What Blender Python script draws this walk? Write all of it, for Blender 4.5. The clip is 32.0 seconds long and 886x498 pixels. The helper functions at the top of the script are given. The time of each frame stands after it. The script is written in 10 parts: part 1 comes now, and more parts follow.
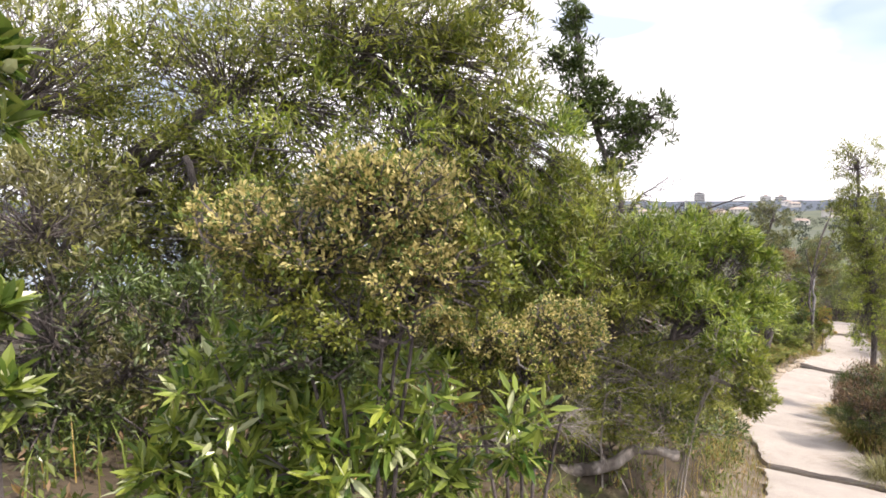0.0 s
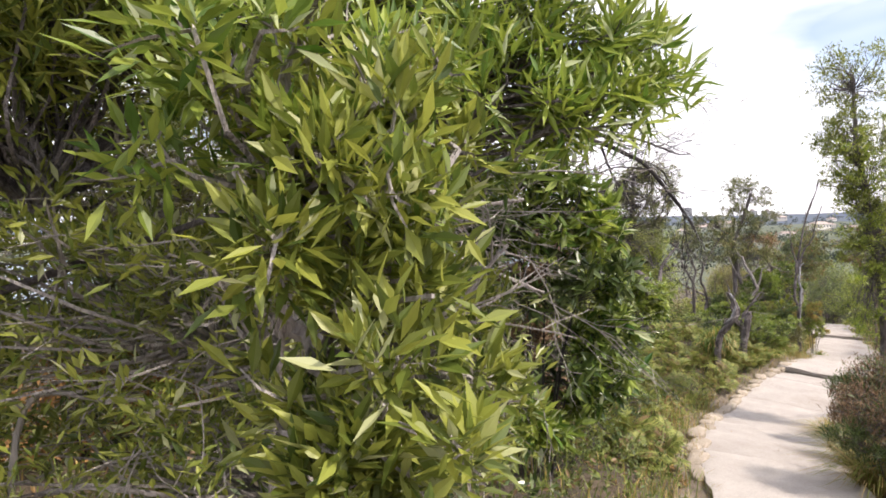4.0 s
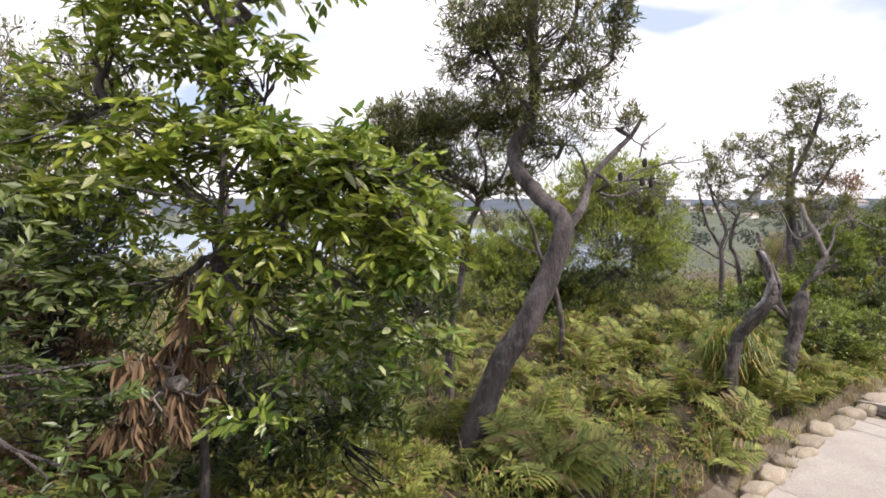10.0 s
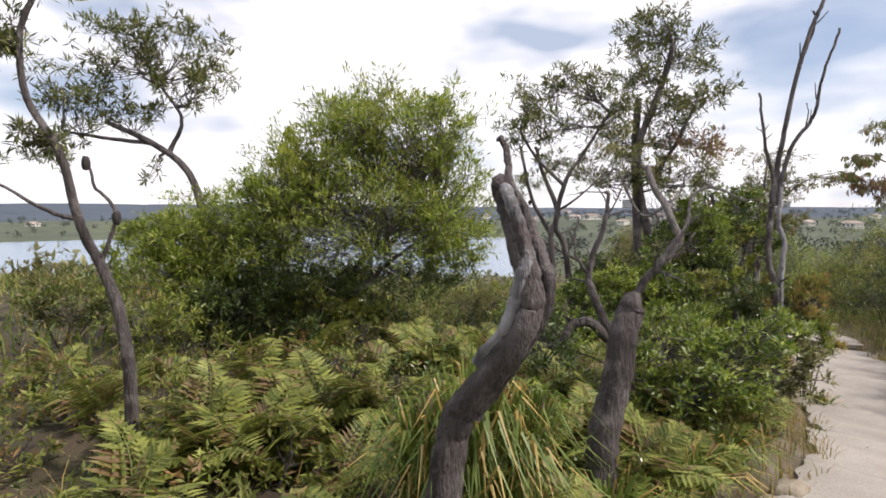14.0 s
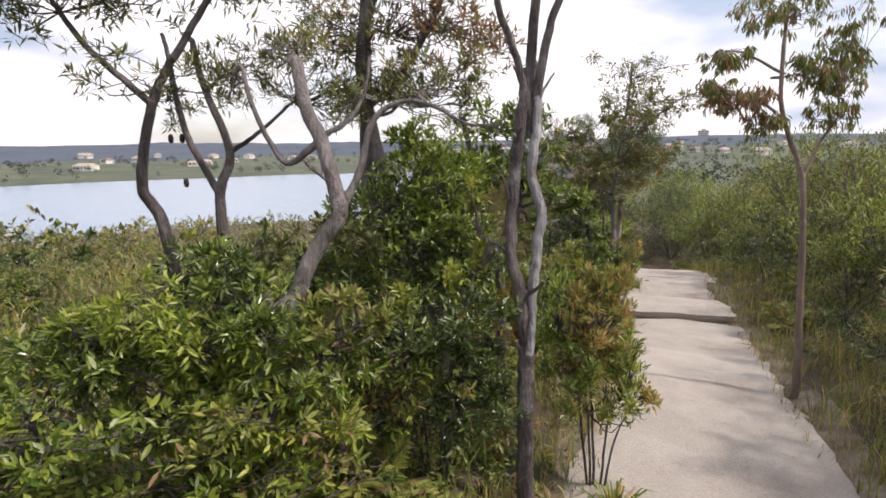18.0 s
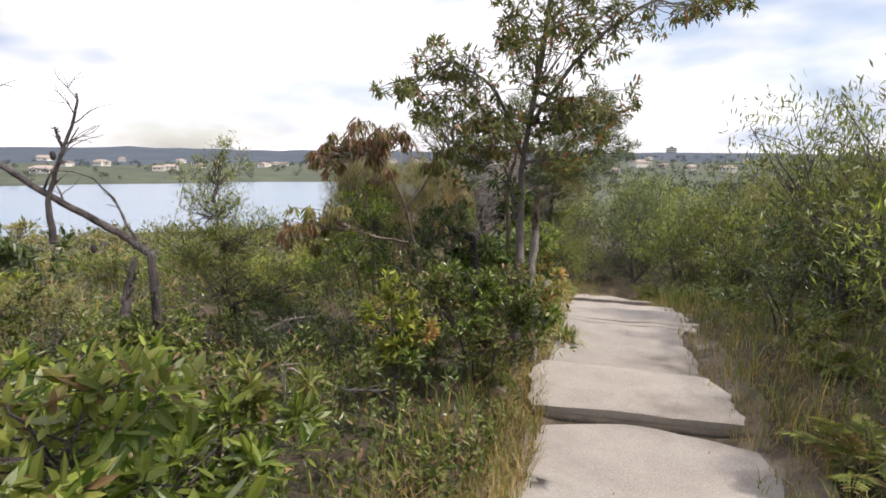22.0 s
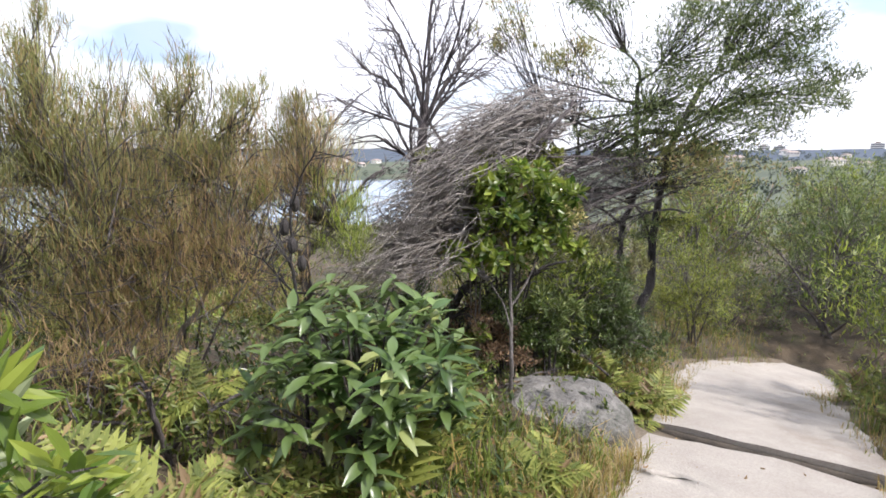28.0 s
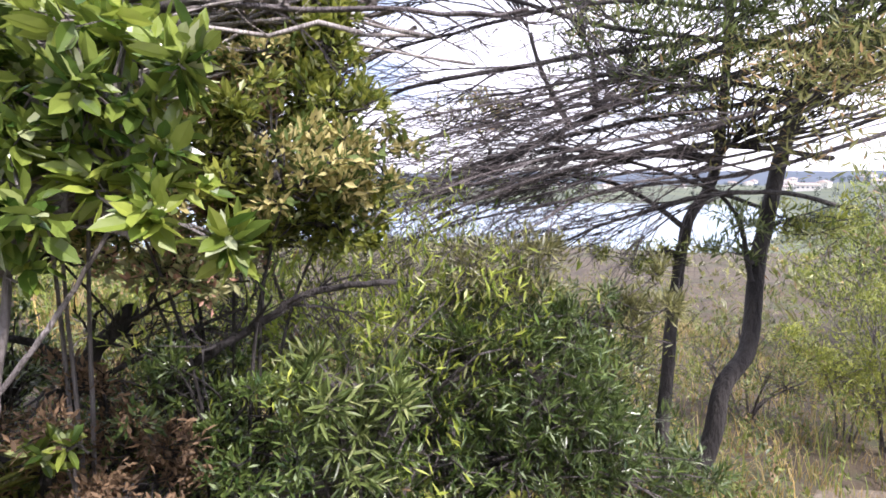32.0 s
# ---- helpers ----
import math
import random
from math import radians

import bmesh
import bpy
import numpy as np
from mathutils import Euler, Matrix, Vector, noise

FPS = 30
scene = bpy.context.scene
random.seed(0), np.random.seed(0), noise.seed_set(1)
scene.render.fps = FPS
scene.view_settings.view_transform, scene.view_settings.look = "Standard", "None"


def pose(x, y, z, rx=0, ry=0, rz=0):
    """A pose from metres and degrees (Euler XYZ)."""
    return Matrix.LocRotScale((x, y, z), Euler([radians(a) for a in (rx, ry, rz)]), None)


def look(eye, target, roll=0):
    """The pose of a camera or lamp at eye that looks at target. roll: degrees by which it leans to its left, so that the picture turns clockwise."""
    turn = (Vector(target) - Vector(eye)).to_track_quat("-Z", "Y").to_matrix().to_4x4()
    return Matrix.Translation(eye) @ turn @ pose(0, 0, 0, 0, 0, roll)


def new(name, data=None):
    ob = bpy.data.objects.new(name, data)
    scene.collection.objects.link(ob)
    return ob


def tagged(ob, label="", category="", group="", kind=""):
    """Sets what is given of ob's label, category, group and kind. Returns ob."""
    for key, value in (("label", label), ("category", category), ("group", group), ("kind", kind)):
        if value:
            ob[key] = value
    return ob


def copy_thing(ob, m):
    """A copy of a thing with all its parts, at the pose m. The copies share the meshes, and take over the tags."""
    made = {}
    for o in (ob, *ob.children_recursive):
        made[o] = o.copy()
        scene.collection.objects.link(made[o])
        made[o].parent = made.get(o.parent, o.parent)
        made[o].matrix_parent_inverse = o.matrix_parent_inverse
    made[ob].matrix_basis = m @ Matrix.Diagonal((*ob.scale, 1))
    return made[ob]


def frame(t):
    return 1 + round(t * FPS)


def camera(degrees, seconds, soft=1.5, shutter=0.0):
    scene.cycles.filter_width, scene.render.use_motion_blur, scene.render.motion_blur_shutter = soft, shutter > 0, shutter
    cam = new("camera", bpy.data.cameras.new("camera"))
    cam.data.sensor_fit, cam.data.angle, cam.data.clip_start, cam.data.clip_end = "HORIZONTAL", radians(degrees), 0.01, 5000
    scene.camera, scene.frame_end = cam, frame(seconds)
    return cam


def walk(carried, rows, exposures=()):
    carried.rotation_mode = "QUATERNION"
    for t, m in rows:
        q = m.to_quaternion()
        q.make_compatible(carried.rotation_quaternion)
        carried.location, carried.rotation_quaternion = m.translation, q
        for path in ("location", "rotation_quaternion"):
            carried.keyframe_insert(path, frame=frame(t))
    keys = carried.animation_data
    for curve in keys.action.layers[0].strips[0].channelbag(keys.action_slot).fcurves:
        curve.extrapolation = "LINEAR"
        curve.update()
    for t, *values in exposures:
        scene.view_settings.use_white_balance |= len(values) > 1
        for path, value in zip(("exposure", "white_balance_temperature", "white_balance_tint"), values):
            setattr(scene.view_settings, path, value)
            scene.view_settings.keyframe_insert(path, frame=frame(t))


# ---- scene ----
cam = camera(79.0, 32.0, soft=1.7)
PATH = [
    (0, (-2.362, -3.481, 1.272), (-2.426, -1.490, 1.102), -0.2),
    (0.5, (-2.117, -3.175, 1.168), (-2.282, -1.186, 1.030), -0.2),
    (1, (-1.860, -2.833, 1.051), (-2.057, -0.847, 0.918), -0.1),
    (1.5, (-1.595, -2.463, 0.910), (-1.794, -0.475, 0.822), -0.2),
    (2, (-1.353, -2.039, 0.754), (-1.553, -0.051, 0.666), -0.0),
    (2.5, (-1.087, -1.598, 0.607), (-1.234, 0.394, 0.504), 0.1),
    (4.5, (0.018, -0.004, 0.016), (0.022, 1.993, -0.092), -0.5),
    (5, (0.361, 0.417, -0.079), (0.398, 2.413, -0.206), -0.1),
    (5.5, (0.718, 0.858, -0.126), (0.758, 2.854, -0.252), -0.3),
    (6, (1.038, 1.285, -0.194), (1.079, 3.281, -0.321), -0.2),
    (6.5, (1.310, 1.689, -0.309), (1.315, 3.686, -0.411), 0.2),
    (7, (1.572, 2.086, -0.464), (1.556, 4.082, -0.576), 0.2),
    (7.5, (1.828, 2.493, -0.633), (1.809, 4.490, -0.751), 0.1),
    (8, (2.054, 2.920, -0.767), (2.022, 4.915, -0.906), 0.4),
    (8.5, (2.262, 3.396, -0.796), (2.220, 5.388, -0.968), 0.2),
    (9, (2.436, 3.883, -0.809), (2.357, 5.873, -0.993), 0.2),
    (9.5, (2.611, 4.360, -0.822), (2.474, 6.347, -1.010), 0.2),
    (10, (2.767, 4.825, -0.887), (2.542, 6.804, -1.063), -0.0),
    (10.5, (2.944, 5.278, -0.998), (2.725, 7.258, -1.176), 0.0),
    (11, (3.134, 5.754, -1.128), (2.915, 7.735, -1.290), 0.0),
    (11.5, (3.380, 6.272, -1.196), (3.215, 8.259, -1.354), -0.2),
    (12, (3.634, 6.749, -1.219), (3.482, 8.738, -1.360), -0.1),
    (12.5, (3.880, 7.183, -1.274), (3.748, 9.175, -1.401), 0.1),
    (13, (4.145, 7.581, -1.379), (4.088, 9.575, -1.519), 0.1),
    (13.5, (4.464, 7.982, -1.422), (4.453, 9.977, -1.562), 0.1),
    (14, (4.820, 8.371, -1.435), (4.983, 10.358, -1.583), 0.3),
    (14.5, (5.198, 8.746, -1.441), (5.457, 10.724, -1.584), 0.5),
    (15, (5.598, 9.108, -1.459), (6.034, 11.052, -1.636), 0.7),
    (15.5, (6.009, 9.450, -1.462), (6.500, 11.376, -1.685), 0.4),
    (17.5, (7.495, 10.762, -1.394), (7.882, 12.681, -1.806), -0.8),
    (18, (7.811, 11.094, -1.409), (8.200, 13.017, -1.795), -0.9),
    (18.5, (8.093, 11.442, -1.544), (8.484, 13.368, -1.917), -0.7),
    (19, (8.401, 11.746, -1.665), (8.813, 13.669, -2.034), -0.5),
    (19.5, (8.702, 12.072, -1.748), (9.121, 13.999, -2.086), -0.4),
    (20, (9.029, 12.503, -1.895), (9.526, 14.409, -2.242), 0.2),
    (20.5, (9.372, 13.009, -1.989), (9.898, 14.906, -2.339), 0.5),
    (21, (9.732, 13.537, -2.036), (10.262, 15.433, -2.392), 0.6),
    (21.5, (10.079, 14.045, -2.028), (10.608, 15.940, -2.389), 0.8),
    (22, (10.358, 14.533, -2.025), (10.847, 16.441, -2.371), 0.5),
    (22.5, (10.630, 15.003, -2.097), (11.087, 16.915, -2.463), 0.4),
    (23, (10.924, 15.484, -2.180), (11.216, 17.428, -2.547), 0.1),
    (23.5, (11.251, 15.933, -2.226), (11.439, 17.886, -2.615), 0.6),
    (24, (11.610, 16.345, -2.251), (11.731, 18.307, -2.624), -0.4),
    (24.5, (11.912, 16.761, -2.389), (12.017, 18.721, -2.773), 0.2),
    (25, (12.172, 17.182, -2.441), (12.326, 19.132, -2.857), 0.5),
    (25.5, (12.397, 17.582, -2.428), (12.555, 19.536, -2.825), 0.2),
    (26, (12.585, 17.963, -2.420), (12.750, 19.916, -2.817), 0.2),
    (26.5, (12.778, 18.342, -2.408), (12.944, 20.301, -2.776), 0.2),
    (28.5, (13.721, 19.884, -2.628), (13.376, 21.824, -2.974), 0.1),
    (29, (13.867, 20.241, -2.648), (13.124, 22.060, -3.022), -0.2),
    (29.5, (14.065, 20.662, -2.701), (13.264, 22.451, -3.098), -0.1),
    (30, (14.335, 21.081, -2.776), (13.601, 22.899, -3.169), -0.4),
    (30.5, (14.566, 21.457, -2.804), (13.836, 23.284, -3.163), -0.2),
    (31, (14.826, 21.838, -2.904), (14.134, 23.682, -3.252), 0.0),
    (31.5, (15.084, 22.128, -3.022), (14.396, 23.978, -3.343), 0.4),
    (32, (15.319, 22.399, -3.118), (14.610, 24.250, -3.386), -0.3),
]
walk(cam, [(t, look(eye, target, roll)) for t, eye, target, roll in PATH],
     exposures=[(0.0, 0.76, 6700, 18), (2.0, 0.8, 6700, 18), (5.0, 0.6, 6450, 18), (9.0, 0.45, 6550, 18), (11.0, 0.35, 6500, 17), (12.0, 0.22, 6500, 17), (15.0, 0.03, 6500, 15), (18.0, 0.15, 6600, 18),
                (20.5, 0.42, 6700, 18), (22.0, 0.16, 6500, 16), (24.0, 0.32, 6500, 16), (26.5, 0.6, 6400, 16), (29.0, 0.65, 5800, 15), (30.5, 0.82, 5650, 16), (32.0, 1.2, 6000, 23)])

# ---- sky and sun ----
SUN_ELEVATION, SUN_AZIMUTH = 52.0, 112.0   # azimuth clockwise from +y
world = bpy.data.worlds.new("sky")
scene.world = world
world.use_nodes = True


def N(tree, kind, **values):
    """A node of that kind with values for its inputs."""
    n = tree.nodes.new(kind)
    for key, value in values.items():
        n.inputs[key.replace("_", " ")].default_value = value
    return n


def mixer(tree, blend="MIX"):
    n = tree.nodes.new("ShaderNodeMix")
    n.data_type, n.blend_type = "RGBA", blend
    return n


def build_sky():
    tree = world.node_tree
    tree.nodes.clear()
    link = tree.links.new
    sky = N(tree, "ShaderNodeTexSky")
    sky.sky_type, sky.sun_disc = "NISHITA", False
    sky.sun_elevation, sky.sun_rotation = radians(SUN_ELEVATION), radians(SUN_AZIMUTH)
    blue = mixer(tree, "MULTIPLY")
    blue.inputs[0].default_value = 1.0
    blue.inputs[7].default_value = (0.13, 0.13, 0.13, 1)
    link(sky.outputs[0], blue.inputs[6])
    where = N(tree, "ShaderNodeTexCoord")
    stretch = N(tree, "ShaderNodeMapping")
    stretch.inputs["Scale"].default_value = (1.0, 1.0, 2.6)
    link(where.outputs["Generated"], stretch.inputs[0])
    puffs = N(tree, "ShaderNodeTexNoise", Scale=2.3, Detail=5.0, Roughness=0.5)
    link(stretch.outputs[0], puffs.inputs["Vector"])
    cover = N(tree, "ShaderNodeMapRange")
    for key, value in (("From Min", 0.34), ("From Max", 0.5), ("To Min", 0.25), ("To Max", 1.0)):
        cover.inputs[key].default_value = value
    link(puffs.outputs[0], cover.inputs[0])
    bellies = N(tree, "ShaderNodeTexNoise", Scale=3.6, Detail=3.0, Roughness=0.45)
    link(stretch.outputs[0], bellies.inputs["Vector"])
    grey = N(tree, "ShaderNodeValToRGB")
    grey.color_ramp.elements[0].position, grey.color_ramp.elements[0].color = 0.33, (0.5, 0.6, 0.75, 1)
    grey.color_ramp.elements[1].position, grey.color_ramp.elements[1].color = 0.47, (1.12, 1.12, 1.14, 1)
    link(bellies.outputs[0], grey.inputs[0])
    whole = mixer(tree)
    link(cover.outputs[0], whole.inputs[0])
    link(blue.outputs[2], whole.inputs[6])
    link(grey.outputs[0], whole.inputs[7])
    shine = N(tree, "ShaderNodeBackground", Strength=1.0)
    link(whole.outputs[2], shine.inputs[0])
    link(shine.outputs[0], N(tree, "ShaderNodeOutputWorld").inputs[0])


build_sky()
sun = new("sun", bpy.data.lights.new("sun", "SUN"))
sun.data.energy, sun.data.angle, sun.data.color = 3.5, radians(3.0), (1.0, 0.93, 0.80)
sun.matrix_world = look((math.sin(radians(SUN_AZIMUTH)) * 60, math.cos(radians(SUN_AZIMUTH)) * 60, 60 * math.tan(radians(SUN_ELEVATION))), (0, 0, 0))


# ---- materials ----
def blank(name):
    m = bpy.data.materials.new(name)
    m.use_nodes = True
    tree = m.node_tree
    tree.nodes.clear()
    return m, tree, tree.links.new


def leaf_paint(name, dark, light, rough=0.45, through_light=0.3, odd=None, odd_share=0.0):
    """A leaf: each one has its own tone between dark and light, some are of the odd colour; thin, so light shines through."""
    m, tree, link = blank(name)
    geo = N(tree, "ShaderNodeNewGeometry")
    ramp = N(tree, "ShaderNodeValToRGB")
    ramp.color_ramp.elements[0].color, ramp.color_ramp.elements[1].color = (*dark, 1), (*light, 1)
    if odd:
        ramp.color_ramp.elements[1].position = 1.0 - odd_share - 0.02
        extra = ramp.color_ramp.elements.new(1.0 - odd_share)
        extra.color = (*odd, 1)
    link(geo.outputs["Random Per Island"], ramp.inputs[0])
    at = N(tree, "ShaderNodeTexCoord")
    patch = N(tree, "ShaderNodeTexNoise", Scale=3.0, Detail=2.0)
    link(at.outputs["Object"], patch.inputs["Vector"])
    span = N(tree, "ShaderNodeMapRange")
    for key, value in (("From Min", 0.3), ("From Max", 0.7), ("To Min", 0.72), ("To Max", 1.3)):
        span.inputs[key].default_value = value
    link(patch.outputs[0], span.inputs[0])
    tone = mixer(tree, "MULTIPLY")
    tone.inputs[0].default_value = 1.0
    link(ramp.outputs[0], tone.inputs[6])
    link(span.outputs[0], tone.inputs[7])
    skin = N(tree, "ShaderNodeBsdfPrincipled", Roughness=rough)
    link(tone.outputs[2], skin.inputs["Base Color"])
    thin = N(tree, "ShaderNodeBsdfTranslucent")
    link(tone.outputs[2], thin.inputs[0])
    both = N(tree, "ShaderNodeMixShader")
    both.inputs[0].default_value = through_light
    link(skin.outputs[0], both.inputs[1])
    link(thin.outputs[0], both.inputs[2])
    link(both.outputs[0], N(tree, "ShaderNodeOutputMaterial").inputs[0])
    return m


def rough_paint(name, a, b, scale, rough=0.85, bump=0.4, fine=40.0, stretch=(1, 1, 1), stain=None, metal=0.0, each=0.0):
    """A surface of two tones with coarse blotches, fine grain and relief; stain adds a third tone in patches; each varies it from piece to piece."""
    m, tree, link = blank(name)
    at = N(tree, "ShaderNodeTexCoord")
    lay = N(tree, "ShaderNodeMapping")
    lay.inputs["Scale"].default_value = stretch
    link(at.outputs["Object"], lay.inputs[0])
    coarse = N(tree, "ShaderNodeTexNoise", Scale=scale, Detail=6.0, Roughness=0.6)
    grain = N(tree, "ShaderNodeTexNoise", Scale=fine, Detail=4.0, Roughness=0.65)
    link(lay.outputs[0], coarse.inputs["Vector"])
    link(lay.outputs[0], grain.inputs["Vector"])
    ramp = N(tree, "ShaderNodeValToRGB")
    ramp.color_ramp.elements[0].position, ramp.color_ramp.elements[0].color = 0.35, (*a, 1)
    ramp.color_ramp.elements[1].position, ramp.color_ramp.elements[1].color = 0.65, (*b, 1)
    link(coarse.outputs[0], ramp.inputs[0])
    out = ramp.outputs[0]
    if stain:
        spots = N(tree, "ShaderNodeTexNoise", Scale=scale * 0.45, Detail=5.0, Roughness=0.65)
        link(at.outputs["Object"], spots.inputs["Vector"])
        mask = N(tree, "ShaderNodeMapRange")
        for key, value in (("From Min", 0.52), ("From Max", 0.66)):
            mask.inputs[key].default_value = value
        link(spots.outputs[0], mask.inputs[0])
        mixed = mixer(tree)
        link(mask.outputs[0], mixed.inputs[0])
        link(out, mixed.inputs[6])
        mixed.inputs[7].default_value = (*stain, 1)
        out = mixed.outputs[2]
    span = N(tree, "ShaderNodeMapRange")
    for key, value in (("From Min", 0.25), ("From Max", 0.75), ("To Min", 0.78), ("To Max", 1.22)):
        span.inputs[key].default_value = value
    link(grain.outputs[0], span.inputs[0])
    tone = mixer(tree, "MULTIPLY")
    tone.inputs[0].default_value = 1.0
    link(out, tone.inputs[6])
    link(span.outputs[0], tone.inputs[7])
    out = tone.outputs[2]
    if each:
        info = N(tree, "ShaderNodeObjectInfo")
        vary = N(tree, "ShaderNodeMapRange")
        vary.inputs["To Min"].default_value, vary.inputs["To Max"].default_value = 1.0 - each, 1.0 + each
        link(info.outputs["Random"], vary.inputs[0])
        again = mixer(tree, "MULTIPLY")
        again.inputs[0].default_value = 1.0
        link(out, again.inputs[6])
        link(vary.outputs[0], again.inputs[7])
        out = again.outputs[2]
    skin = N(tree, "ShaderNodeBsdfPrincipled", Roughness=rough, Metallic=metal)
    link(out, skin.inputs["Base Color"])
    height = N(tree, "ShaderNodeMath")
    link(coarse.outputs[0], height.inputs[0])
    link(grain.outputs[0], height.inputs[1])
    relief = N(tree, "ShaderNodeBump", Strength=bump, Distance=0.035)
    link(height.outputs[0], relief.inputs["Height"])
    link(relief.outputs[0], skin.inputs["Normal"])
    link(skin.outputs[0], N(tree, "ShaderNodeOutputMaterial").inputs[0])
    return m


def water_paint():
    m, tree, link = blank("lake_water")
    at = N(tree, "ShaderNodeTexCoord")
    waves = N(tree, "ShaderNodeTexNoise", Scale=0.5, Detail=4.0)
    link(at.outputs["Object"], waves.inputs["Vector"])
    relief = N(tree, "ShaderNodeBump", Strength=0.25, Distance=0.3)
    link(waves.outputs[0], relief.inputs["Height"])
    skin = N(tree, "ShaderNodeBsdfPrincipled", Base_Color=(0.16, 0.24, 0.33, 1), Roughness=0.22)
    link(relief.outputs[0], skin.inputs["Normal"])
    link(skin.outputs[0], N(tree, "ShaderNodeOutputMaterial").inputs[0])
    return m


SOIL = rough_paint("leaf_litter_soil", (0.035, 0.027, 0.018), (0.105, 0.078, 0.05), 1.6, 0.95, 0.8, 30.0, stain=(0.055, 0.062, 0.026))
SAND = rough_paint("pale_sandstone", (0.345, 0.31, 0.28), (0.44, 0.405, 0.37), 1.6, 0.9, 0.45, 70.0, stain=(0.3, 0.262, 0.23), each=0.05)
STONE = rough_paint("edging_sandstone", (0.28, 0.235, 0.18), (0.43, 0.37, 0.3), 6.0, 0.9, 0.5, 60.0, stain=(0.24, 0.2, 0.15), each=0.18)
ROCK = rough_paint("grey_boulder", (0.13, 0.125, 0.12), (0.3, 0.285, 0.27), 5.0, 0.9, 1.0, 30.0, stain=(0.085, 0.09, 0.075))
TIMBER = rough_paint("dark_timber", (0.035, 0.03, 0.025), (0.09, 0.075, 0.06), 4.0, 0.9, 0.5, 50.0)
BARK = rough_paint("grey_brown_bark", (0.05, 0.041, 0.042), (0.165, 0.142, 0.14), 11.0, 0.9, 1.0, 60.0, (1, 1, 0.2), stain=(0.22, 0.2, 0.2))
PALE_BARK = rough_paint("pale_grey_bark", (0.12, 0.105, 0.1), (0.27, 0.245, 0.24), 8.0, 0.85, 1.0, 45.0, (1, 1, 0.2), stain=(0.08, 0.068, 0.06))
GUM_BARK = rough_paint("smooth_brown_gum_bark", (0.12, 0.088, 0.07), (0.23, 0.175, 0.14), 4.0, 0.8, 0.4, 40.0, (1, 1, 0.25), stain=(0.34, 0.29, 0.25))
GUM_GREY = rough_paint("smooth_grey_gum_bark", (0.10, 0.086, 0.08), (0.2, 0.178, 0.165), 4.0, 0.8, 0.35, 40.0, (1, 1, 0.3), stain=(0.36, 0.34, 0.32))
DARK_BARK = rough_paint("blackened_bark", (0.018, 0.016, 0.016), (0.07, 0.062, 0.06), 6.0, 0.95, 1.0, 30.0, (1, 1, 0.25))
DEAD_WOOD = rough_paint("weathered_dead_wood", (0.19, 0.165, 0.15), (0.42, 0.385, 0.36), 8.0, 0.9, 0.8, 45.0, (1, 1, 0.15), stain=(0.1, 0.085, 0.075))
SILVER_WOOD = rough_paint("silver_weathered_wood", (0.13, 0.125, 0.135), (0.42, 0.415, 0.435), 9.0, 0.85, 1.0, 35.0, (1, 1, 0.14), stain=(0.1, 0.08, 0.08))
WATER = water_paint()
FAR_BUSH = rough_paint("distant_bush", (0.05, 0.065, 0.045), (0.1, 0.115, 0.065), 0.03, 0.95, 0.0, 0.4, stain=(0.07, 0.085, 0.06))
# blue-grey of the far ridge: distance haze put into the base colour
HAZE_RIDGE = rough_paint("haze_blue_ridge", (0.04, 0.058, 0.085), (0.065, 0.085, 0.115), 0.012, 0.95, 0.0, 0.15, stain=(0.05, 0.068, 0.1))
WALL_PAINT = rough_paint("far_house_render", (0.6, 0.57, 0.52), (0.72, 0.7, 0.66), 0.4, 0.8, 0.1, 3.0, each=0.25)
ROOF_PAINT = rough_paint("far_roof_tiles", (0.25, 0.2, 0.18), (0.4, 0.33, 0.29), 0.6, 0.8, 0.1, 3.0, each=0.3)
GLASS_PAINT = rough_paint("far_window_glass", (0.05, 0.06, 0.08), (0.1, 0.11, 0.13), 1.0, 0.25, 0.0, 4.0)

# small pale odd shares, WATTLE to OLIVE: leaf glints put into the colour
WATTLE = leaf_paint("wattle_leaves", (0.07, 0.11, 0.018), (0.34, 0.36, 0.065), 0.42, 0.36, (0.42, 0.44, 0.22), 0.06)
LIME = leaf_paint("bright_green_leaves", (0.06, 0.13, 0.018), (0.35, 0.41, 0.07), 0.38, 0.36, (0.45, 0.5, 0.3), 0.07)
# dark green foliage; on low and inner clumps its darkness stands for shade
DEEP = leaf_paint("deep_and_shade_green_leaves", (0.02, 0.045, 0.01), (0.12, 0.165, 0.04), 0.3, 0.2, (0.25, 0.31, 0.17), 0.05)
GLOSSY = leaf_paint("glossy_green_leaves", (0.035, 0.085, 0.015), (0.25, 0.31, 0.06), 0.26, 0.25, (0.4, 0.44, 0.24), 0.07)
OLIVE = leaf_paint("olive_leaves", (0.06, 0.068, 0.018), (0.31, 0.30, 0.12), 0.42, 0.34, (0.36, 0.36, 0.24), 0.07)
BANKSIA = leaf_paint("banksia_leaves", (0.063, 0.083, 0.022), (0.210, 0.225, 0.072), 0.5, 0.22, (0.420, 0.375, 0.187), 0.08)
FLOWER = leaf_paint("pale_yellow_flower_heads", (0.3, 0.27, 0.08), (0.68, 0.59, 0.27), 0.7, 0.35, (0.12, 0.17, 0.04), 0.38)
FRESH = leaf_paint("fresh_wattle_leaves", (0.1, 0.17, 0.02), (0.42, 0.47, 0.08), 0.42, 0.4, (0.5, 0.52, 0.25), 0.06)
FEATHER = leaf_paint("soft_grey_green_leaves", (0.045, 0.075, 0.02), (0.2, 0.25, 0.075), 0.42, 0.3, (0.3, 0.33, 0.14), 0.1)
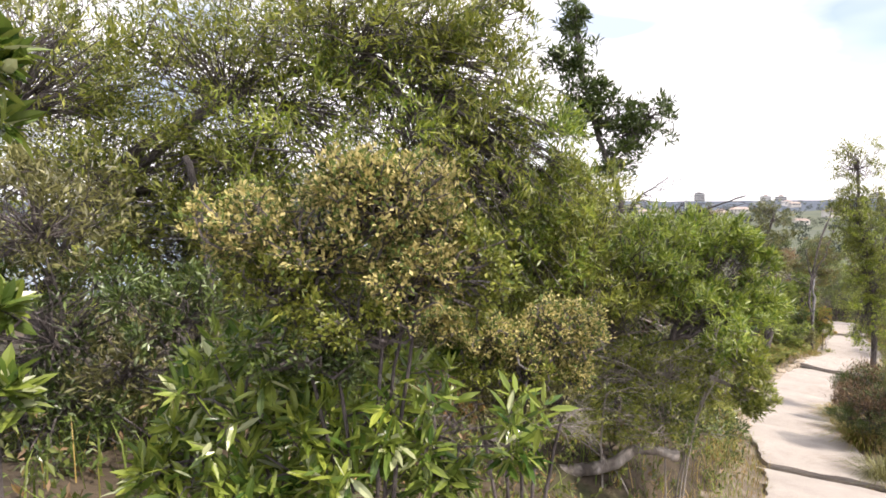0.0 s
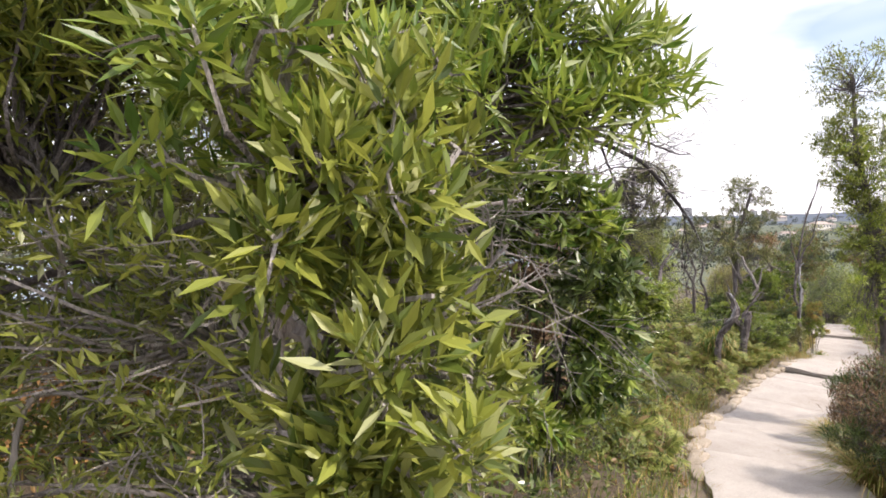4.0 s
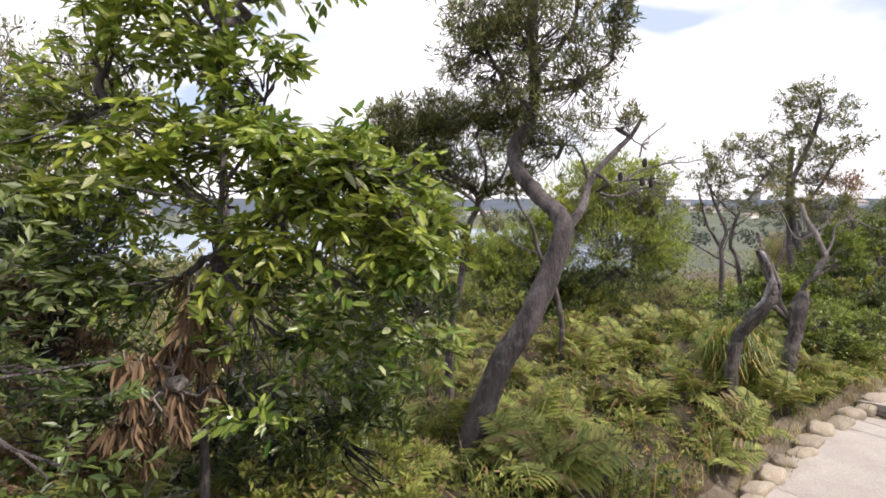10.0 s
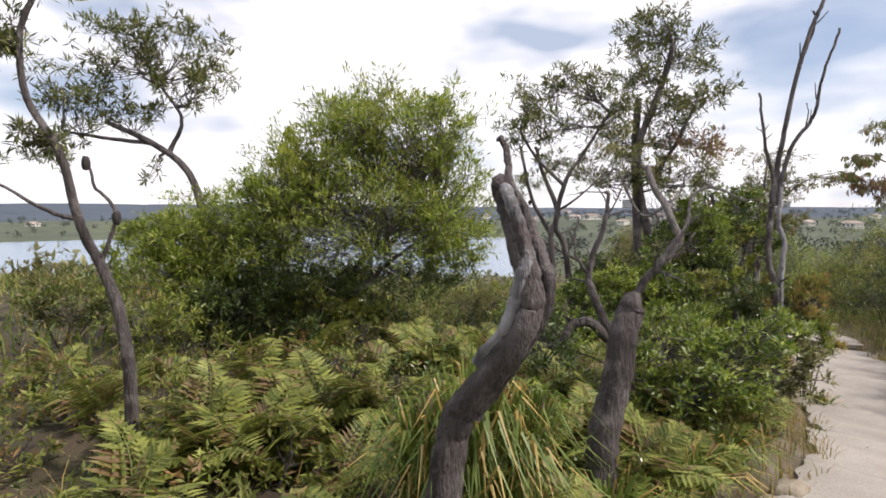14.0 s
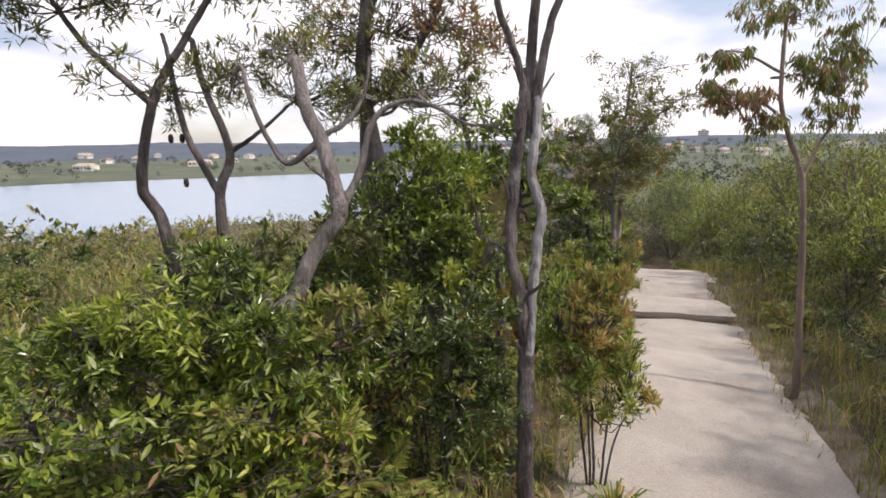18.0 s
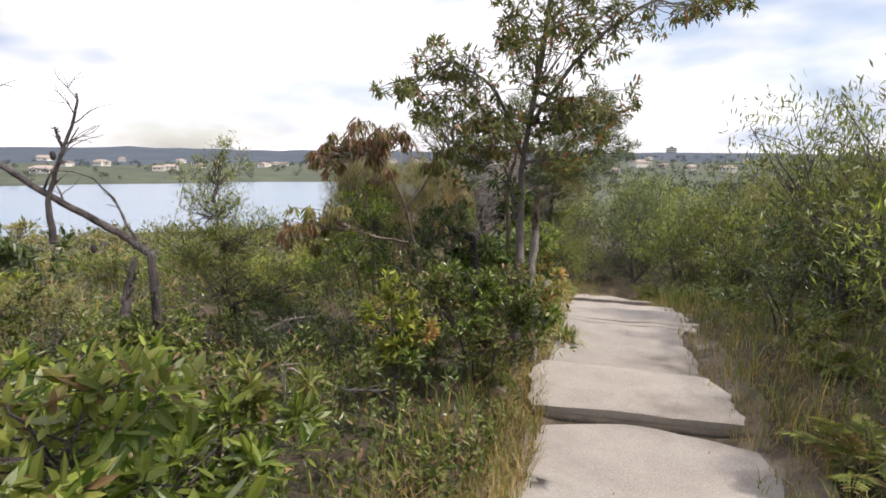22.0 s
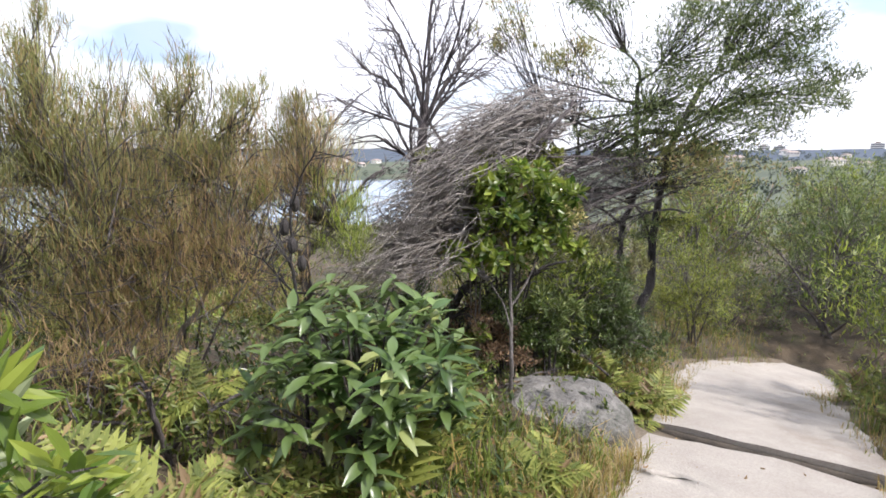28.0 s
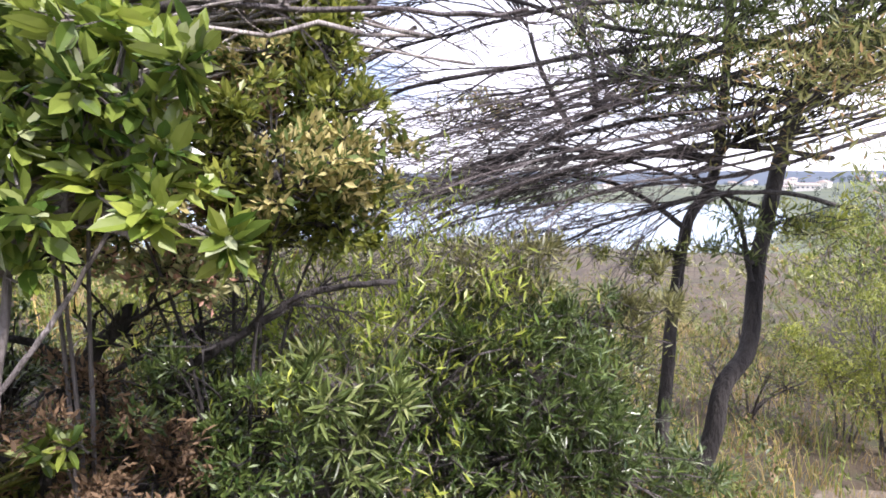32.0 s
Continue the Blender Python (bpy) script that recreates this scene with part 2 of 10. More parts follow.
FERN = leaf_paint("bracken_fronds", (0.11, 0.15, 0.028), (0.38, 0.4, 0.1), 0.5, 0.4, (0.3, 0.2, 0.1), 0.12)
DEAD_LEAF = leaf_paint("hanging_dead_leaves", (0.085, 0.055, 0.032), (0.27, 0.175, 0.1), 0.75, 0.2)
DRY = leaf_paint("dry_brown_leaves", (0.182, 0.094, 0.034), (0.476, 0.275, 0.102), 0.7, 0.3)
RUST = leaf_paint("rusty_new_leaves", (0.34, 0.2, 0.07), (0.6, 0.4, 0.16), 0.5, 0.4, (0.26, 0.3, 0.07), 0.5)
GRASS = leaf_paint("tussock_blades", (0.091, 0.150, 0.019), (0.25, 0.31, 0.07), 0.45, 0.3, (0.504, 0.362, 0.119), 0.14)
STRAW = leaf_paint("straw_coloured_grass", (0.280, 0.188, 0.051), (0.5, 0.4, 0.19), 0.7, 0.35, (0.210, 0.237, 0.043), 0.3)
NEEDLE = leaf_paint("casuarina_needles", (0.15, 0.17, 0.045), (0.44, 0.43, 0.18), 0.6, 0.5, (0.45, 0.31, 0.15), 0.18)
TAN = leaf_paint("tan_casuarina_needles", (0.33, 0.22, 0.1), (0.62, 0.45, 0.27), 0.7, 0.5, (0.36, 0.34, 0.12), 0.35)
GUMLEAF = leaf_paint("gum_leaves", (0.084, 0.106, 0.025), (0.252, 0.275, 0.076), 0.4, 0.28, (0.364, 0.150, 0.068), 0.1)
RED = leaf_paint("reddish_gum_leaves", (0.16, 0.085, 0.045), (0.36, 0.2, 0.11), 0.45, 0.3, (0.196, 0.213, 0.060), 0.25)
LITTER = leaf_paint("fallen_leaves", (0.140, 0.081, 0.030), (0.448, 0.288, 0.119), 0.8, 0.1)
HEATH = leaf_paint("heath_leaves", (0.045, 0.075, 0.016), (0.22, 0.25, 0.055), 0.45, 0.28, (0.27, 0.18, 0.1), 0.14)
BLUSH = leaf_paint("pale_mixed_young_leaves", (0.13, 0.19, 0.05), (0.55, 0.52, 0.28), 0.45, 0.4, (0.62, 0.36, 0.27), 0.2)
PINK = leaf_paint("pink_young_leaves", (0.30, 0.16, 0.10), (0.62, 0.42, 0.32), 0.5, 0.35, (0.28, 0.32, 0.08), 0.4)
YELLOWGREEN = leaf_paint("yellow_green_leaves", (0.19, 0.24, 0.035), (0.46, 0.47, 0.095), 0.5, 0.4)


# ---- mesh builders ----
def solid(name, verts, faces, material, smooth=False):
    """A mesh from arrays; faces: arrays of triangles or quads."""
    me = bpy.data.meshes.new(name)
    verts = np.asarray(verts, np.float32)
    faces = [np.asarray(f, np.int32) for f in faces if len(f)]
    sizes = np.concatenate([np.full(len(f), f.shape[1], np.int32) for f in faces])
    loops = np.concatenate([f.ravel() for f in faces])
    me.vertices.add(len(verts))
    me.vertices.foreach_set("co", verts.ravel())
    me.loops.add(len(loops))
    me.loops.foreach_set("vertex_index", loops)
    me.polygons.add(len(sizes))
    me.polygons.foreach_set("loop_start", np.r_[0, np.cumsum(sizes)[:-1]].astype(np.int32))
    me.polygons.foreach_set("loop_total", sizes)
    me.polygons.foreach_set("use_smooth", np.full(len(sizes), smooth))
    me.update(calc_edges=True)
    me.materials.append(material)
    return me


def unit(v):
    return v / np.maximum(np.linalg.norm(v, axis=-1, keepdims=True), 1e-9)


def curve(points, steps):
    """Catmull-Rom through rows of numbers."""
    p = np.asarray(points, float)
    if len(p) < 3:
        return p[0] + (p[-1] - p[0]) * np.linspace(0, 1, max(steps, 2))[:, None]
    q = np.vstack([2 * p[0] - p[1], p, 2 * p[-1] - p[-2]])
    s = np.linspace(0, len(p) - 1, steps)
    i = np.minimum(s.astype(int), len(p) - 2)
    u = (s - i)[:, None]
    a, b, c, d = q[i], q[i + 1], q[i + 2], q[i + 3]
    return 0.5 * (2 * b + (c - a) * u + (2 * a - 5 * b + 4 * c - d) * u**2 + (3 * b - a - 3 * c + d) * u**3)


def tubes(lines, rng, gnarl=0.0):
    """Tapered round limbs as one set of arrays. lines: (points, radii, sides)."""
    verts, quads, caps, base = [], [], [], 0
    for points, radii, sides in lines:
        p, r = np.asarray(points, float), np.asarray(radii, float)
        n = len(p)
        ahead = unit(np.gradient(p, axis=0))
        side = np.cross(ahead, (0.31, 0.83, 0.46))
        side = unit(side)
        other = np.cross(ahead, side)
        turn = np.linspace(0, 2 * np.pi, sides, endpoint=False)
        ring = np.cos(turn)[None, :, None] * side[:, None] + np.sin(turn)[None, :, None] * other[:, None]
        wide = r[:, None, None] * (1 + gnarl * 0.3 * rng.normal(size=(n, sides, 1)))
        if gnarl and sides > 8:
            reach = np.r_[0, np.cumsum(np.linalg.norm(np.diff(p, axis=0), axis=1))][:, None] / max(float(r.max()), 1e-3)
            for lobes in (2, 3, 5, 8):
                phase = rng.uniform(0, 6.28) + 0.5 * np.sin(reach * rng.uniform(0.15, 0.4) + rng.uniform(0, 6.28)) + reach * rng.uniform(-0.12, 0.12)
                wide = wide + (r[:, None] * gnarl * (2.2 / lobes**0.5) * 0.5 * np.cos(lobes * turn[None] + phase) * (0.6 + 0.4 * np.sin(reach * rng.uniform(0.3, 0.9))))[..., None]
        verts.append((p[:, None] + ring * wide).reshape(-1, 3))
        k = np.arange(n - 1)[:, None] * sides + np.arange(sides)
        k2 = np.arange(n - 1)[:, None] * sides + (np.arange(sides) + 1) % sides
        quads.append(base + np.stack([k, k2, k2 + sides, k + sides], -1).reshape(-1, 4))
        for end in (0, (n - 1) * sides):
            fan = base + end + np.arange(sides)
            caps.append(np.stack([np.full(sides - 2, fan[0]), fan[1:-1], fan[2:]], -1))
        base += n * sides
    return np.concatenate(verts), [np.concatenate(quads), np.concatenate(caps)]


def blades(root, ahead, up, length, width, fold=0.2, bend=0.12):
    """Broad leaves of two folded halves: root, two pairs of shoulders, two points on the midrib, tip."""
    ahead = unit(ahead)
    side = unit(np.cross(ahead, up))
    up = np.cross(side, ahead)
    length, width = np.asarray(length)[:, None], np.asarray(width)[:, None]
    low = root + ahead * length * 0.3 - up * width * fold
    high = root + ahead * length * 0.68 - up * (width * fold * 0.7 + length * bend * 0.35)
    tip = root + ahead * length - up * length * bend
    l1, r1 = low - side * width * 0.47 + up * width * fold, low + side * width * 0.47 + up * width * fold
    l2, r2 = high - side * width * 0.42 + up * width * fold * 0.7, high + side * width * 0.42 + up * width * fold * 0.7
    v = np.stack([root, l1, low, r1, l2, high, r2, tip], 1).reshape(-1, 3)
    b = np.arange(len(root))[:, None] * 8
    return v, np.concatenate([b + t for t in ((0, 2, 1), (0, 3, 2), (1, 2, 5), (1, 5, 4), (2, 3, 6), (2, 6, 5), (4, 5, 7), (5, 6, 7))])


def slips(root, ahead, up, length, width):
    """Small plain leaves, two triangles each, folded along the middle."""
    ahead = unit(ahead)
    side = unit(np.cross(ahead, up))
    up = np.cross(side, ahead)
    length, width = np.asarray(length)[:, None], np.asarray(width)[:, None]
    middle = root + ahead * length * 0.5 + up * width * 0.15
    v = np.stack([root, middle - side * width * 0.5, root + ahead * length, middle + side * width * 0.5], 1).reshape(-1, 3)
    b = np.arange(len(root))[:, None] * 4
    return v, np.concatenate([b + (0, 2, 1), b + (0, 3, 2)])


def part(name, mesh, parent, label="", at=(0, 0, 0)):
    ob = new(name, mesh)
    ob.parent = parent
    ob.location = at
    return tagged(ob, label) if label else ob


def thing(name, at, label, category, group="", kind=""):
    ob = new(name)
    ob.location = at
    ob.empty_display_size = 0.1
    return tagged(ob, label, category, group, kind)


# ---- the lie of the land ----
TRACK = [
    (-8.5, -11.5, 1.4), (-5.5, -7.6, 0.75), (-2.36, -3.48, -0.23), (-1.0, -1.6, -0.88), (0.1, 0.0, -1.46), (1.4, 1.69, -1.8),
    (2.36, 3.4, -2.24), (3.1, 5.28, -2.42), (3.92, 6.7, -2.72), (4.75, 7.8, -2.92), (6.1, 9.35, -2.96), (7.6, 10.65, -2.97),
    (8.55, 11.65, -3.17), (9.55, 13.0, -3.45), (10.55, 14.5, -3.54), (11.5, 15.9, -3.70), (12.35, 17.2, -3.9), (13.2, 18.8, -3.98),
    (14.35, 20.6, -4.12), (15.1, 22.0, -4.4), (15.9, 23.4, -4.75), (16.75, 25.0, -5.2), (17.8, 26.8, -5.75), (20.2, 28.4, -6.4),
]
LINE = curve(TRACK, 600)
HEADING = unit(np.gradient(LINE[:, :2], axis=0))
LAKE = -27.0


def beside(x, y):
    """Signed distance to the track's middle (left is positive) and the track's height there."""
    x, y = np.asarray(x, float).ravel(), np.asarray(y, float).ravel()
    far, height = np.empty(len(x)), np.empty(len(x))
    for k in range(0, len(x), 4000):
        px, py = x[k:k + 4000], y[k:k + 4000]
        gap = (px[:, None] - LINE[:, 0]) ** 2 + (py[:, None] - LINE[:, 1]) ** 2
        i = gap.argmin(1)
        left = HEADING[i, 0] * (py - LINE[i, 1]) - HEADING[i, 1] * (px - LINE[i, 0])
        far[k:k + 4000] = np.sqrt(gap[np.arange(len(px)), i]) * np.where(left >= 0, 1, -1)
        height[k:k + 4000] = LINE[i, 2]
    return far, height


def ramp(v, a, b):
    u = np.clip((v - a) / (b - a), 0, 1)
    return u * u * (3 - 2 * u)


def ripple(x, y, size, seed):
    """Soft bumps from a few crossing waves, between about -1 and 1."""
    rng = np.random.default_rng(seed)
    out = 0
    for k in range(6):
        a, q = rng.uniform(0, np.pi), rng.uniform(0.6, 1.7) / size
        out = out + np.sin((x * np.cos(a) + y * np.sin(a)) * 2 * np.pi * q + rng.uniform(0, 6.28))
    return out / 3.2


def ground(x, y):
    x, y = np.asarray(x, float), np.asarray(y, float)
    shape = x.shape
    x, y = x.ravel(), y.ravel()
    d, h = beside(x, y)
    side = np.abs(d)
    bank = 0.2 * ramp(side, 0.72, 1.3) + 0.38 * ramp(d, 0.9, 1.8) * (1 - ramp(y, 1.0, 6.5))
    near = h - 0.06 + bank + (0.05 * ripple(x, y, 1.3, 3) + 0.02 * ripple(x, y, 0.4, 4)) * ramp(side, 0.8, 1.3)
    near = near - 0.012 * np.maximum(d - 3.0, 0) ** 1.5 * (d < 60) - np.where(d >= 60, 0.012 * 57**1.5, 0)
    reach = np.hypot(x - 6, y - 10)
    way = np.degrees(np.arctan2(x - 6, y - 10))          # clockwise from +y
    wet = ramp(way, -150, -110) * (1 - ramp(way, 10, 20))
    shore = -8 - 20.5 * ramp(reach, 40, 170)
    beyond = LAKE - 1.5 + 9 * ramp(reach, 430, 700) + 17 * ramp(reach, 800, 1500) + ramp(reach, 700, 1700) * (6 + 6 * ripple(x, y, 700, 8)) + 2 * ramp(reach, 450, 700) * ripple(x, y, 160, 9)
    dry = -9 - 11 * ramp(reach, 60, 300) + ramp(reach, 380, 1300) * (22 + 5 * ripple(x, y, 500, 12)) + 2 * ramp(reach, 300, 500) * ripple(x, y, 120, 13)
    far = wet * np.where(reach < 400, shore, beyond) + (1 - wet) * dry
    mix = ramp(reach, 28, 75)
    return (near * (1 - mix) + far * mix).reshape(shape)


def axis(low, high, step, limit):
    inner = np.arange(low, high + step / 2, step)
    grow = step * 1.115 ** np.arange(1, 200)
    out = np.cumsum(grow)
    out = np.r_[out[out < limit], limit]
    return np.r_[low - out[::-1], inner, high + out]


def build_ground():
    xs, ys = axis(-7.0, 21.0, 0.25, 3200.0), axis(-6.0, 31.0, 0.25, 3200.0)
    gx, gy = np.meshgrid(xs, ys)
    v = np.stack([gx, gy, ground(gx, gy)], -1).reshape(-1, 3)
    k = (np.arange(len(ys) - 1)[:, None] * len(xs) + np.arange(len(xs) - 1)).ravel()
    q = np.stack([k, k + 1, k + len(xs) + 1, k + len(xs)], -1)
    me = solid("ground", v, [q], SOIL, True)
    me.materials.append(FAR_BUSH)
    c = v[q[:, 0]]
    # ground past 820 m takes the painted haze tint
    me.materials.append(HAZE_RIDGE)
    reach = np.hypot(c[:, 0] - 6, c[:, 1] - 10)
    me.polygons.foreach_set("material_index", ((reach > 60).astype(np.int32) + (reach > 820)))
    tagged(new("ground", me), "sandy soil with leaf litter falling away to a lake", "ground", kind="structure")
    r = 1500.0
    me = solid("water", [(-r, -r, LAKE), (r, -r, LAKE), (r, r, LAKE), (-r, r, LAKE)], [[(0, 1, 2, 3)]], WATER)
    tagged(new("water", me), "pale blue-grey lake below the slope", "lake", kind="structure")


build_ground()


# ---- plants ----
def dart(rng, n):
    return unit(rng.normal(size=(n, 3)))


def limb(points, r0, r1, rng, steps=0, sides=8, wiggle=0.0):
    """One tapered limb through the points."""
    steps = steps or max(5, 5 * len(points))
    p = curve(points, steps)
    if wiggle:
        p[1:-1] += np.cumsum(rng.normal(scale=wiggle / steps**0.5, size=(steps - 2, 3)), 0)
    u = np.linspace(0, 1, steps)
    return p, r0 + (r1 - r0) * u**0.8, sides


def foliage(rng, centre, radii, n, length, width, inner, style="tuft", hollow=0.45, droop=0.0, twig=0.006, per=14, wide_leaf=False, up=0.35):
    """A clump of twigs and leaves in an uneven ellipsoid. Returns leaf arrays and twig lines. inner: the point that the twigs grow from."""
    centre, radii, inner = np.asarray(centre, float), np.asarray(radii, float), np.asarray(inner, float)
    ends = max(8, n // per)
    hubs = max(6, ends // 4)
    lumps = dart(rng, 7)
    way = dart(rng, hubs)
    swell = 0.62 + 0.45 * np.clip((way @ lumps.T).max(1) * 1.9 - 0.75, 0, 1)
    hub = centre + way * radii * ((hollow * 0.6 + (1 - hollow * 0.6) * rng.random(hubs) ** 0.55) * swell)[:, None]
    nearest = rng.integers(0, hubs, ends)
    puff = rng.uniform(0.22, 0.46, hubs)
    tips = hub[nearest] + (dart(rng, ends) + 0.4 * unit(hub - centre)[nearest]) * radii * (puff[nearest] * rng.random(ends) ** 0.4)[:, None]
    lines = []
    for h in hub:
        bend = (inner * 0.5 + h * 0.5) + rng.normal(size=3) * radii * 0.16
        lines.append(limb([inner + (bend - inner) * rng.uniform(0, 0.5), bend, h], twig * 0.9, twig * 0.5, rng, 5, 4, 0.02))
    for k in range(0, ends, 2):
        mid = (hub[nearest[k]] + tips[k]) / 2 + rng.normal(size=3) * radii * 0.04
        lines.append(([hub[nearest[k]], mid, tips[k]], [twig * 0.4, twig * 0.3, twig * 0.15], 3))
    which = np.repeat(np.arange(ends), per)
    m = len(which)
    start = hub[nearest[which]]
    out = unit(tips[which] - start + rng.normal(size=(m, 3)) * 0.02)
    span = np.linalg.norm(tips[which] - start, axis=1)
    loose = float(radii.mean()) * 0.06
    if style == "whorl":
        along = 1 - 0.35 * rng.random(m) ** 1.5
        aim = unit(out * 0.55 + dart(rng, m) * 0.95 + (0, 0, up))
        root = start + out * (span * along)[:, None]
    elif style == "needle":
        along = 1 - 0.75 * rng.random(m)
        aim = unit(out * 0.4 + dart(rng, m) * 0.4 + np.array((0, 0, up)))
        root = start + dart(rng, m) * radii * (puff[nearest[which]] * rng.random(m) ** 0.5)[:, None]
    elif style == "pinnate":
        order = np.tile(np.arange(per), ends)
        u = (order // 2 + 0.5) / (per / 2)
        flat = unit(out * (1, 1, 0.9) + dart(rng, ends)[which] * 0.45 + (0, 0, up * 0.4))
        reach = per * length * 0.2
        across = unit(np.cross(flat, unit(dart(rng, ends) * 0.55 + (0, 0, 1.0))[which])) * np.where(order % 2, 1.0, -1.0)[:, None]
        root = tips[which] + flat * ((u - 0.5) * reach)[:, None] - np.array((0, 0, 1.0)) * (droop * reach * 0.6 * u**2)[:, None]
        aim = unit(flat * 0.6 + across * (1.0 - 0.55 * u)[:, None] + dart(rng, m) * 0.22 - np.array((0, 0, droop * 0.45)))
    elif style == "hang":
        along = 1 - 0.6 * rng.random(m)
        aim = unit(out * 0.25 + dart(rng, m) * 0.5 + (0, 0, -0.9))
        root = start + out * (span * along)[:, None] + dart(rng, m) * loose
    else:
        along = 1 - 0.6 * rng.random(m)
        aim = unit(out * 0.7 + dart(rng, m) * 0.8 + np.array((0, 0, up - droop)))
        root = start + out * (span * along)[:, None] + dart(rng, m) * loose
    size = rng.uniform(0.6, 1.2, m)
    face = unit(dart(rng, m) * 0.8 + (0, 0, 1.0))
    make = blades if wide_leaf else slips
    return make(root, aim, face, length * size, width * size), lines


def plant(name, label, category, trunks, clumps, bark, leaf, length=0.05, width=0.014, style="tuft", seed=1, group="", gnarl=0.05,
          twig=0.006, per=14, wide_leaf=False, hollow=0.45, droop=0.0, up=0.35, trunk_name="trunk", lush=1.0):
    """A tree or shrub. trunks: limbs of ((x, y, z), ...), r0, r1. clumps: (x, y, z, rx, ry, rz, leaves[, leaf material]); each hangs on the nearest limb's end."""
    rng = np.random.default_rng(seed)
    base = np.array(trunks[0][0][0], float)
    root = thing(name, base, label, category, group)
    tips = []
    for k, (points, r0, r1) in enumerate(trunks):
        p, r, s = limb(points, r0, r1, rng, steps=9 * len(points) if r0 > 0.025 else 0, sides=16 if r0 > 0.025 else 6, wiggle=0.012)
        tips.append(p)
        v, f = tubes([(p, r, s)], rng, gnarl)
        part(trunk_name if k == 0 else "limb", solid(trunk_name, v - base, f, bark, True), root)
    wood = np.concatenate([t[len(t) // 2:] for t in tips])
    for row in clumps:
        c, rad, n = np.array(row[:3]), np.array(row[3:6]), int(row[6] * lush)
        paint = row[7] if len(row) > 7 else leaf
        gap = np.linalg.norm(wood - (c - (0, 0, rad[2] * 0.5)), axis=1)
        hold = wood[gap.argmin()]
        inner = hold + (c - hold) * 0.35 if gap.min() > rad.max() * 0.6 else hold
        (v, f), lines = foliage(rng, c, rad, n, length, width, inner, style, hollow, droop, twig, per, wide_leaf, up)
        if gap.min() > rad.max() * 0.6:
            lines.append(limb([hold, (hold + inner) / 2 + rng.normal(size=3) * 0.04, inner], twig * 3.4, twig * 2.2, rng, 6, 6, 0.02))
        crown = part("foliage", solid("foliage", v - base, [f], paint), root)
        v, f = tubes(lines, rng)
        tagged(part("spray", solid("spray", v - base, f, bark), crown), kind="stuff")
    return root


def shrub(name, label, at, radii, n, leaf, bark=BARK, length=0.05, width=0.015, style="tuft", seed=1, stems=6, group="", clumps=5, category="shrub",
          twig=0.005, per=14, wide_leaf=False, hollow=0.3, droop=0.0, up=0.35, lift=0.15, top=None):
    """A bush that stands on the ground at (x, y): stems fan out from the base into several clumps that fill an ellipsoid. at: x, y, base height or None."""
    rng = np.random.default_rng(seed)
    x, y = at[:2]
    z = at[2] if len(at) > 2 else float(ground(np.array([x]), np.array([y]))[0]) - 0.03
    rx, ry, rz = radii
    base = np.array((x, y, z))
    trunks, rows = [], []
    for k in range(clumps):
        a = 2 * np.pi * (k + rng.random() * 0.7) / clumps
        q = 0.0 if k == 0 else rng.uniform(0.4, 0.62)
        h = rng.uniform(0.9, 1.45) if k == 0 else rng.uniform(0.55, 1.3)
        c = base + (rx * q * np.cos(a), ry * q * np.sin(a), rz * (lift + h * 0.75))
        part_r = np.array((rx, ry, rz)) * rng.uniform(0.5, 0.68)
        rows.append((*c, *part_r, n // clumps) + ((top,) if top and k % 3 == 0 else ()))
    for k in range(max(stems, clumps)):
        c = np.array(rows[k % clumps][:3]) + rng.normal(size=3) * 0.12 * np.array(radii)
        foot = base + (rng.normal() * 0.05 * rx, rng.normal() * 0.05 * ry, 0)
        trunks.append(((foot, foot + (c - foot) * (0.4, 0.4, 0.55) + rng.normal(size=3) * 0.03, c), twig * 2.6, twig * 1.2))
    return plant(name, label, category, trunks, rows, bark, leaf, length, width, style, seed, group, 0.06, twig, per, wide_leaf, hollow, droop, up, "stem")


def ramify(rng, start, way, length, r, levels, subs, spread, droop=0.0, out=None, curl=0.25, sides=5):
    """Bare branches that fork again and again."""
    out = [] if out is None else out
    steps = 6
    p = [np.asarray(start, float)]
    d = unit(np.asarray(way, float))
    for k in range(steps):
        d = unit(d + rng.normal(size=3) * curl * 0.5 + (0, 0, -droop * 0.2))
        p.append(p[-1] + d * length / steps)
    p = np.array(p)
    out.append((p, np.linspace(r, r * 0.45, len(p)), sides if r > 0.006 else 3))
    if levels:
        for k in range(subs):
            u = rng.uniform(0.25, 1.0)
            i = min(int(u * steps), steps - 1)
            ramify(rng, p[i] + (p[i + 1] - p[i]) * (u * steps - i), unit(d + dart(rng, 1)[0] * spread), length * rng.uniform(0.4, 0.7), r * 0.5,
                   levels - 1, subs, spread, droop, out, curl, sides)
    return out


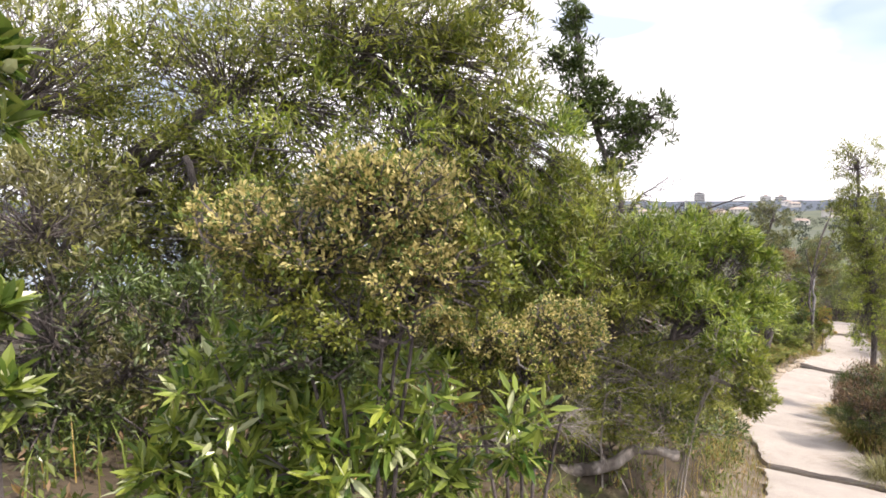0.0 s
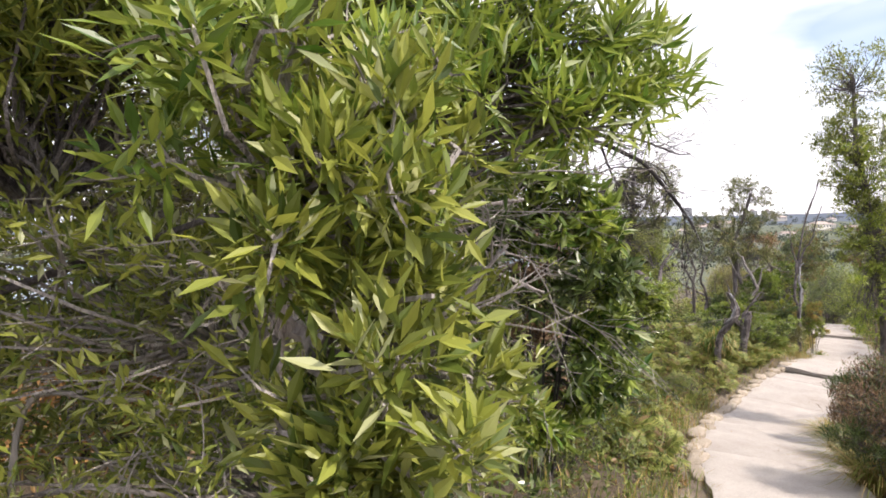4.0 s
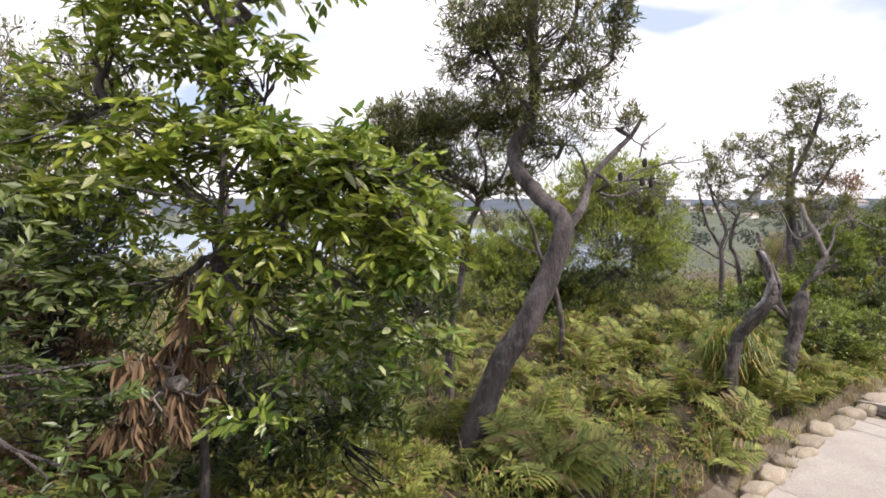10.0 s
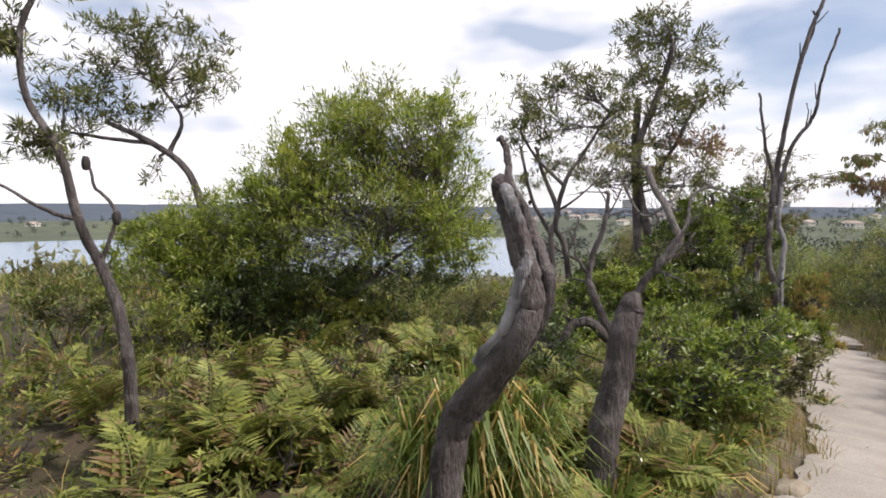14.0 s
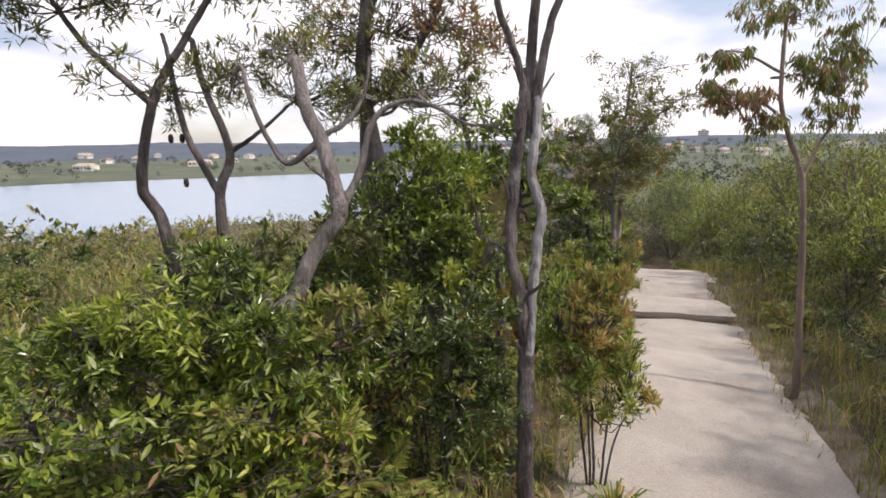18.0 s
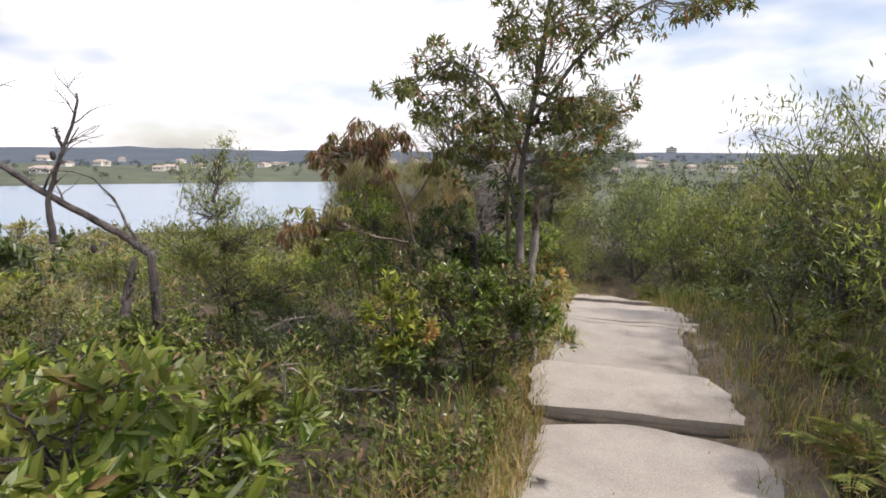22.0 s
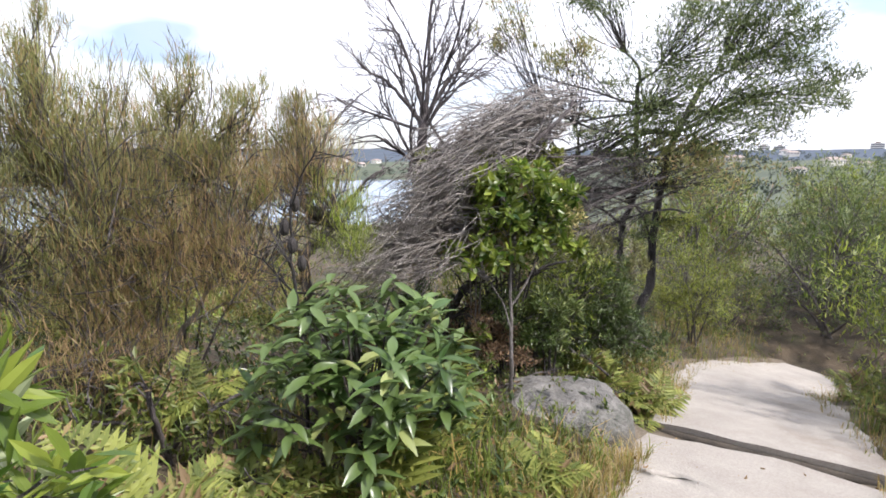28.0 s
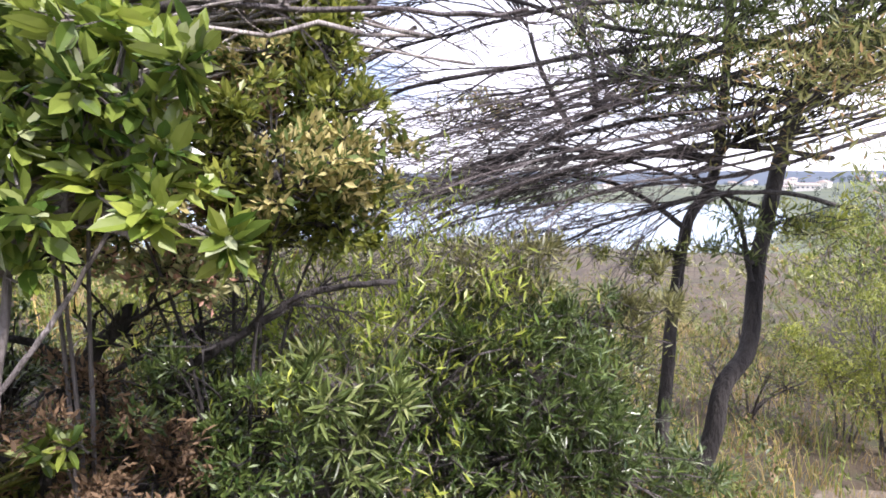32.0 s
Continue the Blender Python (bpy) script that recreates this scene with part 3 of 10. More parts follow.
def dead_wood(name, label, limbs, bark, seed=1, levels=2, subs=4, spread=0.8, droop=0.0, share=0.5, category="dead tree", curl=0.3, gnarl=0.06, twig_r=0.35):
    """Bare limbs with forking twigs. limbs: ((points), r0, r1)."""
    rng = np.random.default_rng(seed)
    base = np.array(limbs[0][0][0], float)
    root = thing(name, base, label, category)
    for k, (points, r0, r1, *own) in enumerate(limbs):
        paint = own[0] if own else bark
        p, r, s = limb(points, r0, r1, rng, steps=9 * len(points) if r0 > 0.022 else 0, sides=16 if r0 > 0.022 else 5, wiggle=0.02)
        v, f = tubes([(p, r, s)], rng, gnarl)
        bough = part("trunk" if k == 0 else "limb", solid("limb", v - base, f, paint, True), root)
        lines = []
        span = np.linalg.norm(p[-1] - p[0])
        for q in range(subs * 2 if levels else 0):
            u = rng.uniform(0.35, 1.0)
            i = min(int(u * (len(p) - 1)), len(p) - 2)
            d = unit(p[i + 1] - p[i])
            ramify(rng, p[i], unit(d * 0.9 + dart(rng, 1)[0] * spread), span * share * rng.uniform(0.35, 0.8), r[i] * twig_r + 0.002, levels - 1, subs, spread, droop, lines, curl)
        if lines:
            v, f = tubes(lines, rng)
            tagged(part("spray", solid("spray", v - base, f, paint), bough), kind="stuff")
    return root


def tussock(name, label, at, height, spread_r, n, leaf, seed=1, width=0.008, category="grass tussock", group="", lean=(0, 0)):
    """A clump of long arching strap leaves."""
    rng = np.random.default_rng(seed)
    x, y = at[:2]
    z = at[2] if len(at) > 2 else float(ground(np.array([x]), np.array([y]))[0]) - 0.02
    a = rng.uniform(0, 2 * np.pi, n)
    q = rng.random(n) ** 0.6
    foot = np.stack([np.cos(a) * q * spread_r * 0.3, np.sin(a) * q * spread_r * 0.3, np.zeros(n)], -1)
    tall = height * rng.uniform(0.55, 1.1, n)
    out = spread_r * q * rng.uniform(0.5, 1.3, n)
    a2 = a + rng.normal(size=n) * 0.4
    ways = np.stack([np.cos(a2) * out + lean[0], np.sin(a2) * out + lean[1], np.zeros(n)], -1)
    side = np.stack([-np.sin(a2), np.cos(a2), np.zeros(n)], -1)
    rows = []
    w = width * rng.uniform(0.6, 1.2, n)
    for u, wide in ((0, 0.8), (0.35, 1.0), (0.7, 0.8), (1.0, 0.05)):
        p = foot + ways * u**1.7 + np.stack([0 * tall, 0 * tall, tall * (u - 0.35 * u**3 * (1 + q))], -1)
        rows += [p - side * (w * wide)[:, None], p + side * (w * wide)[:, None]]
    v = np.stack(rows, 1)
    root = thing(name, (x, y, z), label, category, group)
    for lot in range(6):
        w = v[lot::6].reshape(-1, 3)
        b = np.arange(len(w) // 8)[:, None] * 8
        part("leaf_tuft", solid("leaf_tuft", w, [np.concatenate([b + (0, 1, 3, 2), b + (2, 3, 5, 4), b + (4, 5, 7, 6)])], leaf), root)
    return root


def frond_mesh(rng, long):
    """One bracken frond: an arching stalk with pairs of toothed side leaflets."""
    n = 12
    u = np.linspace(0.22, 1.0, n)
    stalk = np.stack([u * long * 0.8, 0 * u, long * (0.75 * u - 0.5 * u**2.2)], -1)
    lines = [(np.stack([np.linspace(0, 1, 6) * long * 0.8, np.zeros(6), long * (0.75 * np.linspace(0, 1, 6) - 0.5 * np.linspace(0, 1, 6) ** 2.2)], -1), np.linspace(0.004, 0.001, 6), 3)]
    v0, f0 = tubes(lines, rng)
    roots, ways, lens, wide = [], [], [], []
    for k in range(n):
        reach = long * 0.44 * (1.08 - u[k]) ** 0.8 + 0.02
        for s in (-1, 1):
            d = unit(np.array((0.5, s, -0.1)) + rng.normal(size=3) * 0.06)
            roots.append(stalk[k])
            ways.append(d)
            lens.append(reach)
            wide.append(reach * 0.2 + 0.004)
            for j in range(3):
                w = 0.15 + 0.24 * j
                for t in (-1, 1):
                    roots.append(stalk[k] + d * reach * w)
                    ways.append(unit(d * 0.55 + np.array((0.8 * t, 0, 0.05))))
                    lens.append(reach * 0.3 * (1.05 - w) + 0.004)
                    wide.append(reach * 0.13 * (1.05 - w) + 0.003)
    v1, f1 = slips(np.array(roots), np.array(ways), np.tile((0.0, 0.0, 1.0), (len(roots), 1)), np.array(lens), np.array(wide))
    return np.concatenate([v0, v1]), [f0[0], np.concatenate([f0[1], f1 + len(v0)])]


def build_fern(seed, long, count):
    rng = np.random.default_rng(seed)
    root = thing("bracken_fern", (0, 0, -50), "yellow-green bracken fern beside the track", "fern", "bracken along the track")
    v, f = frond_mesh(rng, long)
    meshes = [solid("frond", v, f, FERN)]
    v, f = frond_mesh(rng, long * 0.8)
    meshes.append(solid("frond", v, f, FERN))
    for k in range(count):
        ob = part("frond", meshes[k % 2], root)
        ob.rotation_euler = (rng.normal() * 0.35, rng.uniform(-0.8, 0.05), 2 * np.pi * k / count + rng.normal() * 0.3)
    return root


# ---- the track ----
def build_track():
    rng = np.random.default_rng(5)
    step = np.r_[0, np.cumsum(np.linalg.norm(np.diff(LINE[:, :2], axis=0), axis=1))]

    def on(s, offset, lift=0.0):
        i = np.interp(s, step, np.arange(len(step)))
        p = np.stack([np.interp(i, np.arange(len(LINE)), LINE[:, k]) for k in range(3)], -1)
        h = unit(np.stack([np.interp(i, np.arange(len(LINE)), HEADING[:, k]) for k in range(2)], -1))
        return np.stack([p[..., 0] - h[..., 1] * offset, p[..., 1] + h[..., 0] * offset, p[..., 2] + lift], -1)

    root = tagged(new("pavement"), "pale sandstone slab track with low steps", "path", kind="structure")
    s, k, raised = 0.3, 0, 0.0
    risers = (18.3, 26.6, 36.3, 42.5)
    stone_steps = [float(np.interp(y, LINE[:, 1], step)) for y in (18.6, 20.35, 20.95, 21.5)]
    while s < step[-1] - 1.5:
        long = rng.uniform(1.2, 2.1)
        gap = 0.012
        stone = False
        for r in risers:
            if s < r <= s + long + 0.3:
                long, gap = r - s, 0.3
        for r in stone_steps:
            if s < r <= s + long + 0.12:
                long, gap, stone = r - s, 0.03, True
        parts = 1
        half = 0.73 + rng.normal() * 0.035 + 0.1 * float(ramp(np.array(on(np.array(s), 0.0)[1]), 18.0, 20.0))
        cuts = [half, -half] if parts == 1 else [half, rng.uniform(-0.25, 0.25), -half]
        mid = float(on(np.array(s + long / 2), 0.0)[2])
        for c in range(parts):
            us = ws = np.r_[0, 0.012, np.linspace(0.08, 0.92, 12), 0.988, 1]
            n = len(us)
            gu, gw = np.meshgrid(us, ws, indexing="ij")
            edge = 0.035 * np.sin(gu * 4 + k * 1.7) + 0.022 * np.sin(gu * 11 + 2.3 * k) + 0.014 * np.sin(gu * 29 + k) + 0.03 * rng.normal()
            left, right = cuts[c] + (edge if c == 0 else -0.006), cuts[c + 1] - (edge if c == parts - 1 else -0.006)
            off = left + (right - left) * gw
            pull = gap * (0.5 + 0.35 * np.sin(gw * 5 + k)) * (gu > 0.5)
            p = on(s + gu * long - pull, off)
            p[..., 2] = mid + 0.95 * (p[..., 2] - mid) + 0.012 * ripple(p[..., 0], p[..., 1], 0.8, 6) + 0.005 * ripple(p[..., 0], p[..., 1], 0.2, 7)
            p[..., 2] += raised * (1 - gu) + (0.055 if stone else -0.04 if gap > 0.05 else 0.0) * gu
            rim = (gu == 0) | (gu == 1) | (gw == 0) | (gw == 1)
            p[..., 2] -= 0.006 * rim
            low = p.copy()
            low[..., 2] = p[..., 2] - 0.14
            v = np.concatenate([p.reshape(-1, 3), low.reshape(-1, 3), p.reshape(-1, 3)])
            q = (np.arange(n - 1)[:, None] * n + np.arange(n - 1)).ravel()
            top = np.stack([q, q + n, q + n + 1, q + 1], -1)[:, ::-1]
            ring = np.r_[np.arange(n), np.arange(2 * n - 1, n * n, n), np.arange(n * n - 2, n * n - n - 1, -1), np.arange(n * n - 2 * n, 0, -n)]
            nxt = np.roll(ring, -1)
            skirt = np.stack([ring + 2 * n * n, nxt + 2 * n * n, nxt + n * n, ring + n * n], -1)
            centre = v[: n * n].mean(0)
            ob = part("slab", solid("slab", v - centre, [top, skirt], SAND, True), root, at=centre)
        raised = -0.035 if stone else 0.04 if gap > 0.05 else 0.0
        if gap > 0.05:
            board = []
            for offset in np.linspace(half + 0.2, -half - 0.2, 7):
                board.append(on(np.array(s + long - 0.02), offset, -0.06)[None])
            p = np.concatenate(board)
            v, f = tubes([(p, np.full(7, 0.042), 6)], rng, 0.1)
            centre = v.mean(0)
            part("riser_log", solid("riser_log", v - centre, f, TIMBER, True), root, "dark weathered timber step edge", at=centre)
        s += long
        k += 1


build_track()


def build_verge(side):
    """A strip of sandy soil and litter beside the slabs."""
    rng = np.random.default_rng(8 + side)
    i = np.arange(0, len(LINE), 2)
    rows = []
    for d, wob in ((0.55, 0.0), (0.78, 0.03), (0.95, 0.06), (1.14, 0.09)):
        q = side * (d + wob * np.interp(i, i[::3], rng.normal(size=len(i[::3]))))
        x, y = LINE[i, 0] - HEADING[i, 1] * q, LINE[i, 1] + HEADING[i, 0] * q
        rows.append(np.stack([x, y, ground(x, y) + (0.0 if d in (0.55, 1.14) else 0.016) - (0.05 if d == 1.14 else 0)], -1))
    v = np.concatenate(rows)
    n = len(i)
    k = np.arange(n - 1)
    f = np.concatenate([np.stack([k + r * n, k + 1 + r * n, k + 1 + (r + 1) * n, k + (r + 1) * n], -1) for r in range(3)])
    tagged(new("verge", solid("verge", v, [f if side < 0 else f[:, ::-1]], SANDY, True)), "sandy brown verge with grit beside the slabs", "verge", kind="structure")


SANDY = rough_paint("sandy_verge", (0.10, 0.078, 0.055), (0.21, 0.172, 0.13), 5.0, 0.95, 0.7, 60.0, stain=(0.28, 0.24, 0.195))
build_verge(1)
build_verge(-1)


# ---- thicket where the walk begins ----
plant("leafy_shrub", "light green lance-leaved shrub at the front of the thicket", "shrub",
      [(((-2.87, -1.90, -0.20), (-2.93, -1.90, 0.34), (-3.03, -1.89, 0.70)), 0.009, 0.004),
       (((-2.83, -1.90, -0.20), (-2.79, -1.90, 0.27), (-2.73, -1.90, 0.58)), 0.009, 0.004),
       (((-2.78, -1.90, -0.20), (-2.65, -1.89, 0.29), (-2.40, -1.88, 0.61)), 0.009, 0.004),
       (((-2.89, -1.90, -0.20), (-2.99, -1.91, 0.23), (-3.17, -1.92, 0.51)), 0.009, 0.004),
       (((-2.85, -1.90, -0.20), (-2.86, -1.90, 0.20), (-2.87, -1.91, 0.46)), 0.009, 0.004)],
      [(-3.03, -1.89, 0.70, 0.24, 0.21, 0.23, 630, GLOSSY),
       (-2.73, -1.90, 0.58, 0.31, 0.27, 0.23, 840),
       (-2.40, -1.88, 0.61, 0.28, 0.24, 0.21, 780, GLOSSY),
       (-3.17, -1.92, 0.51, 0.23, 0.19, 0.17, 510),
       (-2.87, -1.91, 0.46, 0.38, 0.32, 0.16, 690, GLOSSY)],
      BARK, LIME, seed=11, length=0.08, width=0.02, style='whorl', per=10, wide_leaf=True)
plant("flowering_bush", "olive bush covered in pale yellow flower heads", "shrub",
      [(((-2.62, -2.03, -0.10), (-2.69, -2.01, 0.63), (-2.76, -2.00, 1.16)), 0.009, 0.004),
       (((-2.62, -2.03, -0.10), (-2.59, -2.01, 0.69), (-2.56, -1.99, 1.29)), 0.009, 0.004),
       (((-2.62, -2.03, -0.10), (-2.53, -2.01, 0.64), (-2.45, -1.99, 1.18)), 0.009, 0.004),
       (((-2.62, -2.03, -0.10), (-2.74, -2.02, 0.59), (-2.86, -2.01, 1.08)), 0.009, 0.004),
       (((-2.62, -2.03, -0.10), (-2.56, -2.01, 0.58), (-2.51, -2.00, 1.05)), 0.009, 0.004)],
      [(-2.97, -2.00, 1.21, 0.14, 0.12, 0.11, 2400),
       (-2.76, -2.00, 1.16, 0.17, 0.15, 0.13, 3000),
       (-2.56, -1.99, 1.29, 0.19, 0.16, 0.14, 3400),
       (-2.45, -1.99, 1.18, 0.14, 0.12, 0.14, 2800),
       (-2.67, -1.98, 1.33, 0.14, 0.12, 0.09, 2400),
       (-2.51, -2.00, 1.05, 0.16, 0.13, 0.11, 2600),
       (-2.86, -2.01, 1.08, 0.14, 0.12, 0.09, 2200, WATTLE),
       (-2.64, -2.02, 0.96, 0.19, 0.16, 0.09, 2200, WATTLE),
       (-2.32, -1.99, 1.08, 0.11, 0.09, 0.14, 1800, WATTLE),
       # lowest clump in dark green, painting the shade below the flowers
       (-2.76, -2.03, 0.86, 0.19, 0.16, 0.09, 1600, DEEP)],
      BARK, FLOWER, seed=12, length=0.019, width=0.0095, lush=1.5, trunk_name="stem")
plant("flowering_bush", "low olive bush with pale yellow flower heads by the track", "shrub",
      [(((-2.17, -1.75, -0.30), (-2.28, -1.76, 0.39), (-2.40, -1.77, 0.87)), 0.009, 0.004),
       (((-2.17, -1.75, -0.30), (-2.20, -1.75, 0.36), (-2.23, -1.76, 0.82)), 0.009, 0.004),
       (((-2.17, -1.75, -0.30), (-2.12, -1.74, 0.38), (-2.07, -1.74, 0.86)), 0.009, 0.004),
       (((-2.17, -1.75, -0.30), (-2.06, -1.74, 0.38), (-1.96, -1.73, 0.86)), 0.009, 0.004),
       (((-2.17, -1.75, -0.30), (-2.15, -1.75, 0.30), (-2.14, -1.76, 0.71)), 0.009, 0.004)],
      [(-2.40, -1.77, 0.87, 0.11, 0.09, 0.07, 2600),
       (-2.28, -1.76, 0.84, 0.11, 0.09, 0.07, 2600),
       (-2.16, -1.75, 0.80, 0.11, 0.10, 0.08, 2800),
       (-2.07, -1.74, 0.87, 0.11, 0.10, 0.09, 2800),
       (-1.96, -1.73, 0.86, 0.09, 0.08, 0.10, 2600),
       (-1.99, -1.74, 0.73, 0.08, 0.07, 0.07, 1900),
       (-2.14, -1.76, 0.71, 0.12, 0.10, 0.07, 2200, WATTLE),
       (-2.30, -1.77, 0.74, 0.11, 0.09, 0.07, 2000, WATTLE),
       (-2.23, -1.77, 0.65, 0.13, 0.11, 0.07, 1800, OLIVE),
       (-2.08, -1.76, 0.63, 0.11, 0.09, 0.06, 1400, OLIVE)],
      BARK, FLOWER, seed=212, length=0.015, width=0.0075, lush=1.3, trunk_name="stem")
plant("wattle_tree", "tall dark olive wattle tree in the thicket", "tree",
      [(((-5.30, 0.02, -0.02), (-5.26, 0.08, 0.51), (-4.95, 0.15, 1.20), (-4.52, 0.20, 1.71)), 0.090, 0.035),
       (((-4.95, 0.15, 1.20), (-4.25, 0.22, 1.78), (-3.66, 0.27, 2.21)), 0.043, 0.018),
       (((-4.52, 0.20, 1.71), (-3.90, 0.25, 2.01), (-3.04, 0.30, 2.32)), 0.031, 0.016),
       (((-5.10, 0.11, 0.85), (-5.37, 0.16, 1.51), (-5.45, 0.22, 2.21)), 0.031, 0.016)],
      [(-5.06, 0.22, 2.17, 0.74, 0.63, 0.54, 5760),
       (-4.05, 0.27, 2.32, 0.78, 0.66, 0.51, 5760),
       (-3.12, 0.30, 2.36, 0.78, 0.66, 0.47, 5760),
       (-2.26, 0.32, 2.20, 0.54, 0.46, 0.47, 4480),
       (-3.43, 0.23, 1.66, 0.93, 0.79, 0.47, 5760, FRESH),
       (-2.81, 0.28, 1.97, 0.62, 0.53, 0.43, 3840, LIME),
       (-2.30, 0.26, 1.50, 0.66, 0.56, 0.51, 5440, WATTLE),
       (-4.75, 0.18, 1.51, 0.90, 0.76, 0.51, 5440),
       (-1.83, 0.28, 1.62, 0.43, 0.36, 0.43, 3840, LIME),
       (-1.91, 0.23, 1.04, 0.51, 0.43, 0.47, 3840, LIME),
       (-5.18, 0.11, 0.93, 0.74, 0.63, 0.43, 3840),
       (-4.36, 0.14, 0.97, 0.58, 0.50, 0.39, 3200),
       (-2.81, 0.32, 2.44, 0.70, 0.60, 0.43, 4160, WATTLE),
       (-2.11, 0.35, 2.51, 0.27, 0.23, 0.31, 1920),
       (-3.90, 0.20, 1.39, 0.78, 0.66, 0.43, 4160, WATTLE),
       (-1.68, 0.26, 1.27, 0.27, 0.23, 0.35, 2240),
       (-6.25, 1.45, 2.88, 1.13, 0.96, 0.72, 3840, DEEP),
       (-5.37, 1.42, 2.15, 1.19, 1.01, 0.67, 3840),
       (-4.24, 1.52, 2.92, 1.13, 0.96, 0.57, 3840),
       (-6.40, 1.32, 1.44, 1.03, 0.88, 0.72, 3200, DEEP),
       (-4.86, 1.37, 1.43, 1.13, 0.96, 0.57, 3200, DEEP)],
      BARK, WATTLE, seed=13, length=0.065, width=0.014, twig=0.007)
plant("banksia_tree", "dark green banksia with stacked leaf rosettes behind the thicket", "tree",
      [(((-0.80, 1.76, -1.12), (-0.80, 1.76, 0.94), (-0.83, 1.80, 1.38), (-1.02, 1.84, 1.92), (-1.18, 1.89, 2.58), (-1.24, 1.93, 3.07)), 0.038, 0.016),
       (((-0.94, 1.82, 1.65), (-0.69, 1.85, 1.92), (-0.47, 1.87, 2.14)), 0.022, 0.011)],
      [(-1.24, 1.92, 3.01, 0.16, 0.14, 0.19, 800),
       (-1.29, 1.90, 2.68, 0.25, 0.21, 0.19, 1120),
       (-1.13, 1.87, 2.36, 0.27, 0.23, 0.19, 1120),
       (-0.91, 1.86, 2.14, 0.25, 0.21, 0.19, 960),
       (-0.53, 1.87, 2.14, 0.25, 0.21, 0.19, 960),
       (-0.69, 1.85, 1.92, 0.30, 0.26, 0.16, 960),
       (-0.80, 1.82, 1.65, 0.27, 0.23, 0.16, 800),
       (-1.24, 1.85, 2.09, 0.25, 0.21, 0.22, 960)],
      BARK, DEEP, seed=14, length=0.085, width=0.02, style='whorl', per=10)
plant("green_wattle_shrub", "bright green wattle with dark fanning stems", "shrub",
      [(((-1.96, 0.65, -0.82), (-1.96, 0.65, -0.35), (-1.96, 0.66, -0.20), (-1.71, 0.69, 0.09), (-1.47, 0.73, 0.54)), 0.020, 0.010),
       (((-1.98, 0.65, -0.25), (-2.25, 0.64, -0.08), (-2.48, 0.63, 0.12)), 0.017, 0.007),
       (((-1.91, 0.66, -0.20), (-1.46, 0.71, 0.07), (-1.07, 0.74, 0.24)), 0.015, 0.006),
       (((-1.96, 0.65, -0.23), (-2.01, 0.67, 0.19), (-2.08, 0.70, 0.76)), 0.017, 0.007),
       (((-1.91, 0.66, -0.23), (-1.27, 0.72, -0.01), (-0.68, 0.77, 0.19)), 0.015, 0.006)],
      [(-2.68, 0.47, 1.20, 0.50, 0.42, 0.34, 5760, WATTLE),
       (-2.09, 0.71, 1.11, 0.49, 0.42, 0.45, 6720, WATTLE),
       (-1.50, 0.76, 1.23, 0.47, 0.40, 0.35, 6080, WATTLE),
       (-0.90, 0.79, 0.88, 0.45, 0.38, 0.30, 5760),
       (-0.36, 0.83, 0.98, 0.30, 0.25, 0.23, 3520),
       (-1.27, 0.74, 0.54, 0.54, 0.46, 0.30, 6080, WATTLE),
       (-0.58, 0.80, 0.54, 0.42, 0.36, 0.22, 4480),
       (-2.32, 0.57, 0.54, 0.47, 0.40, 0.26, 4160, WATTLE),
       (-0.14, 0.85, 0.91, 0.20, 0.17, 0.15, 1920),
       (0.08, 0.86, 0.81, 0.12, 0.11, 0.10, 800),
       (0.01, 0.84, 0.54, 0.22, 0.19, 0.20, 2400),
       (-0.23, 0.81, 0.39, 0.32, 0.27, 0.17, 2880),
       (-1.72, 0.73, 0.83, 0.49, 0.42, 0.32, 4800, WATTLE),
       (-2.68, 0.55, 0.75, 0.47, 0.40, 0.28, 3840, WATTLE)],
      BARK, LIME, seed=15, length=0.07, width=0.012, twig=0.006)
plant("twiggy_shrub", "dark olive twiggy shrub full of dead sticks", "shrub",
      [(((-0.71, 0.69, -1.41), (-0.71, 0.77, -0.59), (-0.70, 0.91, -0.04)), 0.009, 0.004),
       (((-0.65, 0.69, -1.41), (-0.53, 0.77, -0.68), (-0.31, 0.93, -0.20)), 0.009, 0.004),
       (((-0.86, 0.67, -1.41), (-1.15, 0.72, -0.83), (-1.70, 0.81, -0.44)), 0.009, 0.004),
       (((-0.68, 0.59, -1.41), (-0.60, 0.47, -0.39), (-0.47, 0.24, 0.29)), 0.009, 0.004),
       (((-0.67, 0.69, -1.41), (-0.59, 0.76, -0.89), (-0.44, 0.90, -0.54)), 0.009, 0.004)],
      [(-0.70, 0.91, -0.04, 0.50, 0.42, 0.29, 4160),
       (-1.17, 0.87, -0.04, 0.45, 0.38, 0.29, 3520),
       (-0.31, 0.93, -0.20, 0.29, 0.25, 0.29, 2880),
       (-0.88, 0.87, -0.44, 0.58, 0.49, 0.21, 3200),
       (-1.70, 0.81, -0.44, 0.45, 0.38, 0.18, 2400),
       (-0.40, 0.19, 0.19, 0.15, 0.13, 0.17, 2080, WATTLE),
       (-0.47, 0.24, 0.29, 0.21, 0.18, 0.15, 2080, LIME),
       (-0.34, 0.13, -0.05, 0.13, 0.11, 0.16, 1760, WATTLE),
       (-0.44, 0.90, -0.54, 0.42, 0.36, 0.16, 2080, DEEP)],
      DEAD_WOOD, WATTLE, seed=16, length=0.045, width=0.012)
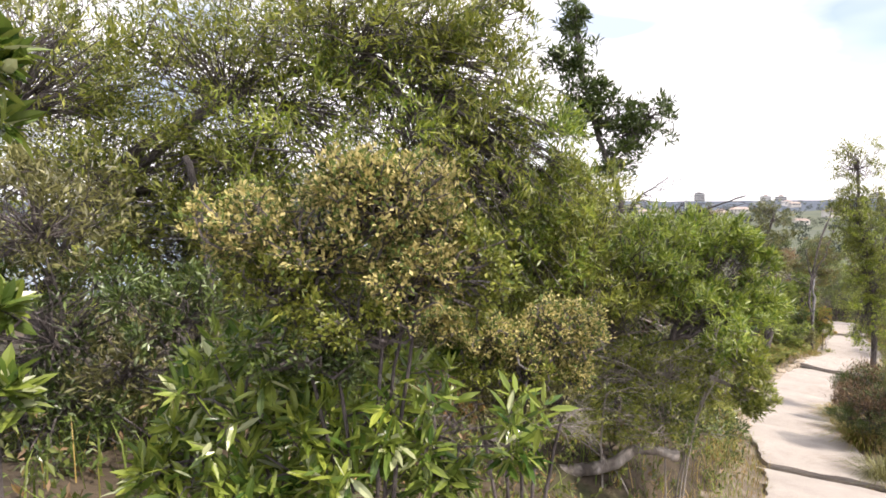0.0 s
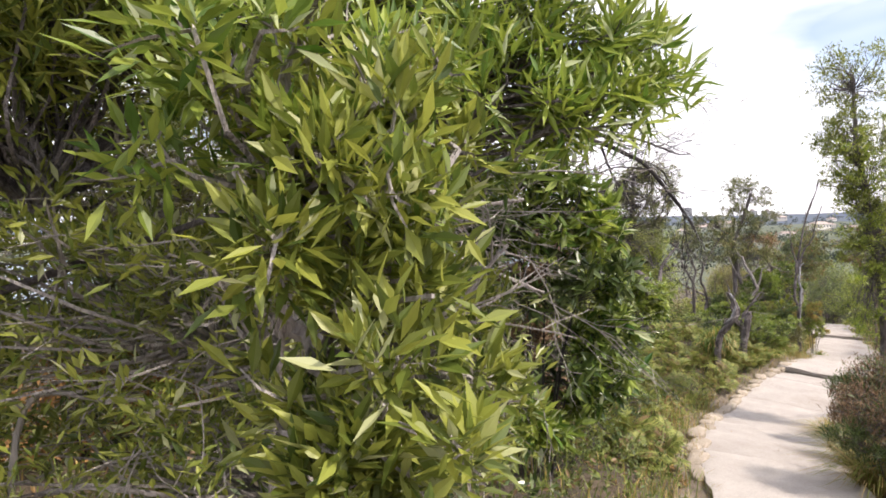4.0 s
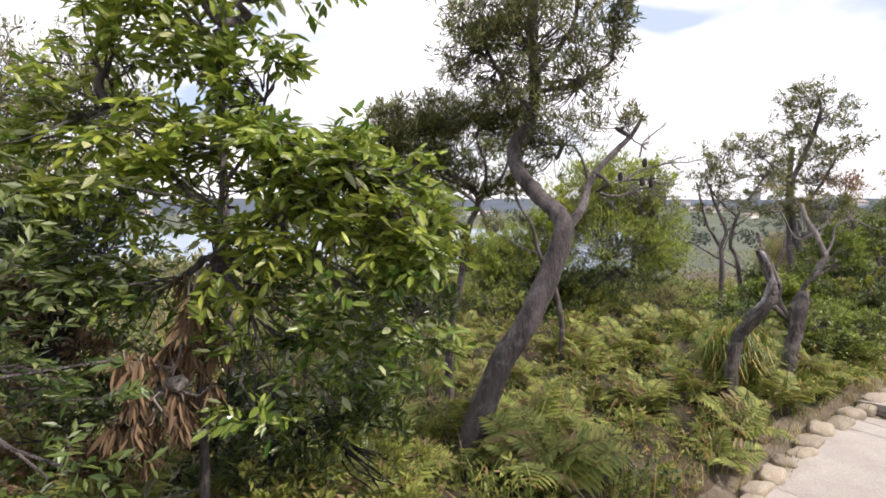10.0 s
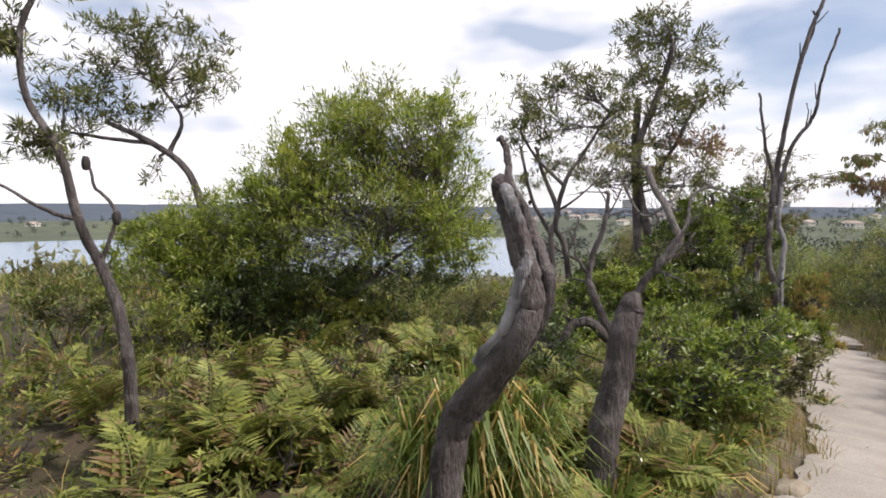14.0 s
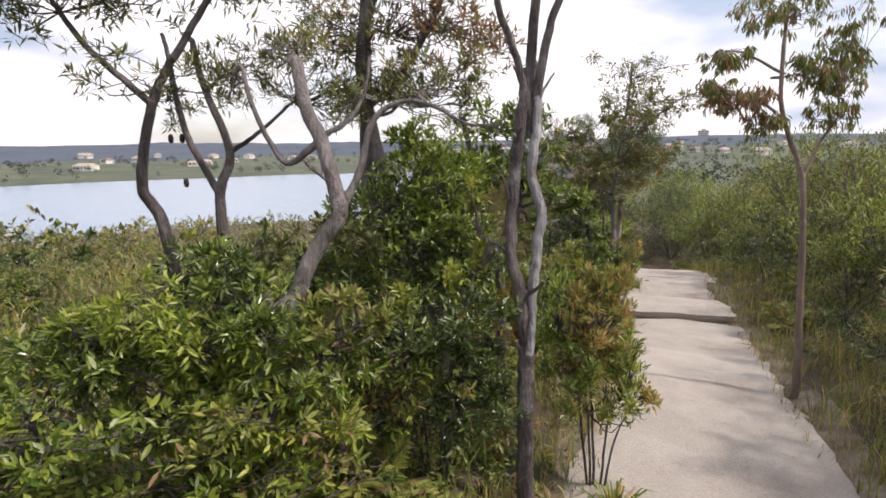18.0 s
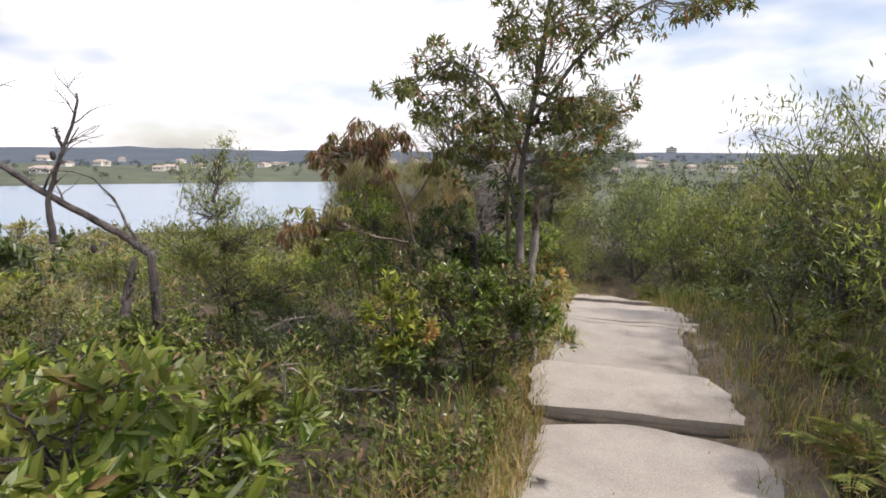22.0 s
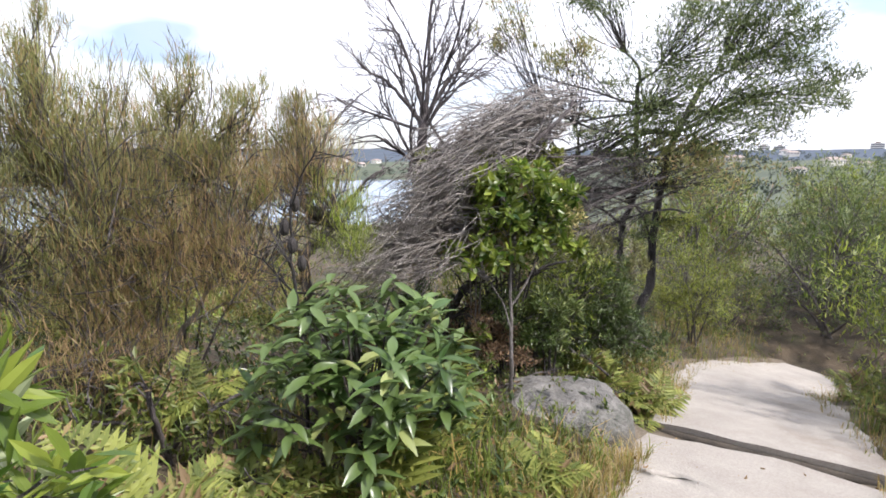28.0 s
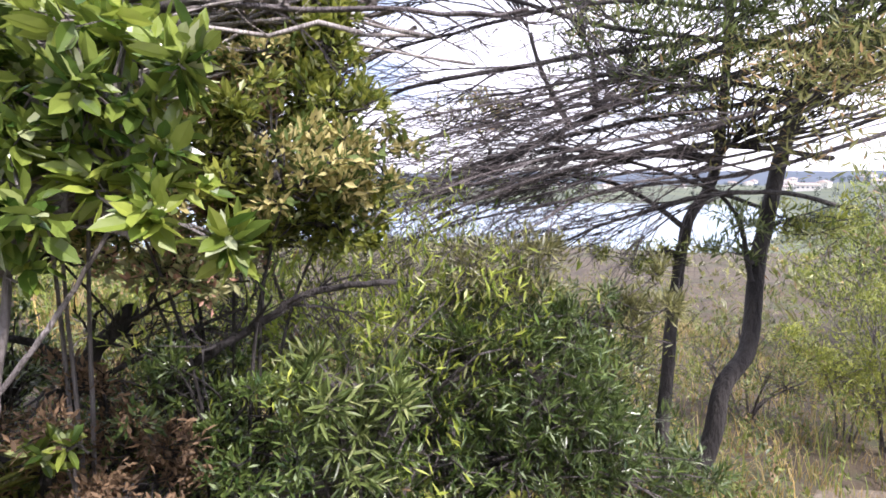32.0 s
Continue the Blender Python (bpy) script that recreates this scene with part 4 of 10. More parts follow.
plant("thicket_wattle", "dense brownish olive wattle with a dark trunk", "shrub",
      [(((-3.76, -0.76, 0.27), (-3.76, -0.64, 0.59), (-3.78, -0.51, 0.91), (-3.95, -0.39, 1.54)), 0.045, 0.02),
       (((-3.56, 0.59, -0.77), (-3.73, 0.61, 0.20), (-3.90, 0.63, 0.96)), 0.009, 0.004),
       (((-3.56, 0.59, -0.77), (-3.49, 0.63, 0.12), (-3.42, 0.67, 0.81)), 0.009, 0.004),
       (((-3.56, 0.59, -0.77), (-3.44, 0.63, -0.09), (-3.32, 0.66, 0.39)), 0.009, 0.004),
       (((-3.56, 0.59, -0.77), (-3.67, 0.60, -0.25), (-3.78, 0.60, 0.08)), 0.009, 0.004),
       (((-3.56, 0.59, -0.77), (-3.99, 0.58, 0.09), (-4.42, 0.57, 0.75)), 0.009, 0.004),
       (((-3.56, 0.59, -0.77), (-3.26, 0.65, 0.04), (-2.96, 0.71, 0.66)), 0.009, 0.004)],
      [(-3.90, 0.63, 0.96, 0.46, 0.39, 0.34, 4500),
       (-3.42, 0.67, 0.81, 0.46, 0.39, 0.34, 4500),
       (-3.84, 0.62, 0.51, 0.46, 0.39, 0.30, 4000),
       (-3.32, 0.66, 0.39, 0.46, 0.39, 0.27, 4000, FRESH),
       (-2.96, 0.71, 0.66, 0.37, 0.31, 0.27, 3000),
       # DEEP rows from here: shade low in the thicket, given as leaf colour
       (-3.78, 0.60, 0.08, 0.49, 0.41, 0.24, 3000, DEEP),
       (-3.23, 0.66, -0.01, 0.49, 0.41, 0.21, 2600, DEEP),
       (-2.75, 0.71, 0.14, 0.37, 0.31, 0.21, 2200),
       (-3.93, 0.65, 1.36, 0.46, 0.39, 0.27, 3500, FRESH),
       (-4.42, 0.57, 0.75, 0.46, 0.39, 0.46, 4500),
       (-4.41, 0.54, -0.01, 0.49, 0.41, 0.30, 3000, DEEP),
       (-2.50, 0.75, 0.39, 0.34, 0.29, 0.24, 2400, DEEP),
       (-4.48, 0.60, 1.51, 0.46, 0.39, 0.37, 3500, FRESH)],
      DARK_BARK, OLIVE, seed=239, length=0.045, width=0.012)
# backing fill; its dark leaf colours stand for shade inside the thicket
plant("thicket_depths", "olive shrubs filling the thicket, dark clumps standing for its shade", "shrub",
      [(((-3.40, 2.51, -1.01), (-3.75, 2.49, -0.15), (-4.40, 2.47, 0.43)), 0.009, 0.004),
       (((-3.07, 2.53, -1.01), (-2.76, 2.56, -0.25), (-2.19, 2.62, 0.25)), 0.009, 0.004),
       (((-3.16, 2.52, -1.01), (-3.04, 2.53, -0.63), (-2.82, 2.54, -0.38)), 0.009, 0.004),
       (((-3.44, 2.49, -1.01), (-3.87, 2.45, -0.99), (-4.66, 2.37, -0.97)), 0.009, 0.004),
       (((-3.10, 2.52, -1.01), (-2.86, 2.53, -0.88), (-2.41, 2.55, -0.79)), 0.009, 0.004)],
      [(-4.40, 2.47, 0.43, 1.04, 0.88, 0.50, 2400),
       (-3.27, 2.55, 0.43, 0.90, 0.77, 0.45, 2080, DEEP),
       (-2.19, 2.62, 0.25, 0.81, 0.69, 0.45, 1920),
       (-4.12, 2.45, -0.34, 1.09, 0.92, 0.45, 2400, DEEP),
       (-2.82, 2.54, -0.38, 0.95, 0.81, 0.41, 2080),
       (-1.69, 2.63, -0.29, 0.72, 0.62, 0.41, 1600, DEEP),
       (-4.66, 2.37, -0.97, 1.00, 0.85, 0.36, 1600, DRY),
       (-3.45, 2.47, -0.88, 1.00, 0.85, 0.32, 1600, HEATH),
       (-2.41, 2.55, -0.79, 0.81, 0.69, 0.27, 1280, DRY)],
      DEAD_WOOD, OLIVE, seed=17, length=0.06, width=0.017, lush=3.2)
dead_wood("dead_branches", "bare grey dead sticks tangled on the ground",
      [(((-1.22, 0.70, -1.05), (-1.22, 0.70, -0.30), (-1.02, 0.72, -0.26), (-0.82, 0.74, -0.28)), 0.009, 0.004),
       (((-1.47, 0.71, 0.09), (-1.15, 0.74, 0.19), (-0.92, 0.76, 0.25)), 0.011, 0.005),
       (((-0.67, 0.74, -0.38), (-0.40, 0.77, -0.15), (-0.16, 0.80, 0.09)), 0.007, 0.004),
       (((-0.77, 0.75, -0.00), (-0.48, 0.78, 0.14), (-0.26, 0.80, 0.19)), 0.009, 0.004),
       (((-1.32, 0.73, 0.34), (-1.12, 0.75, 0.37), (-0.97, 0.76, 0.34)), 0.007, 0.004),
       (((-0.73, 0.76, 0.09), (-0.36, 0.78, -0.00), (-0.21, 0.79, -0.15)), 0.007, 0.004)],
      DEAD_WOOD, seed=18, levels=2, subs=3, share=0.6, category='branch')
dead_wood("dry_brush", "heap of fine grey-brown dead twigs on shaded soil",
      [(((-3.15, 0.04, -0.48), (-3.15, 0.04, -0.36), (-2.87, 0.08, -0.21), (-2.46, 0.12, -0.19)), 0.011, 0.004),
       (((-3.03, 0.05, -0.41), (-2.79, 0.08, -0.33), (-2.55, 0.11, -0.29)), 0.010, 0.004),
       (((-3.32, 0.03, -0.21), (-2.99, 0.06, -0.29), (-2.67, 0.10, -0.21)), 0.010, 0.004),
       (((-2.67, 0.09, -0.41), (-2.46, 0.12, -0.34), (-2.12, 0.15, -0.36)), 0.010, 0.004),
       (((-2.12, 0.15, -0.29), (-1.88, 0.18, -0.19), (-1.64, 0.21, -0.07)), 0.011, 0.004),
       (((-1.97, 0.16, -0.36), (-1.73, 0.19, -0.29), (-1.49, 0.21, -0.31)), 0.010, 0.004)],
      DEAD_WOOD, seed=19, levels=3, subs=4, spread=0.5, share=0.7, category='branch')
dead_wood("fallen_log", "pale grey fallen log with a broken end",
      [(((-1.79, 0.71, -0.91), (-1.47, 0.72, -0.87), (-1.15, 0.74, -0.83), (-0.97, 0.75, -0.71), (-0.79, 0.76, -0.69), (-0.63, 0.76, -0.74)), 0.059, 0.037)],
      DEAD_WOOD, seed=20, levels=0, category='log', gnarl=0.12)
plant("dark_shrub", "shaded dark shrub with brown stems", "shrub",
      [(((-4.29, -0.89, 0.03), (-4.36, -0.89, 0.44), (-4.48, -0.89, 0.71)), 0.009, 0.004),
       (((-4.18, -0.89, 0.03), (-4.02, -0.88, 0.44), (-3.74, -0.86, 0.71)), 0.009, 0.004),
       (((-4.29, -0.88, 0.03), (-4.37, -0.87, 0.75), (-4.50, -0.84, 1.22)), 0.009, 0.004)],
      [(-4.48, -0.89, 0.71, 0.57, 0.48, 0.37, 4160),
       (-4.25, -0.93, 0.15, 0.57, 0.48, 0.37, 3520),
       (-3.74, -0.86, 0.71, 0.34, 0.29, 0.28, 2400),
       (-4.62, -0.94, 0.15, 0.43, 0.36, 0.43, 2560),
       (-4.50, -0.84, 1.22, 0.48, 0.41, 0.31, 3840, OLIVE),
       (-3.96, -0.89, 0.46, 0.43, 0.36, 0.26, 1920, OLIVE)],
      BARK, DEEP, seed=21, length=0.05, width=0.014)
plant("leafy_branch_shrub", "broad-leaved shrub reaching over the track edge", "shrub",
      [(((-3.48, -2.27, 0.16), (-3.48, -2.26, 0.99), (-3.48, -2.24, 1.55)), 0.009, 0.004),
       (((-3.48, -2.28, 0.16), (-3.49, -2.28, 0.67), (-3.50, -2.28, 1.01)), 0.009, 0.004),
       (((-3.48, -2.28, 0.16), (-3.47, -2.29, 0.55), (-3.46, -2.30, 0.80)), 0.009, 0.004)],
      [(-3.48, -2.24, 1.55, 0.12, 0.10, 0.13, 240),
       (-3.50, -2.28, 1.01, 0.11, 0.09, 0.12, 210),
       (-3.46, -2.30, 0.80, 0.08, 0.07, 0.09, 135)],
      BARK, GLOSSY, seed=22, length=0.08, width=0.028, style='whorl', per=8, wide_leaf=True)

# ---- dead tree and dark glossy bush ----
# brown leaf and twig fill added behind the bush for its dark interior
plant("inner_shade_fill", "dead leaves and twigs added inside the glossy bush as its dark shade", "shrub",
      [(((-0.16, 3.79, -1.48), (-0.39, 3.83, -0.79), (-0.61, 3.87, -0.30)), 0.009, 0.004),
       (((-0.16, 3.79, -1.48), (-0.14, 3.83, -0.74), (-0.13, 3.87, -0.19)), 0.009, 0.004),
       (((-0.16, 3.79, -1.48), (0.06, 3.82, -0.83), (0.27, 3.85, -0.38)), 0.009, 0.004),
       (((-0.16, 3.79, -1.48), (-0.48, 3.82, -1.06), (-0.80, 3.84, -0.84)), 0.009, 0.004),
       (((-0.16, 3.79, -1.48), (0.17, 3.83, -0.63), (0.49, 3.87, 0.02)), 0.009, 0.004)],
      [(-0.58, 3.82, -0.30, 0.34, 0.29, 0.32, 2200),
       (-0.11, 3.82, -0.19, 0.34, 0.29, 0.29, 2200),
       (0.29, 3.80, -0.38, 0.29, 0.25, 0.29, 1800),
       (-0.32, 3.79, -0.77, 0.40, 0.34, 0.26, 2200),
       (0.16, 3.78, -0.82, 0.32, 0.27, 0.26, 1900),
       (-0.77, 3.79, -0.82, 0.34, 0.29, 0.29, 1800),
       (0.50, 3.82, 0.02, 0.24, 0.20, 0.24, 1200),
       (-0.19, 3.84, 0.15, 0.37, 0.31, 0.21, 1600),
       (-0.32, 3.76, -1.19, 0.45, 0.38, 0.18, 1700),
       (0.39, 3.75, -1.14, 0.29, 0.25, 0.18, 1300),
       (-1.35, 4.11, 0.04, 0.41, 0.34, 0.43, 2600),
       (-1.35, 4.06, -0.71, 0.41, 0.34, 0.43, 2600),
       (-1.84, 4.10, -0.34, 0.43, 0.37, 0.58, 3000),
       (-1.00, 4.07, -0.45, 0.38, 0.32, 0.32, 2000, DEEP),
       (-0.60, 4.06, -0.54, 0.43, 0.37, 0.38, 2600),
       (-0.08, 4.04, -0.60, 0.38, 0.32, 0.38, 2400),
       (-0.89, 4.12, 0.33, 0.43, 0.37, 0.26, 1800),
       (-1.41, 4.03, -1.29, 0.43, 0.37, 0.23, 1800)],
      DARK_BARK, DEAD_LEAF, seed=278, length=0.06, width=0.02, hollow=0.1, twig=0.004, trunk_name="stem")
# default DEEP darkens the inner clumps as shade; outer ones are brighter paints
plant("glossy_bush", "dense bush with large glossy leaves, inner clumps coloured as deep shade", "shrub",
      [(((0.33, 3.30, -1.69), (0.36, 3.31, -0.55), (0.42, 3.33, 0.21)), 0.009, 0.004),
       (((0.36, 3.29, -1.69), (0.45, 3.29, -0.81), (0.61, 3.30, -0.23)), 0.009, 0.004),
       (((0.23, 3.29, -1.69), (0.06, 3.29, -1.13), (-0.26, 3.28, -0.76)), 0.009, 0.004),
       (((0.39, 3.29, -1.69), (0.52, 3.28, -1.02), (0.77, 3.27, -0.57)), 0.009, 0.004),
       (((0.38, 3.30, -1.69), (0.50, 3.30, -0.64), (0.74, 3.31, 0.06)), 0.009, 0.004),
       (((0.29, 3.30, -1.69), (0.23, 3.32, -0.39), (0.13, 3.35, 0.48)), 0.009, 0.004)],
      [(0.42, 3.33, 0.21, 0.40, 0.34, 0.32, 1000, GLOSSY),
       (0.06, 3.30, -0.27, 0.48, 0.41, 0.40, 340),
       (0.61, 3.30, -0.23, 0.36, 0.30, 0.36, 420),
       (0.39, 3.26, -0.84, 0.46, 0.39, 0.32, 240),
       (-0.26, 3.28, -0.76, 0.40, 0.34, 0.36, 620),
       (-0.19, 3.33, 0.06, 0.40, 0.34, 0.32, 1100),
       (0.77, 3.27, -0.57, 0.19, 0.16, 0.21, 420, GLOSSY),
       (0.12, 3.25, -1.16, 0.53, 0.45, 0.19, 700, LIME),
       (0.74, 3.31, 0.06, 0.17, 0.14, 0.25, 420, LIME),
       (0.69, 3.25, -0.95, 0.23, 0.20, 0.23, 630, GLOSSY),
       (0.13, 3.35, 0.48, 0.42, 0.36, 0.23, 900, GLOSSY)],
      DARK_BARK, DEEP, seed=23, length=0.12, width=0.036, style='whorl', per=8, wide_leaf=True)
dead_wood("dead_tree", "leafless dead tree with a blackened trunk and arching crooked branches",
      [(((-0.49, 4.29, -1.90), (-0.49, 4.29, -0.81), (-0.53, 4.36, 0.13), (-0.54, 4.40, 0.87), (-0.45, 4.42, 1.23)), 0.041, 0.025),
       (((-0.50, 4.42, 1.09), (-0.15, 4.41, 1.05), (0.58, 4.39, 1.03), (1.12, 4.39, 1.17), (1.73, 4.39, 1.36)), 0.031, 0.008),
       (((0.34, 4.40, 1.03), (0.91, 4.38, 0.86), (1.36, 4.35, 0.66), (1.69, 4.32, 0.29), (1.81, 4.31, 0.09)), 0.029, 0.008),
       (((-0.81, 4.36, 0.17), (-0.81, 4.40, 0.74), (-0.89, 4.43, 1.24), (-1.01, 4.47, 1.73)), 0.029, 0.012),
       (((-0.85, 4.42, 1.11), (-0.65, 4.44, 1.36), (-0.48, 4.46, 1.73)), 0.018, 0.008),
       (((0.05, 4.40, 1.07), (0.22, 4.42, 1.32), (0.63, 4.43, 1.64)), 0.018, 0.006),
       (((0.91, 4.38, 0.86), (1.32, 4.37, 0.86), (1.81, 4.35, 0.70)), 0.018, 0.006),
       (((-0.15, 4.41, 1.05), (-0.19, 4.43, 1.36), (-0.11, 4.45, 1.73)), 0.016, 0.008),
       (((-0.48, 4.42, 1.11), (0.09, 4.40, 0.95), (0.75, 4.38, 0.95), (1.32, 4.36, 0.82)), 0.021, 0.008),
       (((1.04, 4.37, 0.78), (1.16, 4.35, 0.50), (1.32, 4.33, 0.21)), 0.014, 0.006)],
      DARK_BARK, seed=24, levels=3, subs=4, spread=0.75, droop=0.25, share=0.5, curl=0.45)
dead_wood("crooked_dead_tree", "bare dead tree with long crooked grey-black branches",
      [(((-0.90, 5.54, -2.22), (-0.90, 5.54, -1.11), (-0.79, 5.57, -0.45), (-0.61, 5.61, 0.11), (-0.28, 5.62, 0.35)), 0.041, 0.028),
       (((-0.28, 5.62, 0.35), (0.13, 5.62, 0.24), (0.53, 5.62, 0.17), (0.90, 5.62, 0.18)), 0.028, 0.018),
       (((0.90, 5.62, 0.18), (1.08, 5.63, 0.37), (1.23, 5.65, 0.59), (1.56, 5.66, 0.71), (1.89, 5.66, 0.68), (2.15, 5.66, 0.72)), 0.017, 0.006),
       (((0.64, 5.62, 0.14), (1.01, 5.61, 0.00), (1.20, 5.60, -0.22)), 0.017, 0.007),
       (((0.90, 5.62, 0.18), (1.23, 5.62, 0.06), (1.53, 5.62, 0.00), (1.90, 5.63, 0.10)), 0.017, 0.006),
       (((1.08, 5.63, 0.37), (1.45, 5.64, 0.46), (1.91, 5.64, 0.41)), 0.011, 0.006),
       (((0.20, 5.62, 0.22), (0.42, 5.64, 0.52), (0.71, 5.65, 0.74), (1.19, 5.67, 0.90)), 0.017, 0.006),
       (((-0.28, 5.62, 0.35), (-0.02, 5.64, 0.62), (0.20, 5.66, 1.03)), 0.018, 0.007),
       (((0.50, 5.62, 0.17), (0.57, 5.61, -0.04), (1.01, 5.60, -0.25)), 0.013, 0.006),
       (((-0.09, 5.62, 0.29), (0.31, 5.65, 0.74), (0.60, 5.67, 0.99)), 0.015, 0.006)],
      DARK_BARK, seed=25, levels=3, subs=5, spread=0.7, droop=0.1, share=0.4, curl=0.5)
plant("roadside_tree", "tall leafy olive tree leaning over the track", "tree",
      [(((5.70, 7.05, -2.82), (5.70, 7.05, -1.77), (5.67, 7.11, -0.78), (5.51, 7.17, 0.27), (5.34, 7.22, 1.27), (5.29, 7.27, 2.11)), 0.058, 0.021),
       (((5.61, 7.13, -0.41), (5.82, 7.17, 0.33), (6.03, 7.21, 1.06)), 0.032, 0.013)],
      [(5.19, 7.22, 1.27, 0.42, 0.36, 0.42, 2400),
       (5.56, 7.19, 0.69, 0.47, 0.40, 0.47, 2880, FRESH),
       (5.14, 7.18, 0.59, 0.26, 0.22, 0.26, 800),
       (5.51, 7.15, -0.04, 0.37, 0.31, 0.37, 1760, FRESH),
       (5.98, 7.22, 1.17, 0.53, 0.45, 0.58, 2560),
       (6.03, 7.17, 0.22, 0.47, 0.40, 0.58, 2400, FRESH),
       (5.29, 7.26, 2.06, 0.58, 0.49, 0.42, 2560),
       (5.30, 7.13, -0.36, 0.21, 0.18, 0.21, 480),
       (5.93, 7.12, -0.62, 0.42, 0.36, 0.42, 1440),
       (5.51, 7.11, -0.72, 0.37, 0.31, 0.37, 1440, FRESH),
       (5.59, 7.08, -1.30, 0.37, 0.31, 0.32, 1280, FRESH),
       (5.82, 7.14, -0.20, 0.47, 0.40, 0.47, 2080),
       (5.19, 7.20, 0.96, 0.37, 0.31, 0.37, 1440, FRESH),
       (5.45, 7.17, 0.33, 0.37, 0.31, 0.32, 1440)],
      BARK, WATTLE, seed=26, length=0.055, width=0.014, lush=1.5)
plant("dark_verge_bush", "shaggy dark bush at the edge of the track", "shrub",
      [(((3.61, 4.26, -2.41), (3.59, 4.26, -1.93), (3.55, 4.27, -1.61)), 0.005, 0.004),
       (((3.66, 4.26, -2.41), (3.73, 4.27, -1.84), (3.87, 4.27, -1.47)), 0.005, 0.004),
       (((3.57, 4.26, -2.41), (3.48, 4.26, -2.07), (3.32, 4.26, -1.84)), 0.005, 0.004),
       (((3.64, 4.26, -2.41), (3.67, 4.26, -2.10), (3.74, 4.25, -1.89)), 0.005, 0.004)],
      [(3.55, 4.27, -1.61, 0.47, 0.39, 0.28, 3328, DEAD_LEAF),
       (3.87, 4.27, -1.47, 0.55, 0.47, 0.35, 3744),
       (3.32, 4.26, -1.84, 0.25, 0.21, 0.19, 1248),
       (3.74, 4.25, -1.89, 0.44, 0.38, 0.25, 2496)],
      BARK, DEEP, seed=27, length=0.075, width=0.009, style='needle', up=0.4)
plant("dark_verge_bush", "shaggy dark bush with straw tips at the edge of the track", "shrub",
      [(((4.68, 6.03, -2.70), (4.67, 6.03, -2.28), (4.64, 6.03, -2.00)), 0.005, 0.004),
       (((4.72, 6.03, -2.70), (4.78, 6.04, -2.19), (4.88, 6.04, -1.85)), 0.005, 0.004),
       (((4.65, 6.03, -2.70), (4.58, 6.02, -2.41), (4.44, 6.02, -2.22)), 0.005, 0.004),
       (((4.71, 6.03, -2.70), (4.74, 6.02, -2.43), (4.81, 6.02, -2.26)), 0.005, 0.004)],
      [(4.64, 6.03, -2.00, 0.36, 0.30, 0.24, 3328),
       (4.88, 6.04, -1.85, 0.43, 0.36, 0.31, 3744, DEAD_LEAF),
       (4.44, 6.02, -2.22, 0.22, 0.18, 0.17, 1248, DEAD_LEAF),
       (4.81, 6.02, -2.26, 0.38, 0.33, 0.22, 2496)],
      BARK, DEEP, seed=28, length=0.075, width=0.009, style='needle', up=0.4)
dead_wood("fallen_branches", "long bare grey branches leaning across the thicket",
      [(((-1.96, 2.60, 0.00), (-1.49, 2.60, -0.03), (-1.03, 2.59, -0.11), (-0.48, 2.59, -0.23), (-0.02, 2.57, -0.48)), 0.033, 0.010),
       (((-1.90, 2.59, -0.21), (-1.44, 2.61, 0.08), (-0.94, 2.61, 0.19), (-0.42, 2.61, 0.20), (0.12, 2.61, 0.26)), 0.030, 0.010),
       (((-2.12, 2.61, 0.20), (-1.57, 2.61, 0.14), (-0.94, 2.61, 0.15), (-0.37, 2.60, -0.01), (0.23, 2.58, -0.26)), 0.027, 0.008),
       (((-2.39, 2.63, 0.50), (-1.71, 2.63, 0.47), (-0.80, 2.62, 0.43), (-0.20, 2.61, 0.18)), 0.027, 0.008),
       (((-0.53, 2.60, 0.05), (-0.51, 2.58, -0.39), (-0.21, 2.57, -0.61), (0.06, 2.55, -0.89)), 0.008, 0.004),
       (((-1.51, 2.63, 0.26), (-1.04, 2.63, 0.27), (-0.64, 2.63, 0.23), (-0.32, 2.63, 0.04), (0.02, 2.63, 0.00)), 0.020, 0.004),
       (((-1.51, 2.61, 0.00), (-1.04, 2.61, -0.04), (-0.71, 2.61, -0.16), (-0.44, 2.61, -0.31), (-0.30, 2.61, -0.41)), 0.018, 0.004),
       (((-1.51, 2.64, 0.41), (-1.04, 2.64, 0.40), (-0.52, 2.63, 0.34), (-0.20, 2.64, 0.38), (0.21, 2.65, 0.43), (0.58, 2.65, 0.40)), 0.014, 0.004),
       (((-1.23, 2.64, 0.50), (-0.70, 2.64, 0.49), (-0.29, 2.64, 0.45), (0.07, 2.65, 0.47), (0.49, 2.65, 0.45)), 0.011, 0.004),
       (((-1.51, 2.63, 0.31), (-0.97, 2.63, 0.32), (-0.52, 2.63, 0.25), (-0.25, 2.65, 0.36), (0.09, 2.66, 0.41)), 0.014, 0.004),
       (((-0.90, 2.60, -0.06), (-0.84, 2.61, -0.19), (-0.79, 2.63, -0.32)), 0.008, 0.004),
       (((-1.08, 2.62, 0.33), (-1.05, 2.64, 0.20), (-0.97, 2.65, -0.05)), 0.007, 0.004),
       (((0.01, 2.58, -0.03), (0.16, 2.60, -0.10), (0.31, 2.60, -0.44)), 0.007, 0.004)],
      DEAD_WOOD, seed=29, levels=3, subs=3, spread=0.6, share=0.55, category='branch')
